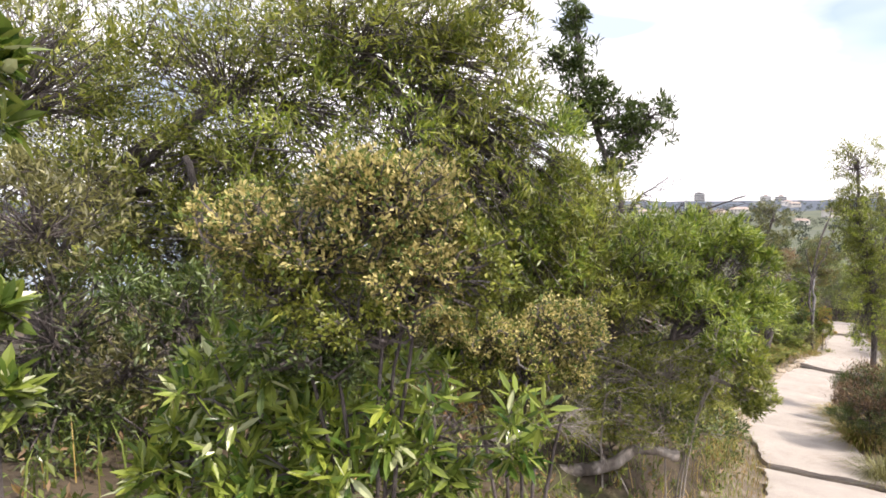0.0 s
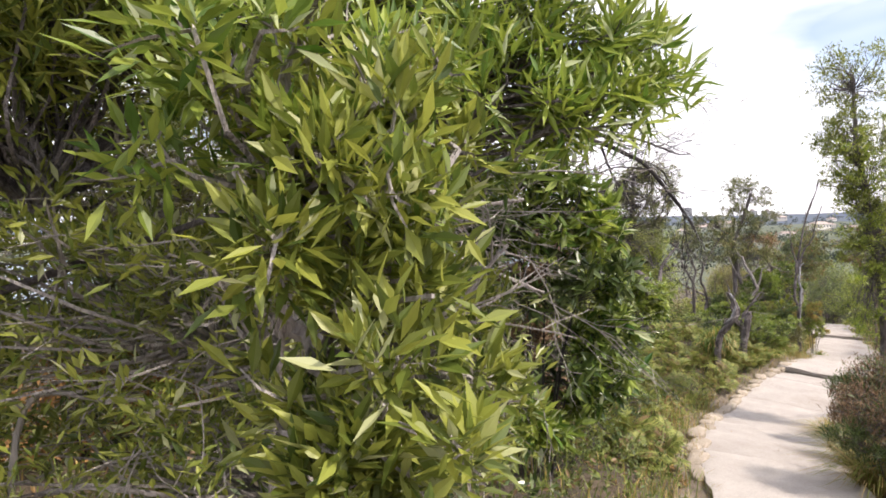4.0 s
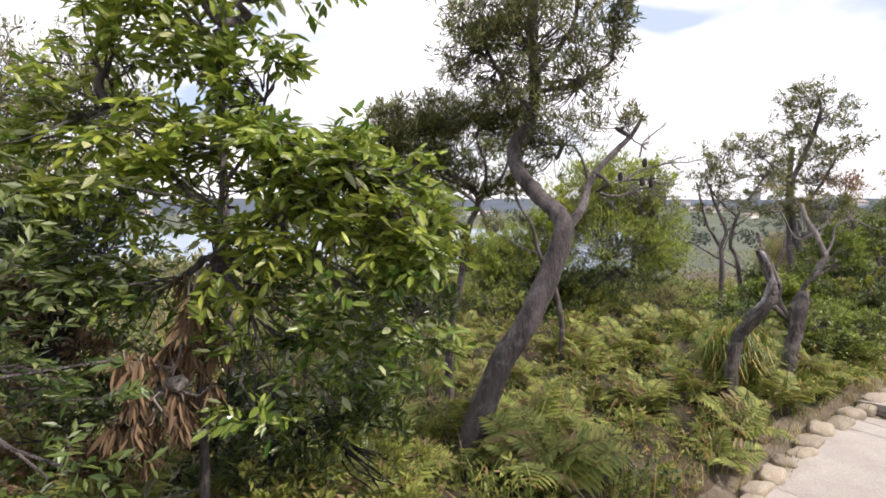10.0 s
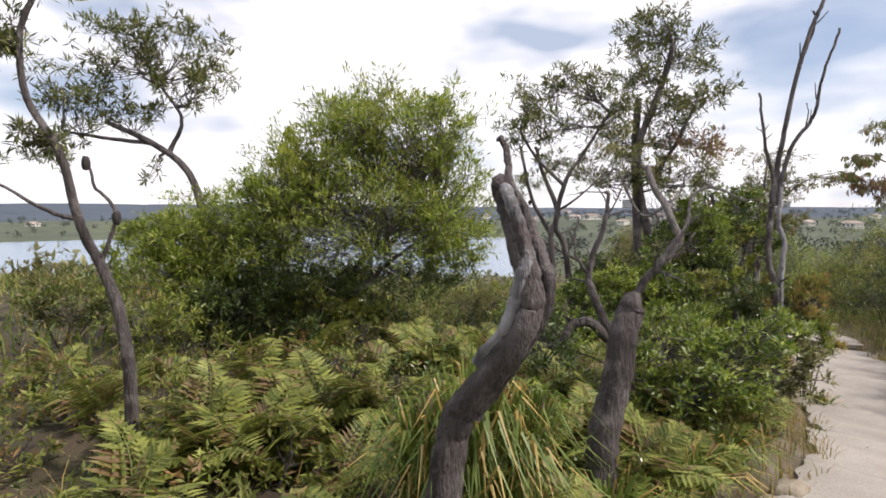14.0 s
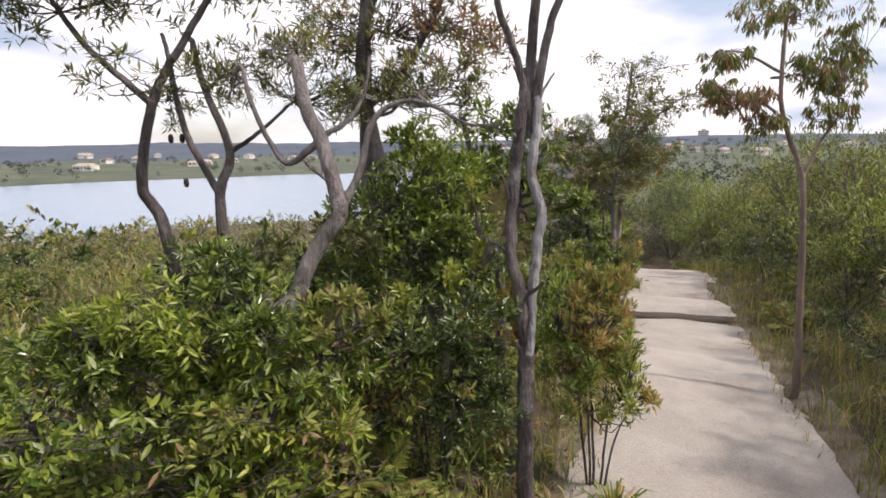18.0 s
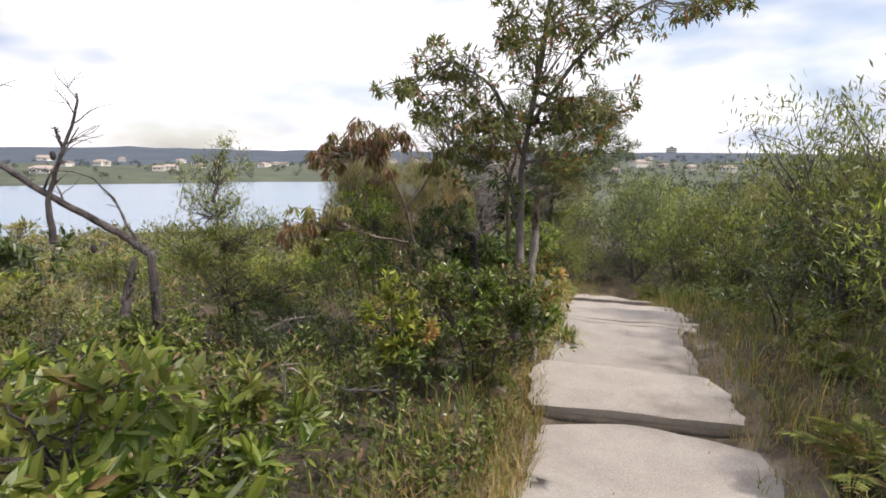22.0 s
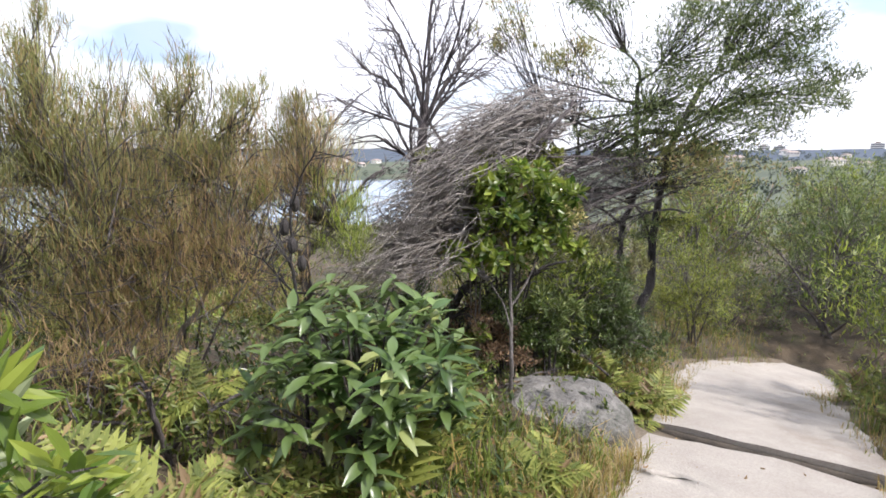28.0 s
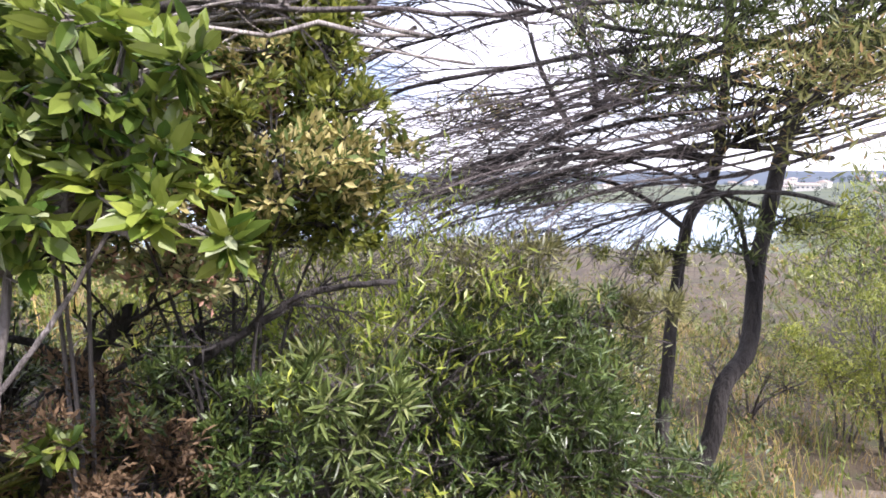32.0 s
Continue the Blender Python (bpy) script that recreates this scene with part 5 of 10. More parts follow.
dead_wood("low_fallen_branches", "thin bare grey branches lying low in the thicket",
      [(((-1.91, 2.55, -0.94), (-1.23, 2.55, -0.97), (-0.76, 2.56, -0.80), (-0.46, 2.56, -0.76)), 0.018, 0.007),
       (((-2.24, 2.54, -1.09), (-1.72, 2.54, -1.17), (-1.23, 2.54, -1.12), (-0.60, 2.54, -1.07), (-0.27, 2.55, -0.99)), 0.018, 0.007),
       (((-1.37, 2.53, -1.31), (-1.04, 2.54, -1.14), (-0.60, 2.54, -1.10), (-0.38, 2.53, -1.29)), 0.018, 0.007),
       (((-0.76, 2.55, -0.88), (-0.38, 2.55, -0.88), (-0.05, 2.54, -1.08), (0.06, 2.53, -1.19)), 0.010, 0.004),
       (((-1.51, 2.55, -0.89), (-1.09, 2.57, -0.85), (-0.76, 2.57, -0.89), (-0.51, 2.58, -1.06)), 0.012, 0.004),
       (((-1.51, 2.55, -1.03), (-1.12, 2.56, -1.06), (-0.86, 2.57, -1.21)), 0.009, 0.004),
       (((-1.51, 2.56, -0.78), (-0.98, 2.57, -0.75), (-0.64, 2.58, -0.73), (-0.44, 2.59, -0.77)), 0.008, 0.004),
       (((-0.69, 2.57, -0.37), (-0.48, 2.58, -0.53), (-0.23, 2.59, -0.82)), 0.007, 0.004),
       (((-0.11, 2.55, -0.48), (0.21, 2.57, -0.56), (0.44, 2.58, -0.72)), 0.007, 0.004),
       (((-0.51, 2.53, -0.94), (-0.32, 2.55, -1.04), (-0.19, 2.56, -1.23)), 0.008, 0.004)],
      BARK, seed=279, levels=1, subs=1, spread=0.6, share=0.35, category='branch')
plant("brown_thicket", "tangled olive-brown thicket of fine leaves", "shrub",
      [(((-1.60, 2.99, -1.25), (-1.71, 2.95, -0.79), (-1.91, 2.88, -0.49)), 0.009, 0.004),
       (((-1.56, 2.99, -1.25), (-1.58, 2.94, -1.14), (-1.61, 2.84, -1.07)), 0.009, 0.004),
       (((-1.53, 3.00, -1.25), (-1.50, 2.98, -0.14), (-1.45, 2.93, 0.61)), 0.009, 0.004),
       (((-1.43, 3.00, -1.25), (-1.20, 2.98, 0.01), (-0.77, 2.95, 0.84)), 0.009, 0.004),
       (((-1.39, 3.00, -1.25), (-1.07, 2.98, -0.18), (-0.47, 2.93, 0.54)), 0.009, 0.004),
       (((-1.64, 3.00, -1.25), (-1.83, 2.99, 0.07), (-2.18, 2.95, 0.95)), 0.009, 0.004),
       (((-1.64, 2.99, -1.25), (-1.84, 2.94, -1.19), (-2.19, 2.84, -1.15)), 0.009, 0.004),
       (((-1.71, 3.13, -1.25), (-2.03, 3.37, -0.33), (-2.63, 3.82, 0.28)), 0.009, 0.004)],
      [(-1.91, 2.88, -0.49, 0.67, 0.57, 0.40, 4480),
       # DEEP on the low clumps paints the dark hollow under the branches
       (-1.09, 2.87, -0.49, 0.61, 0.52, 0.40, 4160, DEEP),
       (-1.61, 2.84, -1.07, 0.73, 0.62, 0.37, 3840, DEEP),
       (-0.70, 2.85, -0.92, 0.52, 0.44, 0.40, 3200, DEEP),
       (-1.45, 2.93, 0.61, 0.61, 0.52, 0.46, 4800, WATTLE),
       (-2.00, 2.93, 0.46, 0.55, 0.47, 0.46, 4000),
       (-0.77, 2.95, 0.84, 0.49, 0.41, 0.37, 3840, WATTLE),
       (-2.18, 2.90, 0.00, 0.46, 0.39, 0.37, 3200),
       (-0.47, 2.93, 0.54, 0.27, 0.23, 0.24, 1440, LIME),
       (-1.36, 2.90, -0.06, 0.55, 0.47, 0.34, 3520),
       (-2.18, 2.95, 0.95, 0.52, 0.44, 0.37, 4160, WATTLE),
       (-1.50, 2.96, 1.03, 0.40, 0.34, 0.27, 2880, WATTLE),
       (-2.19, 2.84, -1.15, 0.52, 0.44, 0.37, 2880, DEEP),
       (-1.15, 2.91, 0.21, 0.43, 0.36, 0.27, 1920),
       (-2.63, 3.82, 0.28, 1.04, 0.88, 0.72, 4800),
       (-1.54, 3.75, 0.84, 0.78, 0.66, 0.51, 3840, WATTLE)],
      DEAD_WOOD, OLIVE, seed=30, length=0.05, width=0.013)
plant("overhanging_wattle", "olive wattle behind the feathery shrub", "tree",
      [(((-0.51, 6.06, -2.59), (-0.48, 6.13, -1.55), (-0.51, 6.21, -0.51), (-0.55, 6.25, 0.18)), 0.03, 0.012), (((-0.50, 6.20, -0.58), (-0.12, 6.17, -0.11), (0.39, 6.14, 0.25), (0.91, 6.09, 0.39)), 0.016, 0.006), (((-0.53, 6.23, -0.16), (-0.65, 6.26, 0.25), (-0.86, 6.27, 0.53)), 0.014, 0.005)],
      [(-0.50, 6.16, 0.29, 0.40, 0.34, 0.27, 2200),
       (-0.43, 6.13, -0.11, 0.40, 0.34, 0.30, 2600),
       (-0.03, 6.15, 0.05, 0.37, 0.31, 0.24, 2000),
       (0.31, 6.17, 0.29, 0.30, 0.26, 0.17, 1200),
       (0.81, 6.19, 0.39, 0.27, 0.23, 0.13, 800),
       (-0.57, 6.10, -0.52, 0.37, 0.31, 0.34, 2600)],
      BARK, FEATHER, seed=237, length=0.05, width=0.013)
plant("feathery_shrub", "tall feathery green shrub of small drooping leaves", "shrub",
      [(((0.59, 5.33, -2.17), (0.68, 5.34, -1.22), (0.84, 5.37, -0.58)), 0.009, 0.004),
       (((0.63, 5.33, -2.17), (0.80, 5.34, -1.40), (1.10, 5.35, -0.89)), 0.009, 0.004),
       (((0.50, 5.32, -2.17), (0.41, 5.32, -1.62), (0.23, 5.31, -1.26)), 0.009, 0.004),
       (((0.53, 5.32, -2.17), (0.48, 5.31, -1.90), (0.39, 5.28, -1.72)), 0.009, 0.004),
       (((0.49, 5.33, -2.17), (0.37, 5.34, -1.22), (0.15, 5.36, -0.59)), 0.009, 0.004),
       (((0.44, 5.32, -2.17), (0.23, 5.31, -1.84), (-0.15, 5.28, -1.62)), 0.009, 0.004)],
      [(0.84, 5.37, -0.58, 0.41, 0.35, 0.31, 5760, WATTLE),
       (0.46, 5.35, -0.79, 0.49, 0.42, 0.39, 6720),
       (1.10, 5.35, -0.89, 0.44, 0.37, 0.39, 6400, FRESH),
       (0.77, 5.32, -1.25, 0.62, 0.53, 0.39, 7040),
       # this and the DEAD_LEAF clumps give the shaded void below as leaf colour
       (0.23, 5.31, -1.26, 0.44, 0.37, 0.44, 4800, DEEP),
       (1.34, 5.32, -1.35, 0.36, 0.31, 0.31, 3840),
       (0.39, 5.28, -1.72, 0.59, 0.50, 0.28, 3000, DEAD_LEAF),
       (1.08, 5.29, -1.71, 0.52, 0.44, 0.26, 4160, LIME),
       (0.15, 5.36, -0.59, 0.39, 0.33, 0.31, 4160),
       (-0.16, 5.32, -1.05, 0.41, 0.35, 0.52, 4160),
       (-0.15, 5.28, -1.62, 0.41, 0.35, 0.39, 2600, DEAD_LEAF)],
      BARK, FEATHER, seed=31, length=0.04, width=0.013, droop=0.8, style='pinnate', per=16)
plant("soft_green_shrub", "soft bright green shrub, lower growth coloured dark as shade", "shrub",
      [(((1.05, 5.75, -2.22), (1.02, 5.76, -1.24), (0.98, 5.78, -0.59)), 0.009, 0.004),
       (((1.02, 5.74, -2.22), (0.94, 5.74, -1.67), (0.79, 5.74, -1.29)), 0.009, 0.004),
       (((1.00, 5.74, -2.22), (0.89, 5.73, -1.99), (0.68, 5.71, -1.84)), 0.009, 0.004),
       (((1.00, 5.75, -2.22), (0.89, 5.75, -1.39), (0.67, 5.76, -0.83)), 0.009, 0.004)],
      [(0.98, 5.78, -0.59, 0.47, 0.40, 0.31, 2400),
       (1.30, 5.76, -0.98, 0.51, 0.43, 0.35, 2560, FEATHER),
       (0.79, 5.74, -1.29, 0.58, 0.50, 0.39, 2880),
       # lower clumps darkened by paint, in place of shade near the ground
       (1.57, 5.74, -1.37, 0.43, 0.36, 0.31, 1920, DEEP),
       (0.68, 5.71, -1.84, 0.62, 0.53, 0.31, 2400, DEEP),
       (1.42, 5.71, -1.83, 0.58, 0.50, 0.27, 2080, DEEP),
       (0.67, 5.76, -0.83, 0.43, 0.36, 0.35, 2080, WATTLE)],
      BARK, FRESH, seed=32, length=0.045, width=0.015, style='pinnate', per=14, droop=0.4)
plant("olive_shrub", "olive shrub beyond the feathery one", "shrub",
      [(((-1.28, 9.03, -2.50), (-1.40, 9.04, -0.86), (-1.63, 9.04, 0.23)), 0.009, 0.004),
       (((-1.11, 9.04, -2.50), (-0.91, 9.04, -1.09), (-0.53, 9.05, -0.15)), 0.009, 0.004),
       (((-1.32, 9.03, -2.50), (-1.52, 9.02, -1.09), (-1.90, 9.00, -0.15)), 0.009, 0.004)],
      [(-1.63, 9.04, 0.23, 0.66, 0.56, 0.49, 2880),
       (-1.08, 9.04, -0.10, 0.60, 0.51, 0.44, 2560),
       (-0.53, 9.05, -0.15, 0.55, 0.47, 0.44, 2400),
       (-1.29, 8.99, -0.53, 0.88, 0.74, 0.49, 2880),
       (-1.90, 9.00, -0.15, 0.77, 0.65, 0.60, 3520),
       (-0.86, 9.08, 0.23, 0.44, 0.37, 0.33, 1600, WATTLE)],
      BARK, OLIVE, seed=33, length=0.06, width=0.014)
plant("yellow_leaved_tree", "small wattle with a pale yellow-green crown", "tree",
      [(((1.33, 7.47, -2.46), (1.33, 7.47, -0.93), (1.31, 7.50, -0.31), (1.34, 7.53, 0.26), (1.33, 7.55, 0.54)), 0.026, 0.014),
       (((1.32, 7.52, 0.03), (1.56, 7.54, 0.32), (1.62, 7.55, 0.52)), 0.017, 0.009)],
      [(1.30, 7.55, 0.63, 0.31, 0.27, 0.20, 1600, WATTLE),
       (1.05, 7.55, 0.51, 0.17, 0.14, 0.14, 640, WATTLE),
       (1.59, 7.55, 0.57, 0.16, 0.14, 0.14, 640),
       (1.33, 7.54, 0.32, 0.23, 0.19, 0.14, 480, WATTLE)],
      BARK, YELLOWGREEN, seed=34, length=0.07, width=0.02)
plant("sapling", "young tree with bright glossy paired leaves", "tree",
      [(((1.64, 6.68, -2.45), (1.64, 6.68, -1.84), (1.64, 6.71, -1.49), (1.68, 6.75, -1.15), (1.71, 6.78, -0.83), (1.71, 6.81, -0.51), (1.68, 6.83, -0.21)), 0.022, 0.006),
       (((1.68, 6.75, -1.15), (1.95, 6.73, -0.93), (2.22, 6.71, -0.79)), 0.011, 0.005),
       (((1.70, 6.77, -0.98), (1.42, 6.81, -0.72), (1.18, 6.85, -0.49)), 0.011, 0.005),
       (((1.71, 6.78, -0.83), (1.83, 6.79, -0.60), (1.88, 6.79, -0.39)), 0.010, 0.004)],
      [(1.12, 6.92, -0.20, 0.30, 0.26, 0.21, 520),
       (1.53, 6.87, -0.19, 0.26, 0.23, 0.20, 560),
       (1.82, 6.78, -0.39, 0.23, 0.20, 0.19, 520, LIME),
       (1.17, 6.90, -0.48, 0.35, 0.29, 0.21, 620),
       (1.59, 6.74, -0.56, 0.27, 0.23, 0.19, 560, FRESH),
       (1.92, 6.72, -0.69, 0.23, 0.19, 0.16, 480, LIME),
       (2.18, 6.69, -0.75, 0.24, 0.20, 0.14, 620, LIME),
       (2.38, 6.71, -0.77, 0.20, 0.17, 0.14, 520, LIME),
       (2.09, 6.71, -0.93, 0.27, 0.23, 0.16, 620),
       (2.38, 6.74, -0.97, 0.21, 0.17, 0.14, 480),
       (1.56, 6.76, -0.83, 0.32, 0.27, 0.19, 620),
       (1.13, 6.86, -0.89, 0.35, 0.29, 0.21, 620),
       (1.78, 6.72, -1.04, 0.29, 0.25, 0.17, 560, FRESH),
       (2.24, 6.76, -1.14, 0.27, 0.23, 0.15, 480, GLOSSY),
       (0.95, 6.82, -1.17, 0.32, 0.28, 0.21, 520, GLOSSY),
       (1.25, 6.84, -1.26, 0.28, 0.24, 0.19, 420, GLOSSY),
       (2.00, 6.82, -1.33, 0.31, 0.26, 0.18, 480, GLOSSY),
       (2.33, 6.85, -1.42, 0.24, 0.21, 0.18, 420, GLOSSY),
       (2.50, 6.75, -1.04, 0.14, 0.12, 0.14, 240, LIME),
       (2.04, 6.80, -1.64, 0.31, 0.26, 0.18, 420, GLOSSY),
       (0.90, 6.86, -0.62, 0.25, 0.22, 0.19, 380, LIME),
       (1.87, 6.87, 0.01, 0.26, 0.22, 0.19, 420, LIME),
       (1.43, 6.93, 0.10, 0.27, 0.23, 0.20, 420)],
      BARK, FRESH, seed=35, length=0.066, width=0.024, lush=1.15, per=10, wide_leaf=True, droop=0.45, style='pinnate', up=0.5)
plant("hanging_dead_leaves", "dry brown dead leaves hanging from a broken branch", "branch",
      [(((1.68, 6.68, -1.31), (1.64, 6.68, -1.14), (1.62, 6.64, -1.31), (1.55, 6.60, -1.55)), 0.008, 0.004)],
      [(1.62, 6.68, -1.23, 0.12, 0.10, 0.15, 170),
       (1.59, 6.61, -1.42, 0.12, 0.10, 0.14, 170),
       (1.51, 6.59, -1.63, 0.12, 0.10, 0.12, 170),
       (1.63, 6.60, -1.59, 0.09, 0.08, 0.12, 170),
       (1.43, 6.57, -1.73, 0.10, 0.09, 0.10, 170),
       (1.68, 6.68, -1.38, 0.08, 0.07, 0.13, 170),
       (1.46, 6.59, -1.49, 0.08, 0.07, 0.12, 170)],
      DEAD_WOOD, DEAD_LEAF, seed=235, length=0.10, width=0.017, per=10, wide_leaf=True, style='hang', trunk_name="stem")
# dark foliage added where only shade lies beneath the sapling
plant("shade_fill_shrub", "added dark shrub whose leaf colour stands for shade under the sapling", "shrub",
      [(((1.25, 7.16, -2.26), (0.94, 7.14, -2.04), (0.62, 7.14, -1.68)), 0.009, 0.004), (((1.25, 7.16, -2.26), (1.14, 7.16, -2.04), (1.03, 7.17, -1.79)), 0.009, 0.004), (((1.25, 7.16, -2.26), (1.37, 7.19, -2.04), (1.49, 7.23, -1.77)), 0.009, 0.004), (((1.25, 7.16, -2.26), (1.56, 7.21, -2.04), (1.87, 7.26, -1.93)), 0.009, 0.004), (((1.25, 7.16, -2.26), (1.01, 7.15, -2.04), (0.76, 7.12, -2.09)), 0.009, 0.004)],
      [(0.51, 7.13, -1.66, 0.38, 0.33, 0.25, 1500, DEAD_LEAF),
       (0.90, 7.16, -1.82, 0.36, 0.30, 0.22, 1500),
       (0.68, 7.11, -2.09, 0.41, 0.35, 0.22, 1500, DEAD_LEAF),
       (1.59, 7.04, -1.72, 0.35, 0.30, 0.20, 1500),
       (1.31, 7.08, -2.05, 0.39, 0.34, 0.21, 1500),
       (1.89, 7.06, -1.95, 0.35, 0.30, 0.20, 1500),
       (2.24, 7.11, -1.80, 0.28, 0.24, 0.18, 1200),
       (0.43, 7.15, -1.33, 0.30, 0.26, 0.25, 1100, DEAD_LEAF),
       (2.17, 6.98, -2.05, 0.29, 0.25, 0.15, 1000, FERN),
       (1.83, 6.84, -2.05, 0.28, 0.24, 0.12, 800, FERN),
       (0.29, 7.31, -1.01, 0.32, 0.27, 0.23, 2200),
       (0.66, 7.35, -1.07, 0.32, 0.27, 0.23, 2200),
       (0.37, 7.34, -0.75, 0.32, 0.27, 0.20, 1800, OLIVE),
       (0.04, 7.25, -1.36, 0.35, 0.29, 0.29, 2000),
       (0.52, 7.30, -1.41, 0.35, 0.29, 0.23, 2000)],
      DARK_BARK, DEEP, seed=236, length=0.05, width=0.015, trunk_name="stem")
dead_wood("fallen_sticks", "grey dead sticks lying in the ferns",
      [(((0.98, 6.62, -2.40), (0.98, 6.62, -2.08), (1.22, 6.63, -2.14), (1.46, 6.64, -2.08), (1.65, 6.65, -2.11)), 0.008, 0.005),
       (((1.04, 6.62, -2.17), (1.31, 6.64, -2.05), (1.58, 6.66, -1.99)), 0.006, 0.003)],
      DEAD_WOOD, seed=36, levels=2, subs=3, share=0.5, category='branch')

# ---- old banksias on the slope ----
plant("old_banksia", "leaning old banksia with a crooked grey trunk", "tree",
      [(((2.51, 8.42, -2.85), (2.53, 8.46, -2.64), (2.59, 8.51, -2.43), (2.75, 8.59, -2.04), (2.93, 8.66, -1.75), (3.09, 8.73, -1.41), (3.19, 8.79, -1.10), (3.17, 8.96, -0.96), (3.04, 9.16, -0.83), (2.89, 9.36, -0.62), (2.85, 9.42, -0.42), (2.96, 9.40, -0.25), (3.02, 9.38, 0.02), (2.99, 9.31, 0.45), (3.00, 9.26, 0.95)), 0.105, 0.036),
       (((3.20, 8.84, -1.11), (3.34, 8.98, -0.95), (3.42, 9.11, -0.74), (3.54, 9.18, -0.57), (3.73, 9.27, -0.39), (3.85, 9.35, -0.20)), 0.042, 0.014),
       (((3.45, 9.14, -0.66), (3.55, 9.1, -0.74), (3.49, 9.23, -0.81)), 0.018, 0.012),
       (((2.97, 9.24, -0.16), (2.71, 9.26, 0.18), (2.54, 9.28, 0.51)), 0.025, 0.012),
       (((3.02, 9.26, 0.13), (3.30, 9.32, 0.52), (3.30, 9.34, 0.85)), 0.025, 0.012),
       (((3.02, 9.25, -0.02), (3.39, 9.27, 0.07), (3.62, 9.29, 0.24)), 0.022, 0.012),
       (((3.53, 9.80, -0.79), (3.48, 9.81, -0.55), (3.41, 9.81, -0.40), (3.29, 9.81, -0.38)), 0.014, 0.008)],
      [(3.00, 9.29, 0.47, 0.53, 0.45, 0.31, 2080),
       (3.30, 9.35, 0.94, 0.42, 0.36, 0.28, 1760),
       (2.60, 9.29, 0.60, 0.42, 0.36, 0.28, 1600),
       (3.58, 9.33, 0.54, 0.25, 0.21, 0.28, 960),
       (2.71, 9.25, 0.07, 0.45, 0.38, 0.25, 1120),
       (3.26, 9.25, -0.10, 0.40, 0.34, 0.23, 720),
       (3.62, 9.26, -0.16, 0.25, 0.21, 0.19, 256),
       (3.10, 9.34, 0.85, 0.34, 0.28, 0.23, 960),
       (2.43, 9.26, 0.34, 0.31, 0.26, 0.25, 960),
       (3.39, 9.28, 0.18, 0.34, 0.28, 0.23, 800),
       (3.28, 9.87, -0.27, 0.38, 0.33, 0.20, 800),
       (2.83, 9.95, -0.29, 0.37, 0.32, 0.25, 960),
       (3.08, 9.95, -0.57, 0.28, 0.24, 0.18, 416)],
      BARK, BANKSIA, seed=37, length=0.075, width=0.012, style='whorl', per=10, gnarl=0.09, twig=0.006, lush=1.5)
plant("dense_leafy_shrub", "dense leafy bright green shrub, dark hollows put in as leaf colour", "shrub",
      [(((1.82, 8.96, -2.67), (1.74, 8.97, -1.50), (1.59, 8.99, -0.71)), 0.009, 0.004),
       (((1.88, 8.96, -2.67), (1.94, 8.97, -1.87), (2.04, 8.98, -1.33)), 0.009, 0.004),
       (((1.90, 8.96, -2.67), (1.97, 8.96, -2.09), (2.12, 8.96, -1.70)), 0.009, 0.004),
       (((1.93, 8.96, -2.67), (2.07, 8.98, -1.81), (2.34, 9.01, -1.23)), 0.009, 0.004)],
      [(1.59, 8.99, -0.71, 0.25, 0.21, 0.22, 1350, WATTLE),
       (1.67, 8.97, -1.11, 0.35, 0.29, 0.25, 1350),
       (2.04, 8.98, -1.33, 0.32, 0.27, 0.22, 1200),
       (1.67, 8.94, -1.53, 0.35, 0.29, 0.27, 1350),
       # two clumps in DEEP stand for the shaded hollows
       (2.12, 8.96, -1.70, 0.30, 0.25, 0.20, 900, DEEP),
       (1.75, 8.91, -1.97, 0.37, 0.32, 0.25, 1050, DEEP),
       (2.34, 9.01, -1.23, 0.17, 0.15, 0.15, 450, WATTLE),
       (1.67, 8.89, -2.29, 0.35, 0.29, 0.22, 750)],
      BARK, LIME, seed=38, length=0.07, width=0.022, wide_leaf=True, per=9)
dead_wood("bare_limb", "bare grey banksia branches with dark cones",
      [(((3.49, 9.23, -0.81), (3.67, 9.24, -0.85), (3.90, 9.26, -0.79), (4.03, 9.27, -0.88)), 0.012, 0.005),
       (((3.64, 9.25, -0.72), (3.90, 9.27, -0.70), (4.07, 9.28, -0.76)), 0.012, 0.005),
       (((3.71, 9.25, -0.71), (3.90, 9.28, -0.60), (4.10, 9.29, -0.58), (4.31, 9.31, -0.55)), 0.010, 0.004),
       (((3.82, 9.27, -0.54), (3.87, 9.29, -0.41), (4.03, 9.31, -0.28)), 0.010, 0.004),
       (((3.88, 9.28, -0.48), (3.74, 9.28, -0.34), (3.72, 9.29, -0.18)), 0.009, 0.004),
       (((3.51, 9.23, -0.84), (3.62, 9.23, -0.89), (3.65, 9.23, -0.93)), 0.009, 0.005)],
      PALE_BARK, seed=39, levels=3, subs=3, share=0.5, spread=0.8, category='branch')
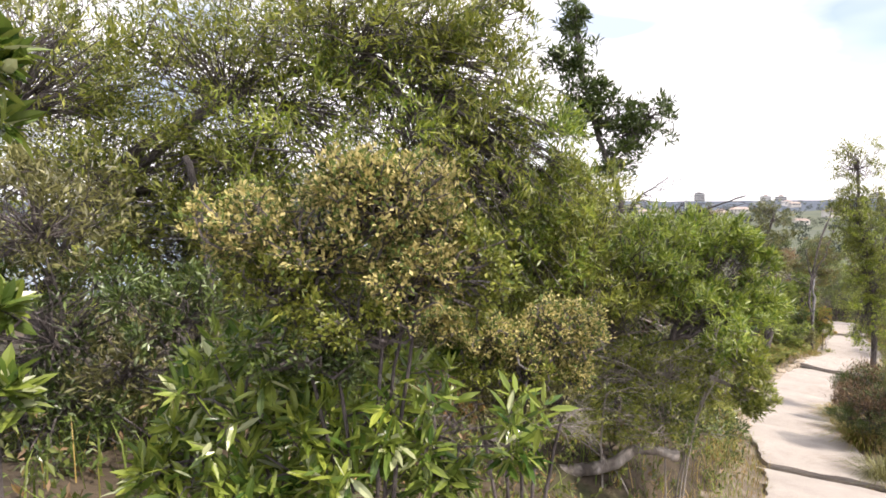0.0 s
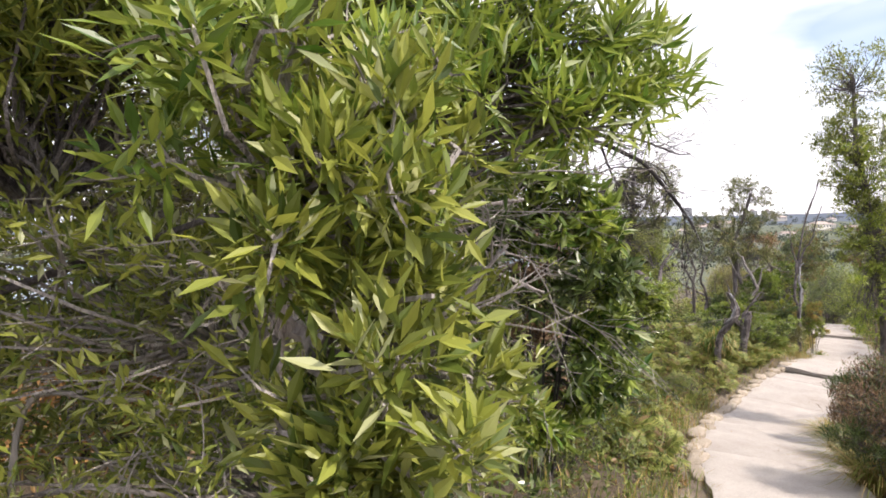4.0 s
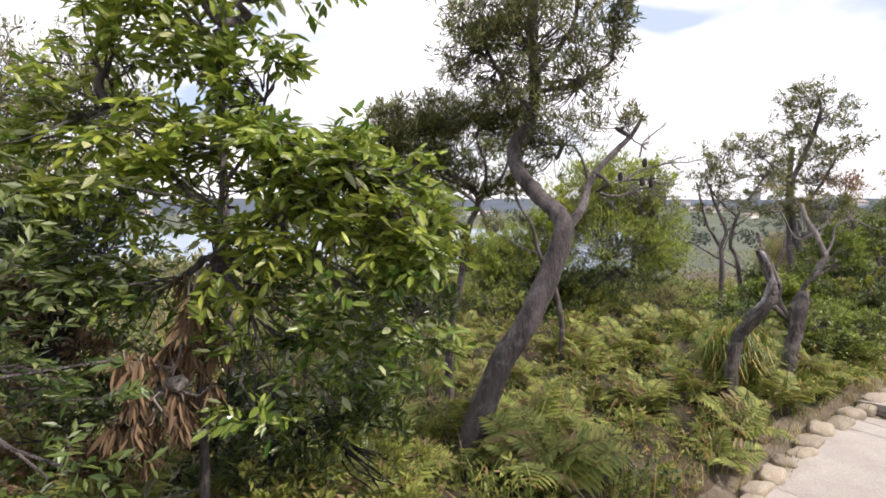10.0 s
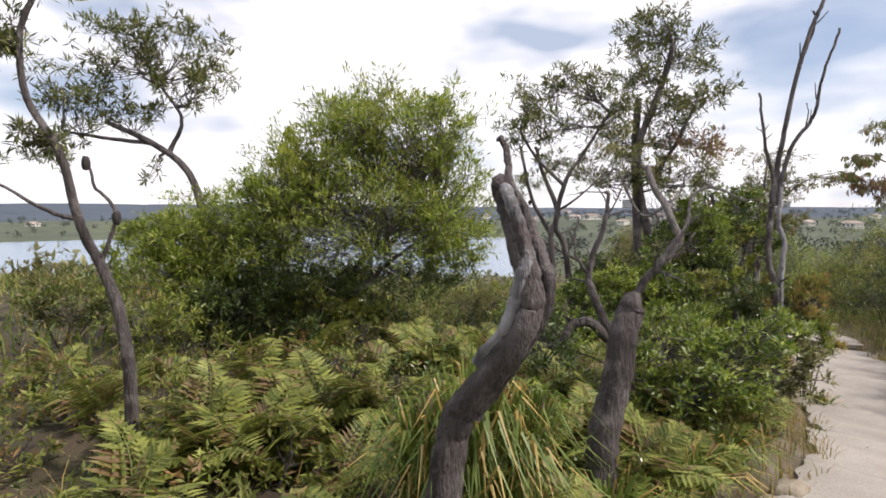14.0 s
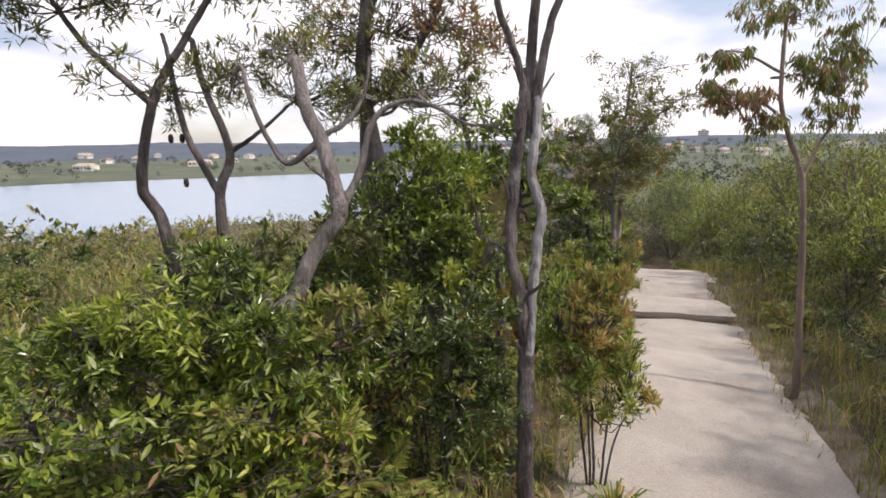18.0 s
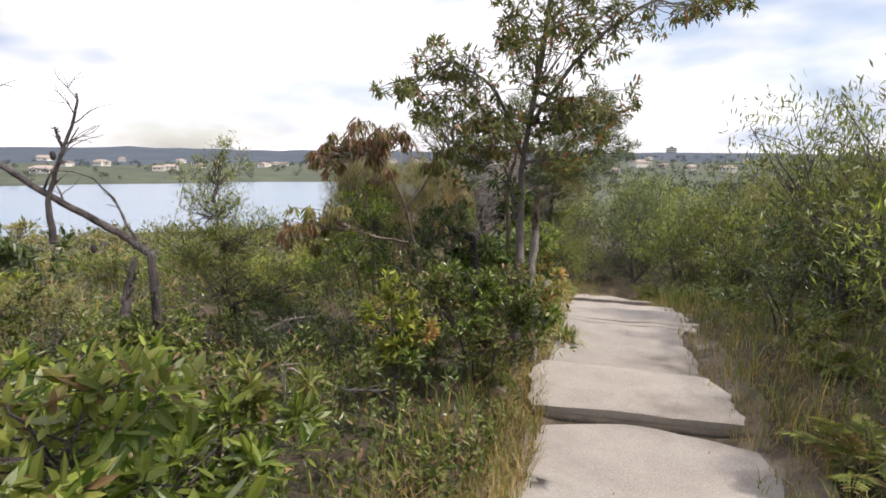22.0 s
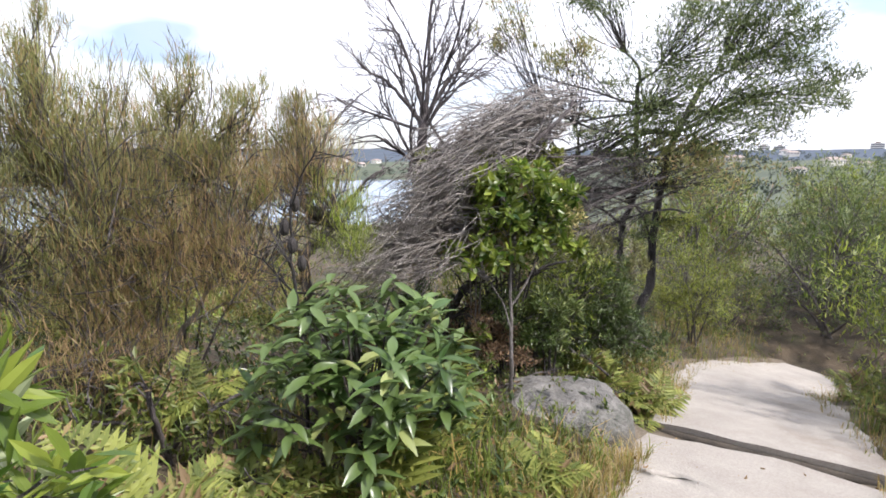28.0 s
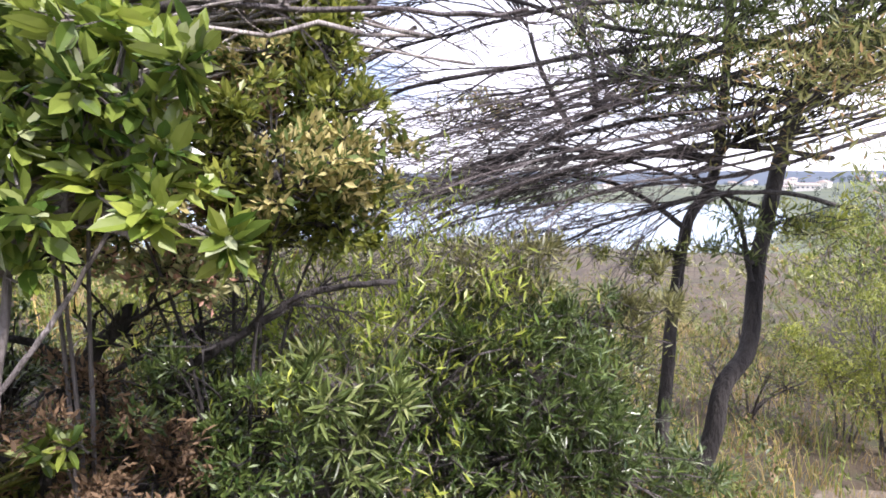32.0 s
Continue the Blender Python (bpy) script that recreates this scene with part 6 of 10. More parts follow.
plant("small_banksia", "smaller grey banksia with a broad twiggy crown", "tree",
      [(((2.28, 9.70, -2.80), (2.28, 9.70, -2.15), (2.38, 9.75, -1.56), (2.44, 9.78, -1.11), (2.52, 9.80, -0.90), (2.47, 9.81, -0.76), (2.28, 9.80, -0.64)), 0.042, 0.021),
       (((2.52, 9.80, -0.90), (2.59, 9.83, -0.59), (2.47, 9.84, -0.26)), 0.023, 0.010),
       (((2.47, 9.81, -0.78), (2.15, 9.79, -0.65), (1.82, 9.77, -0.60)), 0.020, 0.008),
       (((2.54, 9.81, -0.88), (2.75, 9.84, -0.65), (2.83, 9.86, -0.36)), 0.020, 0.008),
       (((2.44, 9.78, -1.11), (2.15, 9.77, -1.01), (1.86, 9.74, -1.07)), 0.015, 0.007),
       (((2.24, 9.80, -0.64), (2.08, 9.81, -0.39), (1.82, 9.80, -0.20)), 0.015, 0.007)],
      [(1.76, 9.80, -0.13, 0.29, 0.25, 0.20, 1440),
       (2.21, 9.84, -0.10, 0.36, 0.30, 0.20, 1760),
       (2.67, 9.87, -0.07, 0.33, 0.28, 0.20, 1440),
       (1.63, 9.77, -0.36, 0.26, 0.22, 0.16, 1120),
       (2.02, 9.80, -0.42, 0.36, 0.30, 0.20, 1440),
       (1.92, 9.77, -0.75, 0.36, 0.30, 0.16, 800),
       (2.37, 9.81, -0.62, 0.26, 0.22, 0.16, 640),
       (2.73, 9.83, -0.78, 0.20, 0.17, 0.13, 480),
       (1.66, 9.73, -0.94, 0.23, 0.19, 0.10, 256),
       (2.15, 9.77, -0.98, 0.26, 0.22, 0.10, 192),
       (1.50, 9.74, -0.62, 0.23, 0.19, 0.13, 640)],
      BARK, BANKSIA, seed=40, length=0.08, width=0.012, style='whorl', per=10, lush=1.8)
plant("slim_banksia", "slim curved banksia with dark seed cones", "tree",
      [(((3.45, 11.18, -2.87), (3.45, 11.18, -2.34), (3.40, 11.21, -1.99), (3.30, 11.24, -1.73), (3.19, 11.27, -1.50), (3.10, 11.30, -1.16), (2.93, 11.34, -0.87), (2.89, 11.36, -0.55), (2.99, 11.37, -0.29)), 0.035, 0.013),
       (((3.19, 11.27, -1.50), (2.96, 11.29, -1.42), (2.67, 11.33, -1.27)), 0.014, 0.006),
       (((3.30, 11.24, -1.73), (3.38, 11.25, -1.47), (3.26, 11.27, -1.33), (3.22, 11.29, -1.18)), 0.012, 0.006)],
      [(3.02, 11.31, -1.10, 0.14, 0.12, 0.10, 256),
       (2.73, 11.38, -0.55, 0.20, 0.17, 0.17, 512),
       (2.90, 11.39, -0.18, 0.26, 0.22, 0.17, 672),
       (2.61, 11.34, -1.10, 0.23, 0.20, 0.14, 416)],
      BARK, BANKSIA, seed=41, length=0.075, width=0.012, style='whorl', per=9, gnarl=0.07)
plant("spreading_banksia", "spreading banksia with an open grey-green crown", "tree",
      [(((2.84, 14.87, -3.62), (2.84, 14.87, -2.79), (2.50, 14.99, -1.51), (2.29, 15.06, -0.98), (1.89, 15.11, -0.67), (1.36, 15.17, -0.42)), 0.062, 0.028),
       (((2.10, 15.09, -0.77), (2.23, 15.11, -0.37), (1.96, 15.15, 0.03)), 0.03, 0.013),
       (((1.89, 15.11, -0.67), (1.22, 15.17, -0.58), (0.82, 15.20, -0.51)), 0.027, 0.013)],
      [(2.16, 15.17, 0.46, 0.58, 0.48, 0.34, 992),
       (2.50, 15.12, 0.16, 0.34, 0.29, 0.30, 480),
       (1.49, 15.22, 0.43, 0.61, 0.51, 0.37, 992),
       (0.88, 15.25, 0.09, 0.46, 0.40, 0.34, 672),
       (1.09, 15.20, -0.24, 0.51, 0.43, 0.30, 800),
       (0.82, 15.20, -0.64, 0.40, 0.34, 0.30, 640),
       (2.32, 15.12, -0.03, 0.37, 0.32, 0.27, 608),
       (1.70, 15.22, 0.64, 0.40, 0.34, 0.19, 640),
       (1.89, 15.09, -0.98, 0.18, 0.14, 0.21, 96),
       (1.70, 15.15, -0.31, 0.46, 0.40, 0.27, 480)],
      BARK, BANKSIA, seed=42, length=0.11, width=0.02, style='whorl', per=9)
plant("round_wattle", "rounded bright green wattle bush", "shrub",
      [(((3.11, 14.32, -2.92), (3.05, 14.36, -2.62), (3.54, 14.37, -1.94)), 0.043, 0.025),
       (((3.11, 14.34, -2.87), (3.92, 14.31, -2.43), (4.72, 14.29, -1.74)), 0.037, 0.019),
       (((3.17, 14.34, -2.81), (2.80, 14.40, -2.37), (2.49, 14.46, -2.00)), 0.031, 0.019),
       (((3.92, 14.27, -2.99), (4.29, 14.28, -2.37), (5.15, 14.27, -1.62)), 0.031, 0.016)],
      [(4.85, 14.37, -0.57, 0.84, 0.71, 0.53, 6800),
       (3.98, 14.41, -1.01, 0.84, 0.71, 0.62, 6800),
       (5.28, 14.28, -1.25, 0.56, 0.47, 0.62, 5600),
       (4.47, 14.33, -1.56, 1.18, 1.00, 0.65, 8800),
       (3.36, 14.41, -1.69, 0.93, 0.79, 0.56, 6000),
       (5.34, 14.33, -0.50, 0.31, 0.26, 0.37, 1800),
       (4.29, 14.42, -0.51, 0.56, 0.47, 0.37, 2400),
       (4.91, 14.37, -0.51, 0.68, 0.58, 0.43, 1800, YELLOWGREEN),
       (4.04, 14.41, -0.94, 0.68, 0.58, 0.50, 1800, YELLOWGREEN),
       (4.66, 14.32, -1.37, 0.93, 0.79, 0.43, 1800, YELLOWGREEN),
       (2.93, 14.45, -1.63, 0.68, 0.58, 0.37, 1200, YELLOWGREEN),
       (2.49, 14.46, -1.88, 0.68, 0.58, 0.43, 4400),
       (2.44, 14.17, -1.78, 0.53, 0.45, 0.29, 2600),
       (3.02, 14.14, -1.61, 0.53, 0.45, 0.35, 3000),
       (3.44, 14.13, -1.26, 0.35, 0.30, 0.35, 2200),
       (2.61, 14.13, -2.20, 0.65, 0.55, 0.35, 3200),
       # lowest clumps use DEEP: shade under the crown set by colour
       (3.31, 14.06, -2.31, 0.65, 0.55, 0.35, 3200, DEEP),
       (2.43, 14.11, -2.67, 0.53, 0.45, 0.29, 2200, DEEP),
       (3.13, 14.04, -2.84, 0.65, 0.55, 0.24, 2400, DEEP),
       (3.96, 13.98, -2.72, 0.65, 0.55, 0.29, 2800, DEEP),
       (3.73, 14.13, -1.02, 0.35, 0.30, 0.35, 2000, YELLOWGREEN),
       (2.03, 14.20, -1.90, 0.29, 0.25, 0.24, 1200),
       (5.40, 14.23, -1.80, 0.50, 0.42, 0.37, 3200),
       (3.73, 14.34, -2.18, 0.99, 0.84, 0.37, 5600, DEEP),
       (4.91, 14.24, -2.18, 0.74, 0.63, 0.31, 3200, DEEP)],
      BARK, FRESH, seed=43, length=0.075, width=0.015, up=0.5)
plant("far_banksia", "open-crowned banksia near the lake slope", "tree",
      [(((6.87, 14.55, -3.35), (6.87, 14.55, -2.70), (6.79, 14.61, -1.89), (6.69, 14.64, -1.63), (6.79, 14.67, -1.16), (6.93, 14.68, -0.89)), 0.047, 0.024),
       (((6.79, 14.67, -1.16), (6.46, 14.72, -0.82), (6.26, 14.76, -0.49)), 0.024, 0.013),
       (((6.93, 14.68, -0.89), (7.20, 14.69, -0.48), (7.33, 14.69, -0.28)), 0.024, 0.013)],
      [(6.46, 14.78, -0.08, 0.40, 0.34, 0.24, 960),
       (7.00, 14.74, 0.05, 0.44, 0.37, 0.24, 1120),
       (6.79, 14.73, -0.38, 0.50, 0.43, 0.27, 960),
       (7.30, 14.68, -0.38, 0.40, 0.34, 0.30, 960),
       (6.32, 14.75, -0.55, 0.34, 0.29, 0.24, 640),
       (6.86, 14.68, -0.95, 0.54, 0.46, 0.27, 320)],
      BARK, BANKSIA, seed=44, length=0.09, width=0.016, style='whorl', per=9)
plant("tall_banksia", "tall banksia with rusty old leaves", "tree",
      [(((8.65, 15.39, -3.36), (8.65, 15.39, -2.89), (8.26, 15.51, -1.81), (8.11, 15.57, -1.11), (8.11, 15.62, -0.49), (8.42, 15.65, 0.29), (8.58, 15.68, 0.84)), 0.078, 0.035),
       (((8.27, 15.56, -1.03), (8.65, 15.57, -0.48), (8.89, 15.59, -0.02)), 0.035, 0.019)],
      [(8.34, 15.71, 1.07, 0.54, 0.46, 0.31, 1280),
       (8.73, 15.66, 0.72, 0.51, 0.43, 0.35, 1280),
       (8.03, 15.70, 0.52, 0.39, 0.33, 0.39, 1120),
       (8.93, 15.59, 0.06, 0.47, 0.40, 0.31, 960),
       (8.27, 15.64, -0.02, 0.54, 0.46, 0.35, 1280),
       (7.96, 15.63, -0.49, 0.47, 0.40, 0.31, 800, NEEDLE),
       (8.81, 15.55, -0.56, 0.62, 0.53, 0.31, 960, RED),
       (8.50, 15.55, -0.95, 0.62, 0.53, 0.27, 640, NEEDLE)],
      BARK, BANKSIA, seed=45, length=0.1, width=0.02, style='whorl', per=9)
dead_wood("snag", "silver weathered broken dead trunk with split strands and jagged top",
      [(((4.94, 10.18, -2.95), (4.98, 10.20, -2.39), (5.02, 10.19, -2.15), (5.09, 10.15, -2.03), (5.19, 10.06, -1.86), (5.24, 10.03, -1.72), (5.22, 10.04, -1.58), (5.19, 10.11, -1.43), (5.16, 10.16, -1.34)), 0.068, 0.03),
       (((5.08, 10.21, -2.16), (5.17, 10.17, -2.00), (5.24, 10.09, -1.84), (5.27, 10.05, -1.72), (5.25, 10.07, -1.58), (5.22, 10.14, -1.45), (5.18, 10.20, -1.34), (5.18, 10.27, -1.23), (5.17, 10.27, -1.19)), 0.04, 0.009),
       (((5.09, 10.15, -1.96), (5.17, 10.08, -1.83), (5.20, 10.06, -1.73), (5.22, 10.06, -1.63), (5.20, 10.09, -1.53), (5.18, 10.13, -1.43), (5.16, 10.19, -1.40)), 0.03, 0.018, SILVER_WOOD)],
      BARK, seed=46, levels=0, category='dead tree', gnarl=0.16)
dead_wood("broken_stump", "dark broken stump beside forked dead limbs",
      [(((5.79, 10.77, -2.86), (5.79, 10.77, -2.58), (5.85, 10.79, -2.31), (5.91, 10.80, -2.02), (5.95, 10.81, -1.88)), 0.083, 0.062),
       (((5.93, 10.80, -1.98), (5.89, 10.81, -1.91), (5.91, 10.81, -1.87)), 0.027, 0.009)],
      BARK, seed=47, levels=0, category='stump', gnarl=0.1)
dead_wood("forked_tree", "forked dead tree with twisted bare limbs",
      [(((6.31, 11.77, -2.84), (6.31, 11.77, -2.75), (6.30, 11.80, -2.45), (6.27, 11.81, -2.30)), 0.068, 0.053),
       (((6.27, 11.81, -2.30), (6.42, 11.82, -1.99), (6.55, 11.82, -1.80), (6.68, 11.83, -1.60)), 0.042, 0.015),
       (((6.26, 11.81, -2.30), (6.12, 11.84, -1.99), (6.09, 11.86, -1.81), (6.17, 11.87, -1.54), (6.20, 11.89, -1.31)), 0.034, 0.011),
       (((6.25, 11.81, -2.32), (6.08, 11.83, -2.18), (5.95, 11.84, -2.22), (5.83, 11.84, -2.36)), 0.038, 0.027),
       (((6.55, 11.82, -1.80), (6.72, 11.82, -1.69), (6.80, 11.82, -1.58)), 0.015, 0.008),
       (((6.10, 11.85, -1.88), (6.00, 11.87, -1.73), (5.97, 11.89, -1.54)), 0.013, 0.006)],
      BARK, seed=48, levels=2, subs=3, share=0.4, spread=0.7)
plant("green_undershrub", "bright green low shrub around the dead trees", "shrub",
      [(((6.76, 11.75, -2.87), (6.69, 11.76, -2.54), (6.57, 11.80, -2.32)), 0.009, 0.004),
       (((6.64, 11.77, -2.87), (6.35, 11.84, -2.54), (5.80, 11.97, -2.33)), 0.009, 0.004),
       (((6.78, 11.74, -2.87), (6.76, 11.74, -2.72), (6.72, 11.73, -2.62)), 0.009, 0.004)],
      [(6.57, 11.80, -2.32, 0.46, 0.39, 0.21, 2240),
       (7.02, 11.68, -2.43, 0.43, 0.36, 0.24, 2240),
       (5.80, 11.97, -2.33, 0.34, 0.29, 0.21, 1440, DEEP),
       (7.26, 11.65, -2.25, 0.27, 0.23, 0.18, 1120),
       (6.72, 11.73, -2.62, 0.49, 0.41, 0.21, 1920),
       (7.40, 11.59, -2.49, 0.21, 0.18, 0.18, 960, OLIVE)],
      BARK, LIME, seed=49, length=0.05, width=0.017)
plant("low_green_shrub", "low bright green shrub with small pointed leaves", "shrub",
      [(((6.66, 13.38, -3.07), (6.48, 13.43, -2.70), (6.13, 13.52, -2.46)), 0.005, 0.004),
       (((6.68, 13.37, -3.07), (6.53, 13.39, -2.90), (6.25, 13.43, -2.79)), 0.005, 0.004),
       (((6.87, 13.34, -3.07), (7.10, 13.30, -2.73), (7.53, 13.23, -2.51)), 0.005, 0.004),
       (((6.88, 13.32, -3.07), (7.13, 13.26, -2.93), (7.59, 13.15, -2.83)), 0.005, 0.004)],
      [(6.13, 13.52, -2.46, 0.49, 0.42, 0.16, 900),
       (6.80, 13.38, -2.47, 0.49, 0.42, 0.16, 840),
       (6.25, 13.43, -2.79, 0.60, 0.51, 0.22, 1050),
       (7.05, 13.26, -2.80, 0.55, 0.47, 0.19, 900),
       (7.53, 13.23, -2.51, 0.36, 0.30, 0.16, 540, FERN),
       (6.68, 13.45, -2.26, 0.41, 0.35, 0.10, 450, GLOSSY),
       (7.59, 13.15, -2.83, 0.38, 0.33, 0.19, 600, FERN),
       (6.00, 13.43, -3.00, 0.49, 0.42, 0.16, 600)],
      BARK, LIME, seed=50, length=0.06, width=0.02, wide_leaf=True, per=9)
dead_wood("dead_tall_tree", "tall dead tree of two twisted strands, one silver and one dark",
      [(((8.74, 13.54, -3.46), (8.74, 13.54, -2.78), (8.77, 13.60, -2.44), (8.77, 13.65, -2.16)), 0.044, 0.038),
       (((8.76, 13.60, -2.47), (8.74, 13.65, -2.20), (8.70, 13.71, -1.95), (8.73, 13.76, -1.64), (8.77, 13.80, -1.37), (8.83, 13.86, -1.04)), 0.032, 0.029),
       (((8.76, 13.59, -2.49), (8.79, 13.64, -2.20), (8.83, 13.68, -1.95), (8.85, 13.71, -1.78), (8.81, 13.76, -1.58), (8.86, 13.80, -1.29), (8.86, 13.86, -1.00)), 0.029, 0.025, SILVER_WOOD),
       (((8.84, 13.84, -1.38), (8.86, 13.86, -0.99), (8.85, 13.74, -0.53), (8.97, 13.69, 0.26), (9.17, 13.71, 0.72), (9.26, 13.73, 1.07)), 0.030, 0.016),
       (((8.84, 13.84, -1.32), (8.76, 13.81, -1.00), (8.61, 13.75, -0.65), (8.56, 13.79, -0.21)), 0.025, 0.011),
       (((8.86, 13.84, -1.23), (8.93, 13.77, -0.77), (9.13, 13.72, -0.44), (9.14, 13.65, -0.03), (9.31, 13.67, 0.43)), 0.025, 0.011),
       (((8.91, 13.68, 0.03), (9.03, 13.69, 0.38), (9.05, 13.71, 0.61)), 0.016, 0.008)],
      BARK, seed=51, levels=1, subs=2, share=0.2, spread=0.5, gnarl=0.09)

# ---- green and rusty shrubs by the second straight ----
plant("dense_green_bush", "dense dark green bush", "shrub",
      [(((8.36, 14.58, -3.41), (8.38, 14.59, -2.32), (8.42, 14.62, -1.60)), 0.009, 0.004),
       (((8.39, 14.57, -3.41), (8.46, 14.56, -2.46), (8.60, 14.53, -1.82)), 0.009, 0.004),
       (((8.29, 14.58, -3.41), (8.18, 14.59, -2.68), (7.96, 14.60, -2.19)), 0.009, 0.004),
       (((8.35, 14.59, -3.41), (8.36, 14.62, -2.20), (8.37, 14.67, -1.40)), 0.009, 0.004)],
      [(8.42, 14.62, -1.60, 0.35, 0.30, 0.27, 2560),
       (8.15, 14.62, -1.88, 0.35, 0.30, 0.27, 2400, GLOSSY),
       (8.60, 14.53, -1.82, 0.29, 0.25, 0.30, 2400),
       (8.34, 14.53, -2.13, 0.46, 0.39, 0.29, 2720, GLOSSY),
       (7.96, 14.60, -2.19, 0.32, 0.27, 0.26, 1920),
       (8.61, 14.45, -2.25, 0.29, 0.25, 0.26, 1920, DEEP),
       (8.37, 14.67, -1.40, 0.20, 0.17, 0.13, 800)],
      BARK, LIME, seed=52, length=0.055, width=0.018, per=11)
plant("mixed_undershrub", "low dark shrub with yellow-green and rusty shoots", "shrub",
      [(((8.31, 13.76, -3.27), (8.35, 13.75, -2.72), (8.42, 13.74, -2.36)), 0.009, 0.004),
       (((8.22, 13.77, -3.27), (8.09, 13.79, -2.85), (7.84, 13.83, -2.56)), 0.009, 0.004),
       (((8.32, 13.75, -3.27), (8.40, 13.72, -2.85), (8.54, 13.68, -2.57)), 0.009, 0.004),
       (((8.34, 13.75, -3.27), (8.44, 13.74, -2.69), (8.63, 13.71, -2.29)), 0.009, 0.004),
       (((8.26, 13.77, -3.27), (8.22, 13.79, -2.68), (8.13, 13.82, -2.29)), 0.009, 0.004),
       (((8.33, 13.76, -3.27), (8.41, 13.77, -2.53), (8.57, 13.77, -2.04)), 0.009, 0.004),
       (((8.24, 13.77, -3.27), (8.16, 13.77, -2.89), (8.01, 13.78, -2.63)), 0.009, 0.004)],
      [(8.42, 13.74, -2.36, 0.37, 0.31, 0.19, 1350),
       (8.10, 13.80, -2.42, 0.28, 0.24, 0.19, 1050, GLOSSY),
       (7.84, 13.83, -2.56, 0.24, 0.20, 0.17, 630, RUST),
       (8.15, 13.73, -2.71, 0.28, 0.24, 0.17, 1050, FERN),
       (8.54, 13.68, -2.57, 0.19, 0.16, 0.19, 750),
       (8.44, 13.66, -2.76, 0.28, 0.24, 0.17, 1050),
       (8.63, 13.71, -2.29, 0.15, 0.13, 0.19, 480, RUST),
       (7.77, 13.80, -2.80, 0.22, 0.18, 0.15, 630, FERN),
       (8.13, 13.82, -2.29, 0.05, 0.04, 0.11, 180, YELLOWGREEN),
       (8.43, 13.78, -2.16, 0.06, 0.05, 0.11, 180, YELLOWGREEN),
       (8.57, 13.77, -2.04, 0.05, 0.04, 0.13, 180, YELLOWGREEN),
       (8.45, 13.73, -2.38, 0.04, 0.04, 0.10, 135, RUST),
       (8.01, 13.78, -2.63, 0.17, 0.15, 0.15, 450, RUST),
       (8.54, 13.85, -1.66, 0.04, 0.04, 0.11, 135, YELLOWGREEN)],
      BARK, DEEP, seed=53, length=0.05, width=0.016, wide_leaf=True, per=10)
plant("rusty_shrub", "slender shrub with orange and rusty hanging leaves", "shrub",
      [(((9.29, 13.82, -3.58), (9.26, 13.84, -2.91), (9.22, 13.86, -2.46)), 0.009, 0.004),
       (((9.32, 13.81, -3.58), (9.35, 13.79, -3.11), (9.42, 13.75, -2.81)), 0.009, 0.004),
       (((9.27, 13.82, -3.58), (9.23, 13.82, -3.05), (9.14, 13.83, -2.71)), 0.009, 0.004),
       (((9.33, 13.80, -3.58), (9.40, 13.77, -3.16), (9.51, 13.72, -2.88)), 0.009, 0.004),
       (((9.26, 13.83, -3.58), (9.19, 13.86, -2.86), (9.05, 13.91, -2.39)), 0.009, 0.004)],
      [(9.22, 13.86, -2.46, 0.19, 0.16, 0.27, 2279),
       (9.37, 13.83, -2.46, 0.12, 0.11, 0.30, 1100),
       (9.42, 13.75, -2.81, 0.12, 0.11, 0.20, 854, FRESH),
       (9.33, 13.88, -2.25, 0.15, 0.13, 0.17, 911, FERN),
       (9.14, 13.83, -2.71, 0.20, 0.17, 0.20, 1196, LIME),
       (9.38, 13.79, -2.68, 0.15, 0.13, 0.17, 740, WATTLE),
       (9.51, 13.72, -2.88, 0.10, 0.08, 0.10, 313),
       (9.27, 13.76, -2.93, 0.22, 0.19, 0.17, 911, WATTLE),
       (9.05, 13.91, -2.39, 0.15, 0.13, 0.26, 911, LIME)],
      BARK, RUST, seed=54, length=0.055, width=0.012, style='tuft', up=0.9, per=9, wide_leaf=True, lush=0.6)
plant("curved_banksia", "twisting grey banksia trunk with open crown", "tree",
      [(((7.65, 13.51, -2.82), (7.56, 13.58, -2.67), (7.48, 13.65, -2.55), (7.41, 13.74, -2.42), (7.43, 13.81, -2.31), (7.58, 13.90, -2.20), (7.66, 13.91, -2.03), (7.75, 13.92, -1.89), (7.84, 13.93, -1.76), (7.82, 14.01, -1.62), (7.76, 14.12, -1.38), (7.69, 14.22, -1.21), (7.65, 14.34, -0.93)), 0.06, 0.034),
       (((7.84, 13.95, -1.75), (7.95, 14.00, -1.53), (8.03, 14.08, -1.29), (8.17, 14.07, -1.19), (8.34, 14.03, -1.21), (8.51, 13.98, -1.30), (8.72, 13.93, -1.32)), 0.024, 0.008),
       (((7.76, 14.12, -1.38), (7.59, 14.19, -1.50), (7.49, 14.28, -1.43), (7.39, 14.34, -1.20), (7.33, 14.45, -0.96)), 0.022, 0.012),
       (((7.77, 14.13, -1.36), (7.89, 14.16, -1.30), (8.00, 14.22, -1.16), (8.05, 14.25, -0.93)), 0.018, 0.008)],
      [(8.03, 14.53, -1.13, 0.18, 0.16, 0.12, 416),
       (7.60, 14.68, -0.82, 0.26, 0.22, 0.18, 672),
       (8.39, 14.46, -1.08, 0.18, 0.16, 0.13, 416),
       (7.21, 14.72, -1.05, 0.18, 0.16, 0.13, 384)],
      PALE_BARK, BANKSIA, seed=55, length=0.07, width=0.011, style='whorl', per=9, gnarl=0.07)
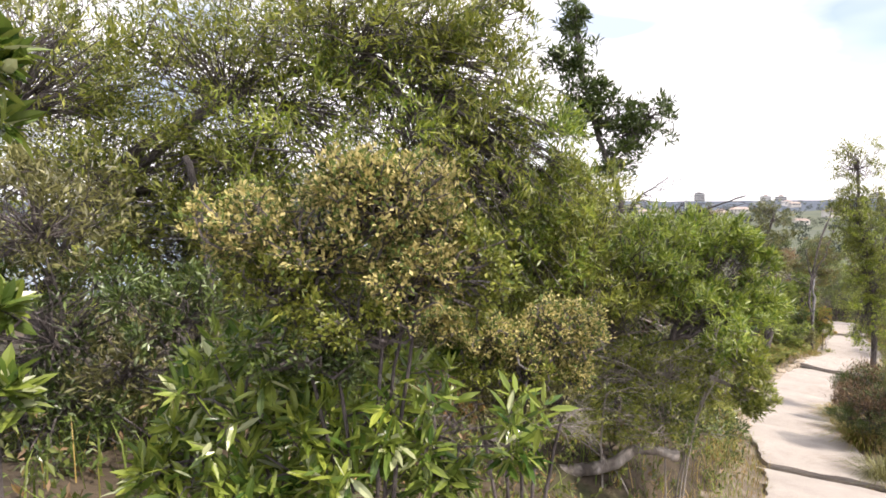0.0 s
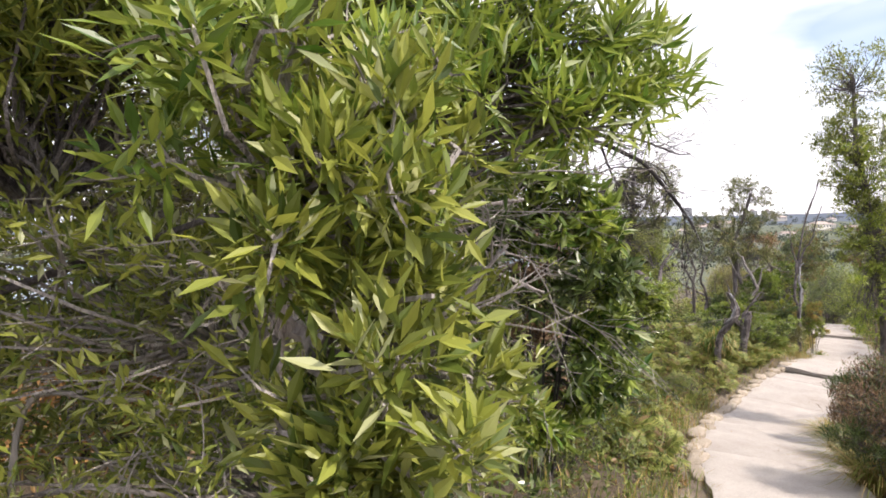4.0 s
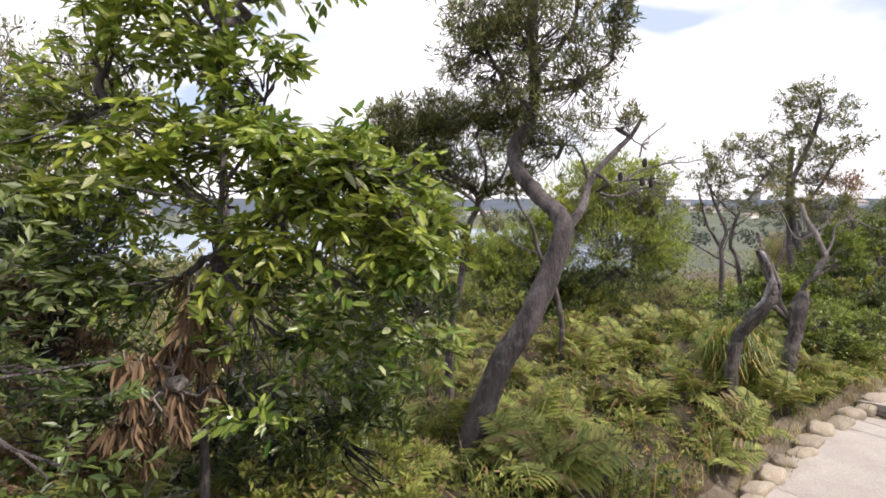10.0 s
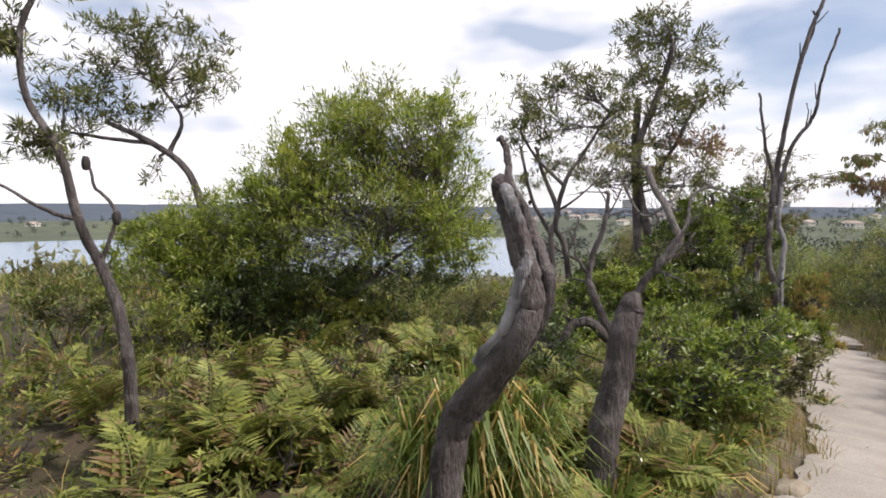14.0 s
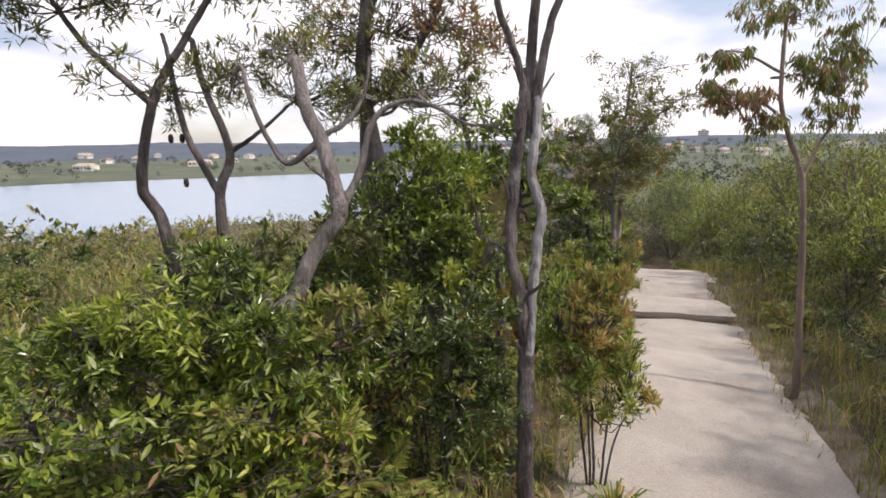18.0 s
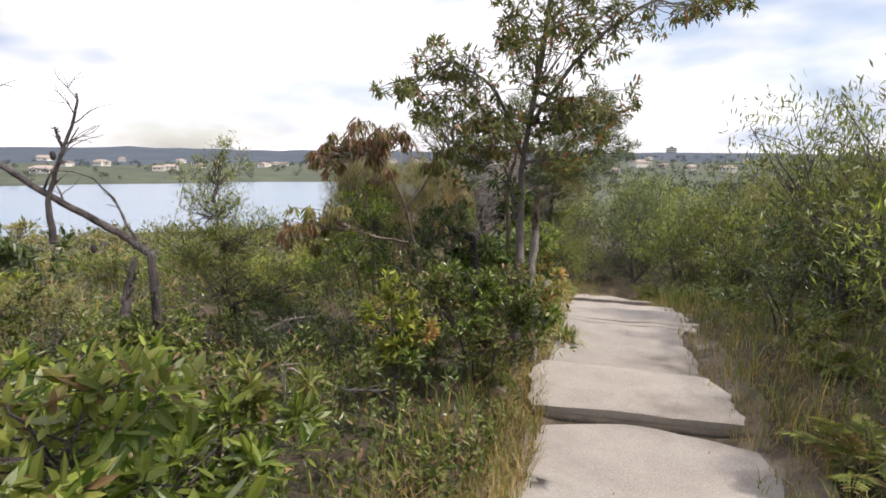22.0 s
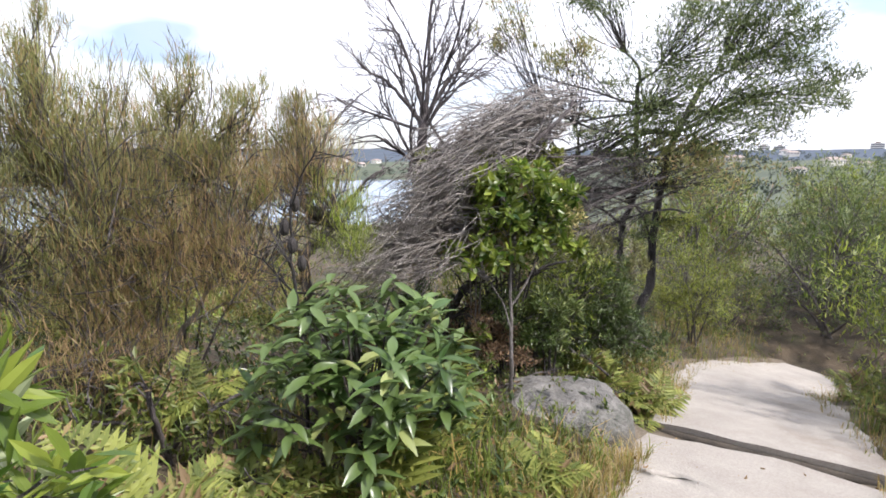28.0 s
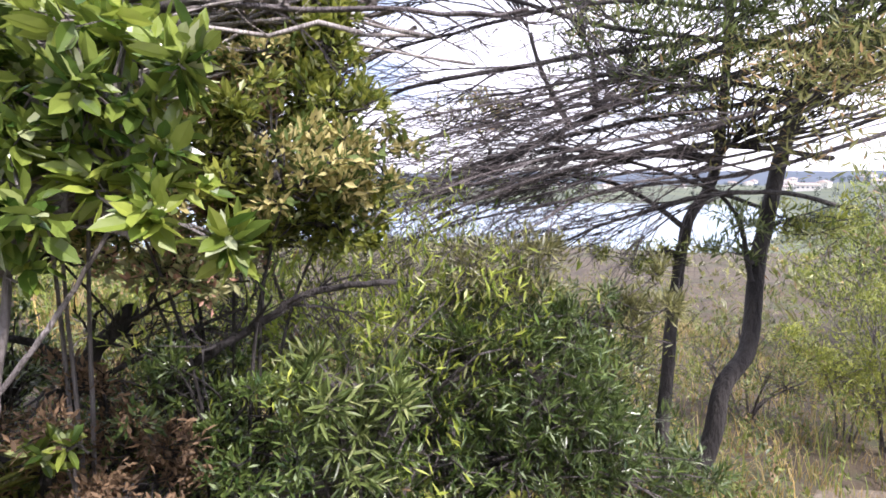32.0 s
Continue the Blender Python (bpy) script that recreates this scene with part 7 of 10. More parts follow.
plant("pointed_leaf_shrub", "leafy green shrub hiding the foot of the twisting trunk", "shrub",
      [(((7.35, 13.36, -2.73), (7.16, 13.46, -2.34), (6.96, 13.56, -2.15)), 0.009, 0.004),
       (((7.35, 13.36, -2.73), (7.29, 13.42, -2.40), (7.23, 13.48, -2.27)), 0.009, 0.004),
       (((7.35, 13.36, -2.73), (7.42, 13.41, -2.34), (7.50, 13.45, -2.15)), 0.009, 0.004),
       (((7.35, 13.36, -2.73), (7.03, 13.47, -2.41), (6.72, 13.58, -2.30)), 0.009, 0.004),
       (((7.35, 13.36, -2.73), (7.53, 13.37, -2.45), (7.71, 13.37, -2.37)), 0.009, 0.004)],
      [(6.96, 13.56, -2.15, 0.27, 0.23, 0.17, 700),
       (7.23, 13.48, -2.27, 0.27, 0.23, 0.20, 800),
       (7.50, 13.45, -2.15, 0.22, 0.19, 0.17, 600, GLOSSY),
       (7.39, 13.41, -2.47, 0.30, 0.25, 0.17, 800),
       (7.71, 13.37, -2.37, 0.25, 0.21, 0.17, 600, LIME),
       (7.07, 13.46, -2.54, 0.30, 0.25, 0.15, 700, LIME),
       (6.72, 13.58, -2.30, 0.27, 0.23, 0.17, 700, GLOSSY),
       (7.62, 13.33, -2.64, 0.27, 0.23, 0.12, 500),
       (7.31, 13.53, -1.96, 0.15, 0.13, 0.12, 300, GLOSSY),
       (7.84, 13.38, -2.15, 0.17, 0.15, 0.15, 420, FERN)],
      BARK, FRESH, seed=277, length=0.055, width=0.016, wide_leaf=True, per=10, lush=2.0, trunk_name="stem")
plant("banksia_seedlings", "dark green young banksias crowded under the twisting trunk", "shrub",
      [(((7.45, 14.24, -3.25), (7.28, 14.33, -2.61), (7.11, 14.42, -2.18)), 0.009, 0.004),
       (((7.45, 14.24, -3.25), (7.44, 14.26, -2.78), (7.44, 14.29, -2.50)), 0.009, 0.004),
       (((7.45, 14.24, -3.25), (7.61, 14.26, -2.63), (7.77, 14.27, -2.20)), 0.009, 0.004),
       (((7.45, 14.24, -3.25), (7.73, 14.20, -2.80), (8.00, 14.16, -2.55)), 0.009, 0.004),
       (((7.45, 14.24, -3.25), (7.29, 14.29, -2.80), (7.14, 14.34, -2.55)), 0.009, 0.004),
       (((7.45, 14.24, -3.25), (7.68, 14.26, -2.53), (7.90, 14.28, -2.01)), 0.009, 0.004)],
      [(7.11, 14.42, -2.18, 0.28, 0.24, 0.23, 1300),
       (7.44, 14.29, -2.50, 0.30, 0.26, 0.20, 1300),
       (7.77, 14.27, -2.20, 0.28, 0.24, 0.20, 1200),
       (7.68, 14.19, -2.75, 0.33, 0.28, 0.23, 1400),
       (7.14, 14.34, -2.55, 0.28, 0.24, 0.20, 1100),
       (8.00, 14.16, -2.55, 0.28, 0.24, 0.20, 1200),
       (7.36, 14.40, -2.01, 0.23, 0.19, 0.15, 700, BANKSIA),
       (7.06, 14.31, -2.80, 0.25, 0.21, 0.20, 1000),
       (7.90, 14.29, -1.96, 0.20, 0.17, 0.15, 700, BANKSIA),
       (7.91, 14.10, -2.95, 0.30, 0.26, 0.18, 900)],
      BARK, DEEP, seed=238, length=0.065, width=0.018, style='whorl', per=9, wide_leaf=True, trunk_name="stem")
plant("lake_banksia", "dark banksia with many cones on the lake side", "tree",
      [(((6.92, 15.60, -3.40), (6.92, 15.60, -2.21), (6.92, 15.68, -1.78), (7.01, 15.73, -1.46), (6.83, 15.86, -0.95), (6.74, 15.96, -0.55)), 0.055, 0.022),
       (((6.92, 15.68, -1.78), (6.69, 15.82, -1.31), (6.59, 15.95, -0.76), (6.53, 16.01, -0.51)), 0.033, 0.015),
       (((7.01, 15.73, -1.46), (7.25, 15.70, -1.31), (7.55, 15.69, -1.06)), 0.022, 0.011)],
      [(6.57, 15.89, -1.09, 0.22, 0.19, 0.15, 416),
       (7.63, 15.70, -0.88, 0.37, 0.31, 0.22, 672),
       (7.09, 15.84, -0.77, 0.33, 0.28, 0.18, 672),
       (7.94, 15.59, -1.14, 0.29, 0.25, 0.18, 512),
       (8.17, 15.58, -0.92, 0.33, 0.28, 0.22, 672)],
      BARK, BANKSIA, seed=56, length=0.08, width=0.013, style='whorl', per=9)
plant("straight_banksia", "straight-trunked banksia behind the dense bush", "tree",
      [(((8.08, 15.45, -3.44), (8.08, 15.45, -2.24), (8.10, 15.57, -1.61), (8.12, 15.65, -1.16), (8.14, 15.77, -0.53), (8.21, 15.88, 0.14)), 0.068, 0.049)],
      [(8.45, 15.63, -0.90, 0.34, 0.29, 0.23, 672),
       (8.82, 15.53, -1.02, 0.30, 0.26, 0.23, 608),
       (7.88, 15.84, -0.45, 0.42, 0.35, 0.27, 800),
       (8.62, 15.68, -0.46, 0.45, 0.39, 0.30, 960)],
      BARK, BANKSIA, seed=57, length=0.08, width=0.013, style='whorl', per=9)
plant("leafy_banksia", "leafy green banksia leaning toward the track", "tree",
      [(((8.93, 14.58, -3.39), (8.93, 14.58, -2.42), (8.90, 14.65, -2.12), (8.85, 14.71, -1.83), (8.78, 14.79, -1.51), (8.73, 14.85, -1.23)), 0.037, 0.019),
       (((8.95, 14.63, -2.17), (9.04, 14.64, -1.95), (9.09, 14.66, -1.78)), 0.017, 0.008)],
      [(9.10, 14.72, -1.44, 0.32, 0.27, 0.17, 780),
       (9.26, 14.63, -1.72, 0.26, 0.22, 0.12, 570),
       (9.42, 14.56, -1.82, 0.15, 0.13, 0.09, 270),
       (8.81, 14.77, -1.59, 0.24, 0.20, 0.19, 570),
       (8.55, 14.81, -1.70, 0.28, 0.24, 0.24, 720, DEEP),
       (8.95, 14.79, -1.25, 0.32, 0.27, 0.15, 630),
       (9.25, 14.59, -1.95, 0.13, 0.11, 0.09, 165),
       (8.29, 14.83, -2.02, 0.37, 0.31, 0.28, 900, DEEP)],
      BARK, GLOSSY, seed=58, length=0.07, width=0.019, style='whorl', per=9, wide_leaf=True)
plant("green_groundcover_shrub", "wide low leafy green shrub with broad pointed leaves", "shrub",
      [(((9.57, 16.09, -3.54), (9.40, 16.07, -2.95), (9.09, 16.05, -2.55)), 0.006, 0.004),
       (((9.70, 16.04, -3.54), (9.78, 15.93, -3.18), (9.94, 15.74, -2.95)), 0.006, 0.004),
       (((9.72, 16.02, -3.54), (9.86, 15.88, -3.37), (10.11, 15.63, -3.25)), 0.006, 0.004),
       (((9.55, 16.07, -3.54), (9.34, 16.03, -3.40), (8.95, 15.94, -3.31)), 0.006, 0.004),
       (((9.68, 16.05, -3.54), (9.72, 15.97, -3.03), (9.81, 15.82, -2.69)), 0.006, 0.004),
       (((9.67, 16.17, -3.54), (9.69, 16.33, -3.19), (9.74, 16.62, -2.96)), 0.006, 0.004),
       (((9.63, 16.18, -3.54), (9.57, 16.36, -3.14), (9.48, 16.70, -2.88)), 0.006, 0.004),
       (((9.73, 16.18, -3.54), (9.89, 16.37, -3.22), (10.19, 16.70, -3.00)), 0.006, 0.004)],
      [(9.09, 16.05, -2.55, 0.48, 0.41, 0.15, 630, GLOSSY),
       (9.55, 15.88, -2.74, 0.48, 0.41, 0.19, 690),
       (9.94, 15.74, -2.95, 0.46, 0.39, 0.19, 690),
       (9.31, 15.90, -3.00, 0.56, 0.47, 0.22, 840),
       (10.11, 15.63, -3.25, 0.41, 0.35, 0.19, 630),
       (9.64, 15.75, -3.33, 0.60, 0.51, 0.19, 840),
       (8.95, 15.94, -3.31, 0.56, 0.47, 0.22, 690, GLOSSY),
       (8.78, 16.07, -2.89, 0.48, 0.41, 0.22, 690, GLOSSY),
       (9.81, 15.82, -2.69, 0.34, 0.29, 0.15, 390, FERN),
       (10.26, 15.63, -3.04, 0.22, 0.19, 0.17, 330, FERN),
       (9.74, 16.62, -2.96, 0.32, 0.27, 0.15, 390),
       (10.08, 16.51, -3.10, 0.29, 0.25, 0.15, 360),
       (9.48, 16.70, -2.88, 0.32, 0.27, 0.13, 390),
       (9.86, 16.45, -3.13, 0.38, 0.32, 0.12, 390),
       (10.19, 16.70, -3.00, 0.21, 0.18, 0.12, 210, FERN)],
      BARK, LIME, seed=59, length=0.085, width=0.026, style='whorl', per=8, wide_leaf=True)
plant("overhead_banksia", "banksia branch with broad green leaves", "tree",
      [(((8.83, 15.70, -3.40), (8.83, 15.70, -2.54), (8.81, 15.76, -2.27), (8.76, 15.82, -1.99), (8.67, 15.89, -1.76)), 0.016, 0.010),
       (((8.79, 15.78, -2.17), (8.96, 15.78, -1.91), (9.18, 15.76, -1.71)), 0.009, 0.004)],
      [(9.10, 15.78, -1.69, 0.30, 0.25, 0.14, 630),
       (8.97, 15.77, -1.93, 0.22, 0.19, 0.12, 480),
       (8.79, 15.88, -1.64, 0.22, 0.19, 0.18, 570),
       (9.11, 15.75, -1.87, 0.14, 0.12, 0.09, 240, RUST),
       (8.85, 15.76, -2.17, 0.24, 0.20, 0.18, 570),
       (8.78, 15.73, -2.43, 0.22, 0.19, 0.16, 480),
       (8.98, 15.70, -2.34, 0.18, 0.15, 0.12, 300, RUST),
       (8.83, 15.68, -2.62, 0.24, 0.20, 0.16, 480, GLOSSY)],
      BARK, DEEP, seed=60, length=0.08, width=0.02, style='whorl', per=9, wide_leaf=True)

# ---- gum sapling on the far side of the track ----
plant("gum_sapling", "slender gum sapling with drooping grey-green and red leaves", "tree",
      [(((11.67, 14.77, -3.71), (11.67, 14.77, -3.41), (11.72, 14.86, -2.89), (11.78, 14.97, -2.24), (11.80, 15.06, -1.74), (11.71, 15.14, -1.41), (11.67, 15.22, -1.07), (11.71, 15.29, -0.63), (11.76, 15.35, -0.26)), 0.036, 0.014),
       (((11.80, 15.06, -1.74), (11.94, 15.08, -1.48), (12.13, 15.09, -1.23)), 0.021, 0.008),
       (((11.69, 15.18, -1.27), (11.46, 15.26, -1.07), (11.22, 15.32, -1.03)), 0.016, 0.006),
       (((11.69, 15.25, -0.87), (11.39, 15.35, -0.70), (11.20, 15.40, -0.66)), 0.014, 0.006)],
      [(11.23, 15.38, -0.70, 0.23, 0.19, 0.11, 337),
       (11.34, 15.29, -1.05, 0.27, 0.23, 0.16, 495, RED),
       (11.91, 15.21, -0.83, 0.21, 0.17, 0.18, 337),
       (12.15, 15.17, -0.79, 0.29, 0.24, 0.25, 495),
       (11.51, 15.21, -1.29, 0.18, 0.16, 0.16, 247),
       (12.06, 15.12, -1.15, 0.25, 0.21, 0.18, 360),
       (11.10, 15.36, -0.94, 0.18, 0.16, 0.12, 247),
       (11.77, 15.34, -0.30, 0.45, 0.38, 0.21, 585),
       (12.28, 15.19, -0.55, 0.29, 0.24, 0.25, 360)],
      GUM_BARK, GUMLEAF, seed=61, length=0.075, width=0.014, style='hang', per=7, wide_leaf=True, twig=0.004, lush=1.7)

# ---- gum clump and slope ahead ----
plant("leaning_gum", "grey leaning gum with a full crown over the track", "tree",
      [(((12.06, 18.70, -3.95), (12.09, 18.73, -3.40), (12.12, 18.76, -2.97), (12.14, 18.81, -2.82), (12.15, 18.85, -2.70), (12.17, 18.89, -2.56), (12.19, 18.93, -2.42), (12.21, 18.98, -2.28), (12.22, 19.02, -2.18), (12.30, 19.06, -1.75), (12.42, 19.12, -1.20), (12.50, 19.15, -0.60), (12.55, 19.20, -0.20)), 0.046, 0.019),
       (((12.30, 19.04, -1.75), (12.69, 18.86, -1.15), (13.16, 18.76, -0.78), (13.72, 18.64, -0.63)), 0.021, 0.009),
       (((12.24, 19.02, -2.05), (11.95, 18.98, -1.50), (11.58, 19.07, -1.26)), 0.019, 0.009),
       (((12.13, 18.92, -2.57), (12.12, 18.99, -2.34), (12.11, 19.04, -2.23), (12.08, 19.09, -2.12)), 0.022, 0.012),
       (((12.10, 19.06, -2.26), (12.01, 19.11, -2.20), (11.91, 19.17, -2.15), (11.74, 19.23, -2.09)), 0.012, 0.005)],
      [(11.67, 19.02, -1.45, 0.45, 0.38, 0.31, 1014),
       (12.32, 18.90, -1.21, 0.52, 0.44, 0.40, 1209),
       (12.67, 18.73, -1.62, 0.36, 0.30, 0.31, 819),
       (11.79, 18.91, -1.86, 0.47, 0.40, 0.26, 819),
       (12.43, 18.72, -2.00, 0.38, 0.32, 0.24, 507),
       (12.52, 18.92, -0.79, 0.52, 0.44, 0.28, 1014),
       (13.34, 18.71, -0.80, 0.52, 0.44, 0.17, 624),
       (12.01, 18.77, -2.33, 0.33, 0.28, 0.17, 234, DEEP),
       (13.85, 18.59, -0.73, 0.28, 0.24, 0.12, 234),
       (11.45, 19.11, -1.26, 0.26, 0.22, 0.19, 390),
       (12.79, 18.81, -1.02, 0.38, 0.32, 0.24, 585),
       (12.05, 19.01, -0.93, 0.28, 0.24, 0.24, 507),
       (12.53, 19.00, -0.32, 0.85, 0.72, 0.28, 819),
       (11.50, 19.22, -1.66, 0.34, 0.29, 0.13, 507),
       (12.05, 19.07, -1.74, 0.36, 0.30, 0.16, 624),
       (12.54, 19.04, -1.72, 0.33, 0.28, 0.16, 624),
       (13.04, 19.32, -1.69, 0.31, 0.26, 0.20, 546),
       (13.17, 19.24, -1.56, 0.27, 0.23, 0.13, 390),
       (11.92, 19.12, -2.05, 0.26, 0.22, 0.14, 390),
       (11.14, 19.37, -1.52, 0.27, 0.23, 0.10, 312),
       (12.95, 19.57, -2.02, 0.27, 0.23, 0.20, 390)],
      GUM_GREY, GUMLEAF, seed=62, length=0.07, width=0.018, style='tuft', droop=0.6, per=9, wide_leaf=True)
plant("red_gum", "small gum with reddish drooping leaves", "tree",
      [(((11.24, 18.75, -3.83), (11.24, 18.75, -3.12), (11.21, 18.81, -2.81), (11.14, 18.88, -2.48), (11.02, 18.94, -2.22), (10.90, 18.98, -2.04)), 0.018, 0.008),
       (((11.17, 18.83, -2.74), (10.88, 18.86, -2.68), (10.68, 18.88, -2.60)), 0.012, 0.005),
       (((11.14, 18.88, -2.48), (11.31, 18.90, -2.30), (11.42, 18.94, -2.09)), 0.011, 0.005)],
      [(10.82, 19.01, -1.88, 0.26, 0.22, 0.14, 630),
       (10.63, 19.00, -2.01, 0.18, 0.16, 0.16, 480),
       (11.08, 18.99, -1.93, 0.21, 0.18, 0.13, 480),
       (11.42, 18.94, -2.07, 0.18, 0.16, 0.13, 420, GUMLEAF),
       (10.47, 18.99, -2.11, 0.12, 0.10, 0.13, 300),
       (10.47, 18.91, -2.53, 0.26, 0.22, 0.18, 630, NEEDLE),
       (10.31, 18.90, -2.65, 0.21, 0.18, 0.18, 450),
       (10.95, 18.95, -2.17, 0.16, 0.13, 0.13, 270)],
      GUM_BARK, RED, seed=63, length=0.08, width=0.014, style='hang', per=9, wide_leaf=True)
plant("brown_gum_stem", "straight brown gum stem", "tree",
      [(((12.22, 19.17, -3.96), (12.22, 19.17, -3.30), (12.21, 19.25, -2.90), (12.22, 19.30, -2.63), (12.21, 19.35, -2.40), (12.26, 19.39, -2.20), (12.31, 19.41, -2.06), (12.37, 19.46, -1.81)), 0.025, 0.017)],
      [(11.70, 19.41, -2.30, 0.15, 0.13, 0.14, 66),
       (11.85, 19.36, -2.49, 0.17, 0.14, 0.08, 54),
       (12.26, 19.35, -2.37, 0.07, 0.06, 0.04, 15),
       (12.17, 19.43, -2.00, 0.22, 0.19, 0.08, 90),
       (12.37, 19.43, -1.92, 0.22, 0.19, 0.08, 96)],
      GUM_BARK, GUMLEAF, seed=64, length=0.085, width=0.028, per=5, wide_leaf=True, twig=0.0018)
dead_wood("tall_stump", "weathered split stump of a broken gum, pale below and brown above",
      [(((12.36, 18.93, -4.06), (12.37, 18.98, -3.31), (12.37, 19.03, -3.17), (12.40, 19.09, -3.02), (12.44, 19.11, -2.87), (12.45, 19.14, -2.73), (12.45, 19.16, -2.63)), 0.042, 0.03),
       (((12.43, 19.15, -2.69), (12.45, 19.17, -2.61), (12.47, 19.18, -2.51), (12.49, 19.20, -2.42), (12.50, 19.21, -2.35)), 0.034, 0.027, GUM_BARK),
       (((12.44, 19.15, -2.64), (12.43, 19.15, -2.60), (12.42, 19.16, -2.56)), 0.02, 0.009, DARK_BARK)],
      DEAD_WOOD, seed=65, levels=0, category='stump', gnarl=0.09)
dead_wood("dark_stump", "dark crooked broken stump",
      [(((11.75, 18.86, -3.86), (11.75, 18.86, -3.17), (11.76, 18.91, -2.92), (11.75, 18.95, -2.74), (11.68, 18.96, -2.69), (11.56, 18.99, -2.63)), 0.033, 0.028)],
      DARK_BARK, seed=66, levels=0, category='stump', gnarl=0.09)
plant("leafy_understorey", "low leafy shrub under the gums with orange old leaves", "shrub",
      [(((11.57, 18.27, -3.78), (11.56, 18.28, -3.31), (11.55, 18.30, -2.99)), 0.009, 0.004),
       (((11.53, 18.27, -3.78), (11.43, 18.29, -3.32), (11.24, 18.31, -3.01)), 0.009, 0.004),
       (((11.65, 18.26, -3.78), (11.78, 18.25, -3.45), (12.04, 18.22, -3.23)), 0.009, 0.004),
       (((11.67, 18.26, -3.78), (11.85, 18.26, -3.35), (12.19, 18.25, -3.06)), 0.009, 0.004),
       (((11.60, 18.25, -3.78), (11.66, 18.24, -3.55), (11.75, 18.21, -3.39)), 0.009, 0.004)],
      [(11.55, 18.30, -2.99, 0.32, 0.27, 0.17, 930),
       (11.87, 18.28, -3.01, 0.26, 0.22, 0.19, 630, HEATH),
       (11.24, 18.31, -3.01, 0.30, 0.26, 0.19, 630, HEATH),
       (11.54, 18.26, -3.22, 0.39, 0.33, 0.17, 630, GLOSSY),
       (12.04, 18.22, -3.23, 0.24, 0.20, 0.19, 780),
       (11.07, 18.28, -3.26, 0.32, 0.27, 0.19, 480, RUST),
       (12.19, 18.25, -3.06, 0.13, 0.11, 0.15, 300, RUST),
       (10.94, 18.26, -3.39, 0.30, 0.26, 0.17, 630, DEEP),
       (11.75, 18.21, -3.39, 0.43, 0.37, 0.15, 1050, HEATH)],
      BARK, GLOSSY, seed=67, length=0.06, width=0.019, wide_leaf=True, per=9)
plant("grey_leaf_shrub", "shrub with broad yellow-green and grey leaves", "shrub",
      [(((11.94, 19.19, -3.89), (11.98, 19.19, -3.28), (12.05, 19.20, -2.88)), 0.009, 0.004),
       (((11.91, 19.19, -3.89), (11.87, 19.19, -3.35), (11.81, 19.19, -2.99)), 0.009, 0.004),
       (((11.95, 19.18, -3.89), (12.01, 19.18, -3.36), (12.11, 19.16, -3.02)), 0.009, 0.004),
       (((11.92, 19.18, -3.89), (11.91, 19.17, -3.43), (11.89, 19.16, -3.13)), 0.009, 0.004),
       (((11.89, 19.19, -3.89), (11.84, 19.21, -3.25), (11.74, 19.23, -2.83)), 0.009, 0.004)],
      [(12.05, 19.20, -2.88, 0.22, 0.19, 0.09, 195),
       (11.81, 19.19, -2.99, 0.20, 0.17, 0.12, 225),
       (12.11, 19.16, -3.02, 0.17, 0.15, 0.11, 165),
       (11.89, 19.16, -3.13, 0.22, 0.19, 0.11, 195, DEEP),
       (11.74, 19.23, -2.83, 0.14, 0.12, 0.09, 135, RED)],
      BARK, GLOSSY, seed=68, length=0.085, width=0.032, style='whorl', per=7, wide_leaf=True)
plant("verge_shrub", "green drooping-leaved shrub beside the steps", "shrub",
      [(((12.73, 19.95, -4.00), (12.73, 19.97, -3.35), (12.73, 20.00, -2.92)), 0.009, 0.004),
       (((12.77, 19.95, -4.00), (12.84, 19.96, -3.38), (12.97, 19.97, -2.96)), 0.009, 0.004),
       (((12.71, 19.94, -4.00), (12.66, 19.94, -3.61), (12.57, 19.92, -3.36)), 0.009, 0.004),
       (((12.78, 19.94, -4.00), (12.89, 19.93, -3.51), (13.07, 19.92, -3.18)), 0.009, 0.004)],
      [(12.73, 20.00, -2.92, 0.27, 0.23, 0.18, 624),
       (12.57, 19.98, -3.10, 0.24, 0.21, 0.20, 624),
       (12.97, 19.97, -2.96, 0.20, 0.17, 0.15, 456),
       (12.79, 19.94, -3.20, 0.29, 0.24, 0.18, 624, RUST),
       (12.57, 19.92, -3.36, 0.24, 0.21, 0.18, 504),
       (12.43, 19.90, -3.53, 0.27, 0.23, 0.18, 504, FERN),
       (13.07, 19.92, -3.18, 0.15, 0.13, 0.13, 360, HEATH)],
      BARK, LIME, seed=69, length=0.06, width=0.016, style='tuft', per=9, wide_leaf=True)
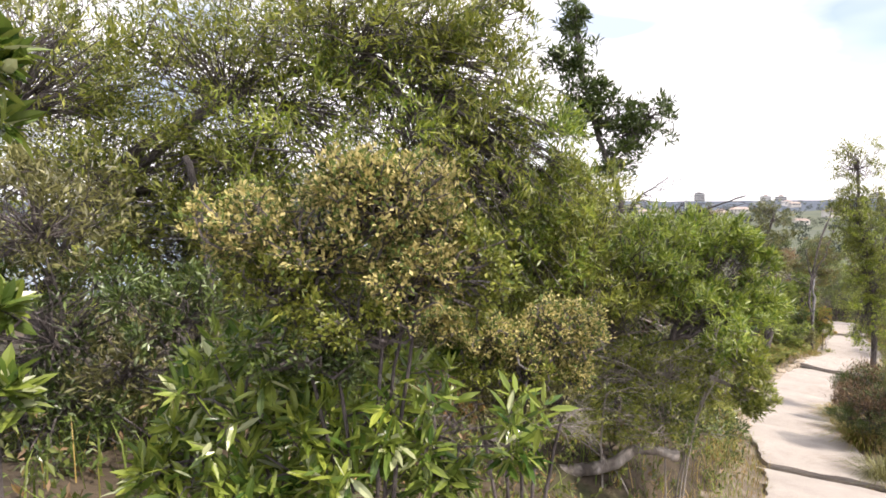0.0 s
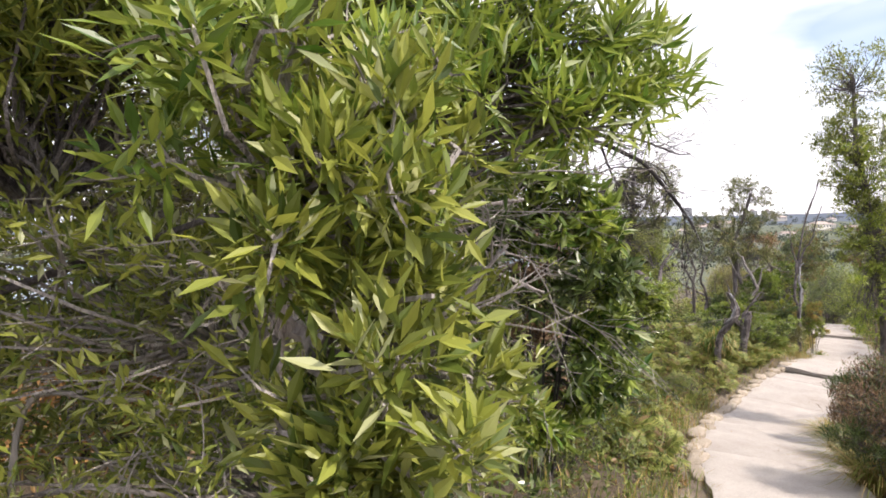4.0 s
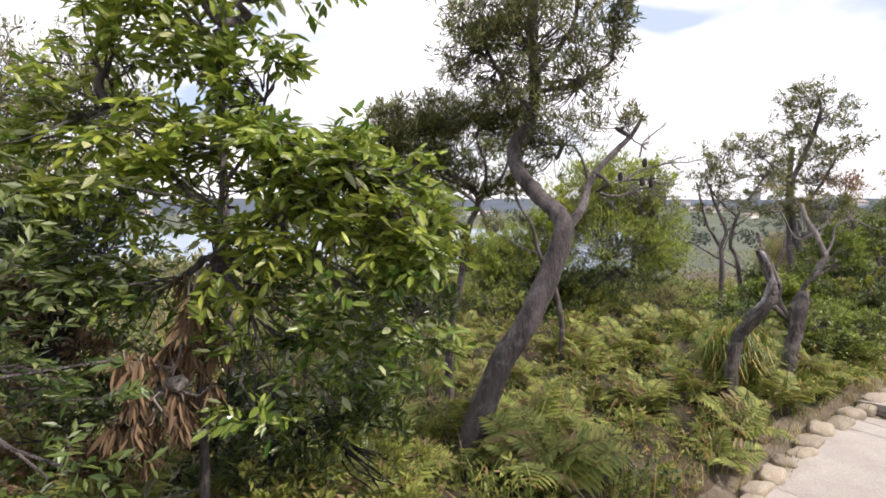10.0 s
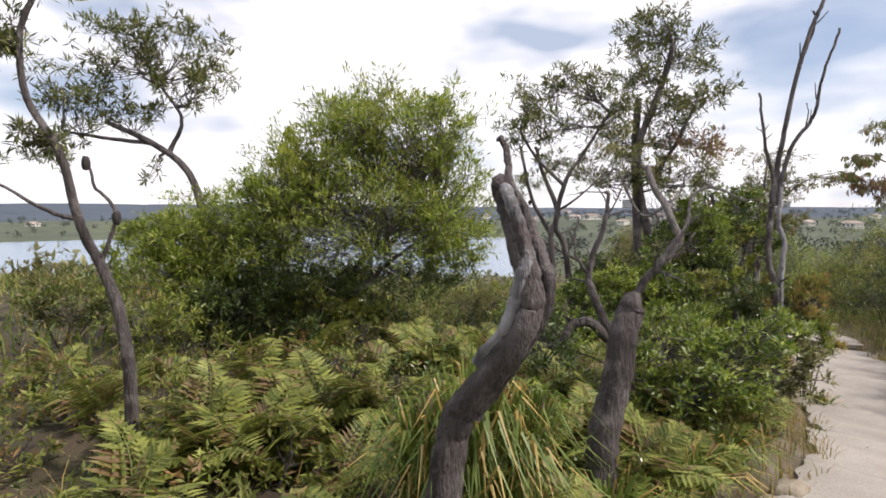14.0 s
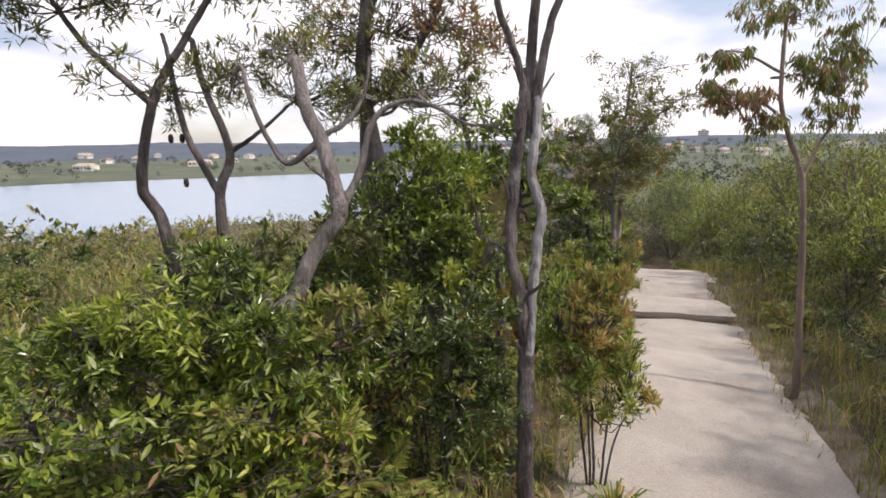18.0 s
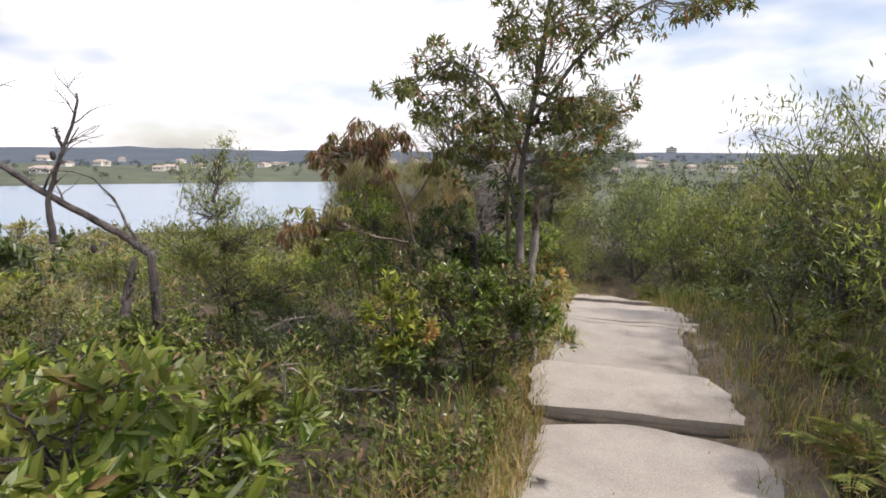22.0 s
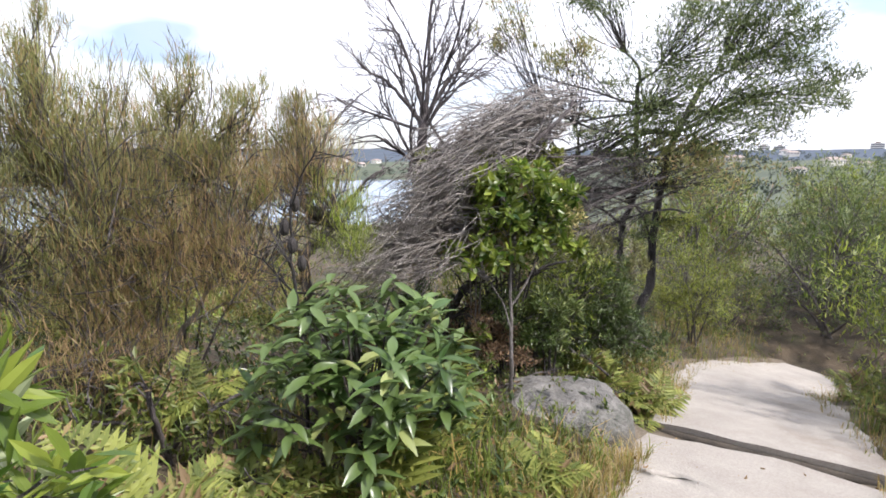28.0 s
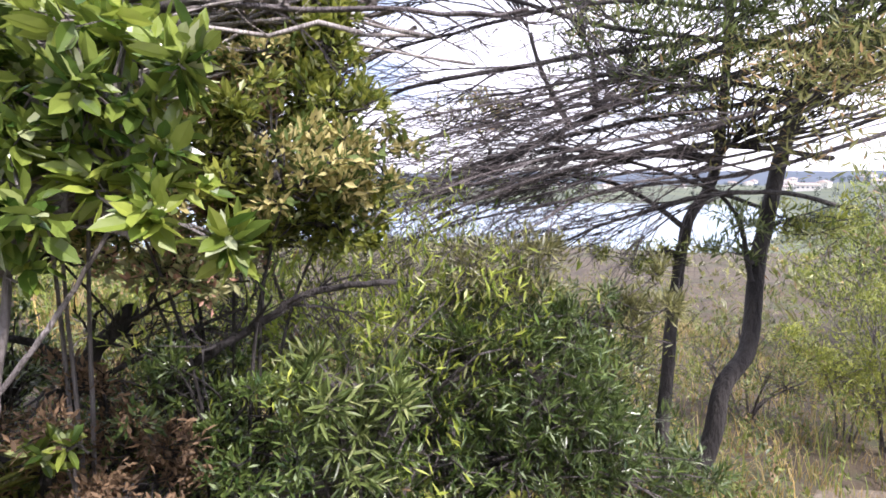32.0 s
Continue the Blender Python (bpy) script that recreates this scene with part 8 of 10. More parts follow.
plant("young_banksia", "upright yellow-green young banksia", "shrub",
      [(((10.83, 17.46, -3.73), (10.83, 17.46, -3.36), (10.82, 17.53, -3.01), (10.82, 17.57, -2.74)), 0.009, 0.004),
       (((10.84, 17.46, -3.31), (10.93, 17.50, -3.03), (10.94, 17.54, -2.85)), 0.008, 0.004),
       (((10.83, 17.47, -3.31), (10.71, 17.52, -3.12), (10.70, 17.56, -2.92)), 0.008, 0.004)],
      [(10.82, 17.57, -2.79, 0.05, 0.04, 0.11, 135),
       (10.94, 17.52, -2.92, 0.04, 0.04, 0.11, 120),
       (10.70, 17.55, -2.96, 0.04, 0.04, 0.10, 120),
       (10.86, 17.51, -3.03, 0.10, 0.09, 0.13, 240),
       (10.77, 17.50, -3.18, 0.10, 0.09, 0.11, 225),
       (10.92, 17.48, -3.18, 0.10, 0.09, 0.13, 225, GLOSSY),
       (11.04, 17.48, -3.05, 0.05, 0.04, 0.11, 135, RUST)],
      BARK, YELLOWGREEN, seed=70, length=0.06, width=0.018, style='whorl', per=9, wide_leaf=True, up=0.7)
plant("feathery_wattle", "small feathery grey-green wattle on the slope", "shrub",
      [(((9.66, 19.69, -3.83), (9.62, 19.71, -3.01), (9.55, 19.75, -2.46)), 0.009, 0.004),
       (((9.62, 19.68, -3.83), (9.51, 19.69, -3.26), (9.29, 19.71, -2.87)), 0.009, 0.004),
       (((9.67, 19.67, -3.83), (9.65, 19.65, -3.43), (9.61, 19.61, -3.16)), 0.009, 0.004)],
      [(9.55, 19.75, -2.46, 0.38, 0.32, 0.34, 2400),
       (9.75, 19.67, -2.75, 0.42, 0.36, 0.34, 2400),
       (9.29, 19.71, -2.87, 0.38, 0.32, 0.29, 1920),
       (9.68, 19.80, -2.09, 0.21, 0.18, 0.21, 672),
       (9.61, 19.61, -3.16, 0.59, 0.50, 0.25, 2400, HEATH),
       (10.23, 19.50, -3.24, 0.46, 0.39, 0.25, 1760, HEATH)],
      BARK, WATTLE, seed=71, length=0.05, width=0.008, style='needle')
plant("green_slope_shrub", "green shrub below the track", "shrub",
      [(((10.90, 19.07, -3.88), (10.91, 19.09, -3.08), (10.92, 19.12, -2.54)), 0.009, 0.004),
       (((10.87, 19.07, -3.88), (10.80, 19.08, -3.26), (10.69, 19.10, -2.84)), 0.009, 0.004),
       (((10.95, 19.05, -3.88), (11.04, 19.04, -3.26), (11.21, 19.02, -2.84)), 0.009, 0.004),
       (((10.79, 19.06, -3.88), (10.58, 19.06, -3.61), (10.18, 19.06, -3.43)), 0.009, 0.004),
       (((10.99, 19.05, -3.88), (11.18, 19.04, -3.17), (11.51, 19.00, -2.69)), 0.009, 0.004)],
      [(10.92, 19.12, -2.54, 0.30, 0.26, 0.23, 1440),
       (10.69, 19.10, -2.84, 0.38, 0.32, 0.27, 1760),
       (11.21, 19.02, -2.84, 0.34, 0.29, 0.27, 1600, DEEP),
       (10.18, 19.06, -3.43, 0.42, 0.35, 0.23, 1280, DEEP),
       (11.51, 19.00, -2.69, 0.34, 0.29, 0.30, 1440, DEEP)],
      BARK, LIME, seed=72, length=0.055, width=0.014)
dead_wood("curved_dead_branch", "curved bare dead limb with black cones",
      [(((9.15, 19.19, -3.81), (9.15, 19.19, -2.92), (9.09, 19.23, -2.79), (8.64, 19.39, -2.52), (8.25, 19.53, -2.31), (7.74, 19.72, -1.95), (7.40, 19.87, -1.65)), 0.038, 0.020),
       (((8.39, 19.41, -2.75), (8.38, 19.49, -2.35), (8.49, 19.52, -1.99), (8.61, 19.57, -1.57)), 0.027, 0.009),
       (((8.49, 19.52, -1.99), (8.44, 19.56, -1.84)), 0.016, 0.009),
       (((8.93, 19.17, -3.32), (8.96, 19.20, -3.10), (9.02, 19.23, -2.88)), 0.041, 0.023)],
      BARK, seed=73, levels=2, subs=3, share=0.3)
dead_wood("fallen_branch", "pale dead branch on the litter",
      [(((10.20, 17.74, -3.70), (10.20, 17.74, -3.33), (10.34, 17.71, -3.37), (10.56, 17.67, -3.45), (10.80, 17.63, -3.46)), 0.011, 0.007),
       (((10.09, 17.81, -3.08), (10.21, 17.80, -3.03), (10.38, 17.78, -3.01)), 0.007, 0.004),
       (((9.96, 17.76, -3.41), (10.15, 17.75, -3.31), (10.32, 17.73, -3.30)), 0.007, 0.004)],
      DEAD_WOOD, seed=74, levels=2, subs=3, share=0.4, category='branch')

# ---- windswept trees at the end ----
SWEEP = ((13.28, 23.26, -2.66), (12.79, 22.73, -3.45), (14.66, 24.79, -1.99), (13.80, 23.74, -3.20))
dead_wood("swept_branches", "dense dark swept branches with fine twigs",
      [(((16.20, 26.75, -2.60), (15.15, 25.44, -2.86), (14.38, 25.10, -3.09), (13.92, 24.88, -3.39)), 0.020, 0.007),
       (((15.86, 26.70, -2.19), (14.81, 25.38, -2.50), (14.03, 25.06, -2.66), (13.60, 24.86, -2.86)), 0.020, 0.007),
       (((16.49, 26.92, -2.27), (15.28, 25.58, -2.36), (14.48, 25.32, -2.16), (13.84, 25.09, -2.13)), 0.020, 0.007),
       (((16.46, 26.77, -3.01), (15.63, 25.59, -2.99), (15.01, 25.34, -3.09), (14.26, 25.02, -3.29)), 0.019, 0.007),
       (((16.08, 26.82, -2.02), (15.11, 25.55, -2.20), (14.33, 25.22, -2.36), (13.77, 24.98, -2.53)), 0.017, 0.007),
       (((16.05, 26.55, -3.35), (15.32, 25.46, -3.09), (14.75, 25.26, -2.99)), 0.015, 0.007),
       (((16.55, 27.01, -1.94), (15.57, 25.75, -2.06), (14.93, 25.53, -1.93), (14.29, 25.32, -1.80)), 0.019, 0.007),
       (((16.60, 26.88, -2.68), (15.77, 25.71, -2.66), (15.13, 25.48, -2.59), (14.51, 25.23, -2.69)), 0.019, 0.007),
       (((16.64, 26.78, -3.35), (15.89, 25.66, -3.19), (15.33, 25.43, -3.29), (14.87, 25.22, -3.46)), 0.017, 0.007)],
      DARK_BARK, seed=75, levels=3, subs=5, spread=0.35, share=0.45, curl=0.2, category='branch')
dead_wood("combed_branches", "long grey-brown bare branches combed over by the wind",
      [(((16.95, 26.81, -2.59), (16.01, 26.20, -2.91), (15.15, 25.65, -3.05), (14.41, 25.14, -3.24)), 0.012, 0.005),
       (((16.73, 26.49, -2.03), (15.88, 25.90, -2.40), (15.10, 25.36, -2.64), (14.04, 24.72, -2.91)), 0.021, 0.005),
       (((16.68, 26.24, -2.43), (15.85, 25.67, -2.79), (15.11, 25.14, -3.04), (14.41, 24.63, -3.31)), 0.020, 0.005),
       (((16.77, 26.37, -2.68), (15.91, 25.79, -2.98), (15.13, 25.27, -3.14), (14.44, 24.77, -3.34)), 0.012, 0.005),
       (((16.69, 26.31, -2.29), (15.85, 25.73, -2.61), (15.10, 25.22, -2.79), (14.75, 24.84, -3.00)), 0.018, 0.005),
       (((16.70, 26.19, -2.72), (15.87, 25.62, -3.03), (15.12, 25.11, -3.19), (14.78, 24.75, -3.39)), 0.011, 0.005),
       (((16.58, 25.99, -2.52), (15.80, 25.44, -2.82), (15.09, 24.94, -2.97), (14.48, 24.48, -3.17)), 0.013, 0.005),
       (((16.90, 26.93, -1.86), (15.97, 26.30, -2.29), (15.12, 25.73, -2.58), (14.20, 25.12, -2.91)), 0.018, 0.005),
       (((16.91, 26.89, -2.05), (15.98, 26.27, -2.46), (15.13, 25.70, -2.73), (14.14, 25.07, -3.04)), 0.019, 0.005),
       (((16.79, 26.57, -2.19), (15.91, 25.97, -2.53), (15.11, 25.44, -2.73), (14.19, 24.84, -2.97)), 0.020, 0.005),
       (((16.90, 27.03, -1.48), (15.97, 26.38, -2.06), (15.12, 25.77, -2.53), (14.25, 25.15, -3.04)), 0.015, 0.005),
       (((16.85, 26.52, -2.80), (15.96, 25.93, -3.10), (15.14, 25.39, -3.24), (14.21, 24.81, -3.44)), 0.018, 0.005),
       (((16.79, 26.48, -2.44), (15.92, 25.89, -2.80), (15.12, 25.35, -3.00), (14.20, 24.76, -3.26)), 0.012, 0.005),
       (((16.86, 26.66, -2.44), (15.96, 26.05, -2.82), (15.14, 25.50, -3.05), (14.31, 24.94, -3.33)), 0.013, 0.005),
       (((16.91, 26.91, -1.96), (15.98, 26.27, -2.43), (15.13, 25.69, -2.76), (14.28, 25.10, -3.14)), 0.017, 0.005)],
      BARK, seed=275, levels=3, subs=4, spread=0.38, share=0.4, curl=0.2, category='branch')
plant("leaning_tree", "dark casuarina with an elbow in its leaning trunk", "tree",
      [(((15.52, 25.67, -5.25), (15.55, 25.72, -5.00), (15.71, 25.84, -4.78), (15.78, 25.94, -4.41), (15.92, 26.06, -4.18), (15.95, 26.16, -3.77), (15.99, 26.24, -3.50), (16.09, 26.38, -2.93), (16.25, 26.54, -2.43), (16.45, 26.69, -2.11), (16.71, 26.87, -1.70)), 0.062, 0.04),
       (((15.48, 25.66, -5.25), (15.52, 25.70, -5.02), (15.46, 25.75, -4.71), (15.48, 25.86, -4.28), (15.51, 25.96, -3.84), (15.56, 26.07, -3.42), (15.70, 26.19, -3.14), (15.75, 26.30, -2.72), (15.77, 26.42, -2.18), (15.79, 26.52, -1.70)), 0.05, 0.024),
       (((16.29, 26.46, -2.35), (15.77, 26.32, -2.32), (15.22, 26.12, -2.58), (14.79, 25.96, -2.82), (14.35, 25.81, -3.04), (13.83, 25.62, -3.26)), 0.036, 0.012),
       (((15.70, 26.14, -3.02), (15.14, 25.96, -2.99), (14.48, 25.72, -3.05), (14.06, 25.56, -3.23)), 0.028, 0.01),
       (((15.56, 26.02, -3.46), (15.15, 25.91, -3.18), (14.83, 25.79, -3.11)), 0.02, 0.01),
       (((15.93, 26.12, -3.77), (15.81, 26.14, -3.35), (15.54, 26.07, -3.08)), 0.018, 0.01)],
      [(15.11, 26.05, -2.24, 0.56, 0.48, 0.21, 900, NEEDLE),
       (15.92, 26.39, -2.10, 0.60, 0.51, 0.21, 900),
       (16.24, 26.33, -3.35, 0.32, 0.27, 0.25, 900, WATTLE),
       (15.76, 26.12, -3.49, 0.32, 0.27, 0.21, 700),
       (15.24, 25.91, -3.60, 0.32, 0.27, 0.18, 700, WATTLE),
       (14.66, 25.74, -3.21, 0.39, 0.33, 0.16, 800),
       (16.37, 26.48, -2.66, 0.39, 0.33, 0.21, 700),
       (14.31, 25.68, -2.73, 0.42, 0.36, 0.18, 700, NEEDLE),
       (16.22, 25.72, -1.25, 0.69, 0.59, 0.54, 5184),
       (16.83, 25.74, -0.87, 0.42, 0.36, 0.46, 3456),
       (15.75, 25.65, -1.85, 0.69, 0.59, 0.38, 4320),
       (16.82, 25.56, -1.85, 0.61, 0.52, 0.46, 4320),
       (17.43, 25.49, -1.92, 0.31, 0.26, 0.31, 1728),
       (16.43, 25.51, -2.30, 0.69, 0.59, 0.38, 3456),
       (15.36, 25.58, -2.38, 0.61, 0.52, 0.38, 2880),
       (15.97, 25.48, -2.68, 0.77, 0.65, 0.38, 3456, NEEDLE),
       (14.76, 25.79, -1.55, 0.46, 0.39, 0.38, 2016, NEEDLE),
       (14.07, 25.93, -1.10, 0.38, 0.33, 0.46, 2016, NEEDLE),
       (17.13, 25.63, -1.32, 0.46, 0.39, 0.46, 3456),
       (15.07, 25.89, -0.87, 0.46, 0.39, 0.38, 2304)],
      DARK_BARK, FEATHER, seed=76, length=0.075, width=0.012, style='needle', up=0.2, lush=0.85)
dead_wood("bare_mallee", "bare many-branched grey tree",
      [(((13.17, 24.73, -4.61), (13.17, 24.73, -2.97), (13.18, 24.83, -2.51), (13.20, 24.91, -2.15)), 0.060, 0.042),
       (((13.20, 24.89, -2.24), (13.25, 25.01, -1.74), (13.26, 25.13, -1.20)), 0.028, 0.009),
       (((13.18, 24.87, -2.29), (12.88, 24.83, -1.92), (12.61, 24.75, -1.74)), 0.025, 0.009),
       (((13.20, 24.90, -2.20), (13.04, 24.94, -1.70), (12.84, 24.94, -1.29)), 0.025, 0.009),
       (((13.22, 24.90, -2.24), (13.47, 25.09, -1.83), (13.75, 25.27, -1.47)), 0.028, 0.009),
       (((13.21, 24.87, -2.38), (12.77, 24.72, -2.24), (12.42, 24.60, -2.10)), 0.021, 0.007)],
      BARK, seed=78, levels=3, subs=5, spread=0.6, share=0.6, curl=0.25)
dead_wood("windswept_dead_limbs", "thick grey dead limbs bent over by the wind",
      [(((12.62, 22.89, -3.90), (12.57, 22.92, -3.67), (12.55, 22.94, -3.54), (12.50, 22.97, -3.33), (12.54, 23.01, -3.22), (12.65, 23.08, -3.12), (12.70, 23.13, -2.96)), 0.045, 0.029),
       (((12.65, 23.11, -2.95), (12.63, 23.18, -2.61), (12.71, 23.26, -2.38), (12.92, 23.40, -2.13)), 0.012, 0.005),
       (((12.70, 23.13, -2.98), (12.86, 23.23, -2.80), (13.00, 23.32, -2.66)), 0.021, 0.007),
       (((12.53, 23.00, -3.23), (12.36, 22.93, -3.23), (12.32, 22.89, -3.36)), 0.013, 0.005),
       (((13.18, 23.37, -2.75), (13.22, 23.41, -2.62), (13.53, 23.55, -2.56), (13.76, 23.68, -2.42), (14.12, 23.85, -2.26)), 0.018, 0.011),
       (((13.76, 23.62, -2.65), (14.02, 23.75, -2.55), (14.20, 23.86, -2.39), (14.45, 24.01, -2.16)), 0.026, 0.012),
       (((13.80, 23.66, -2.58), (14.39, 23.89, -2.58), (14.95, 24.11, -2.61)), 0.012, 0.007)],
      BARK, seed=79, levels=2, subs=4, spread=0.45, share=0.4)
dead_wood("dark_low_limbs", "dark thick low limbs under the swept branches",
      [(((13.44, 23.48, -4.40), (13.44, 23.48, -4.37), (13.44, 23.54, -4.04), (13.49, 23.61, -3.81), (13.66, 23.71, -3.57)), 0.043, 0.028),
       (((13.54, 23.63, -3.76), (13.29, 23.56, -3.67), (13.07, 23.47, -3.69), (12.85, 23.37, -3.76)), 0.019, 0.008),
       (((13.70, 23.66, -3.95), (13.89, 23.77, -3.76), (14.04, 23.84, -3.64), (14.23, 23.94, -3.51), (14.51, 24.05, -3.48)), 0.021, 0.011),
       (((13.50, 23.60, -3.85), (13.75, 23.72, -3.71), (14.01, 23.85, -3.57)), 0.014, 0.006),
       (((13.40, 23.51, -4.13), (13.20, 23.45, -4.04), (13.02, 23.38, -4.09)), 0.012, 0.005)],
      DARK_BARK, seed=80, levels=3, subs=3, share=0.4, spread=0.7)
dead_wood("fallen_sticks", "grey dead sticks lying in the shade under the sapling",
      [(((14.79, 24.89, -4.63), (14.72, 24.49, -4.55), (14.66, 24.10, -4.51)), 0.010, 0.004),
       (((14.35, 24.66, -4.59), (14.09, 24.85, -4.51), (13.82, 25.04, -4.47)), 0.014, 0.004),
       (((14.82, 23.81, -4.42), (14.68, 23.91, -4.34), (14.54, 24.01, -4.30)), 0.013, 0.004),
       (((14.20, 24.80, -4.62), (14.43, 24.67, -4.54), (14.67, 24.55, -4.50)), 0.020, 0.004),
       (((13.36, 24.62, -4.58), (13.51, 24.86, -4.50), (13.67, 25.10, -4.46)), 0.009, 0.004),
       (((14.63, 24.63, -4.58), (14.83, 24.87, -4.50), (15.04, 25.12, -4.46)), 0.011, 0.004),
       (((13.93, 24.19, -4.50), (14.26, 24.44, -4.42), (14.58, 24.70, -4.38)), 0.011, 0.004),
       (((13.85, 23.39, -4.34), (14.08, 23.40, -4.26), (14.31, 23.40, -4.22)), 0.012, 0.004),
       (((14.76, 24.72, -4.60), (14.47, 24.76, -4.52), (14.17, 24.80, -4.48)), 0.016, 0.004),
       (((14.63, 23.84, -4.43), (14.71, 23.57, -4.35), (14.78, 23.29, -4.31)), 0.015, 0.004),
       (((14.40, 24.10, -4.48), (14.27, 23.76, -4.40), (14.13, 23.42, -4.36)), 0.008, 0.004),
       (((13.07, 23.54, -4.37), (13.13, 23.76, -4.29), (13.18, 23.99, -4.25)), 0.009, 0.004)],
      BARK, seed=276, levels=2, subs=3, spread=0.6, share=0.5, category='branch')
# tangle fill; DEEP and dead-leaf paints carry the shade below the branches
plant("shaded_tangle", "tangled shrub with brown dead leaves, coloured dark as deep shade", "shrub",
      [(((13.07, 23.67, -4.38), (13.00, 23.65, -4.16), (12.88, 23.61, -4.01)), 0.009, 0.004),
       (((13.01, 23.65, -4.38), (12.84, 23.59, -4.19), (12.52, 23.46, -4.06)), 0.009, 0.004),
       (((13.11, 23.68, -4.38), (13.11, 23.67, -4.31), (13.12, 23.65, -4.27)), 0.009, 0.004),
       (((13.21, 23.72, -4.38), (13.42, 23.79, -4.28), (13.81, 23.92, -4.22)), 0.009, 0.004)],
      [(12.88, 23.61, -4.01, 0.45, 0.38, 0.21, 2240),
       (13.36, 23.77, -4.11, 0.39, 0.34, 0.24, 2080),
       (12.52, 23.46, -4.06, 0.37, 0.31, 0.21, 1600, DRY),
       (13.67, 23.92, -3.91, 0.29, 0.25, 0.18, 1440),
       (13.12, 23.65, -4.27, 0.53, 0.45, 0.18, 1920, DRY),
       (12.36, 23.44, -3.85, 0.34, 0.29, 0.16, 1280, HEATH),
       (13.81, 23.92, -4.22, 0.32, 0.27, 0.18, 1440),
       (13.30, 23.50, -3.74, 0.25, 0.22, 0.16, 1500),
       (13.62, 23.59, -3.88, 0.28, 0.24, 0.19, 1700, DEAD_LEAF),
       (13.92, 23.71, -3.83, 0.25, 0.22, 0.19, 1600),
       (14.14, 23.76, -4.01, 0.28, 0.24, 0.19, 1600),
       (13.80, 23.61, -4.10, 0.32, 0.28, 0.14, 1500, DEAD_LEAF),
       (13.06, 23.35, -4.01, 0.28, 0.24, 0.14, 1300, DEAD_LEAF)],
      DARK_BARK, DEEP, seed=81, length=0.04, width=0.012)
plant("lime_sapling", "young tree with broad glossy leaves on a pale stem", "tree",
      [(((13.91, 23.06, -4.34), (13.91, 23.06, -4.03), (13.91, 23.11, -3.80), (13.91, 23.16, -3.57), (13.92, 23.23, -3.23)), 0.016, 0.010),
       (((13.91, 23.11, -3.78), (13.84, 23.13, -3.57), (13.75, 23.12, -3.43)), 0.008, 0.003),
       (((13.91, 23.15, -3.62), (14.03, 23.23, -3.44), (14.12, 23.32, -3.21)), 0.008, 0.005)],
      [(13.96, 23.34, -2.80, 0.25, 0.22, 0.15, 382),
       (14.14, 23.39, -2.94, 0.24, 0.21, 0.19, 433, GLOSSY),
       (13.80, 23.25, -2.94, 0.19, 0.16, 0.19, 306, GLOSSY),
       (14.27, 23.38, -3.19, 0.17, 0.15, 0.14, 254),
       (13.65, 23.11, -3.30, 0.20, 0.17, 0.12, 229),
       (13.98, 23.28, -3.12, 0.23, 0.20, 0.17, 357, GLOSSY),
       (13.91, 23.22, -3.30, 0.21, 0.18, 0.10, 204),
       (14.09, 23.41, -2.76, 0.14, 0.12, 0.10, 178)],
      PALE_BARK, LIME, seed=82, length=0.085, width=0.038, style='tuft', per=7, wide_leaf=True, droop=0.25, lush=0.8)
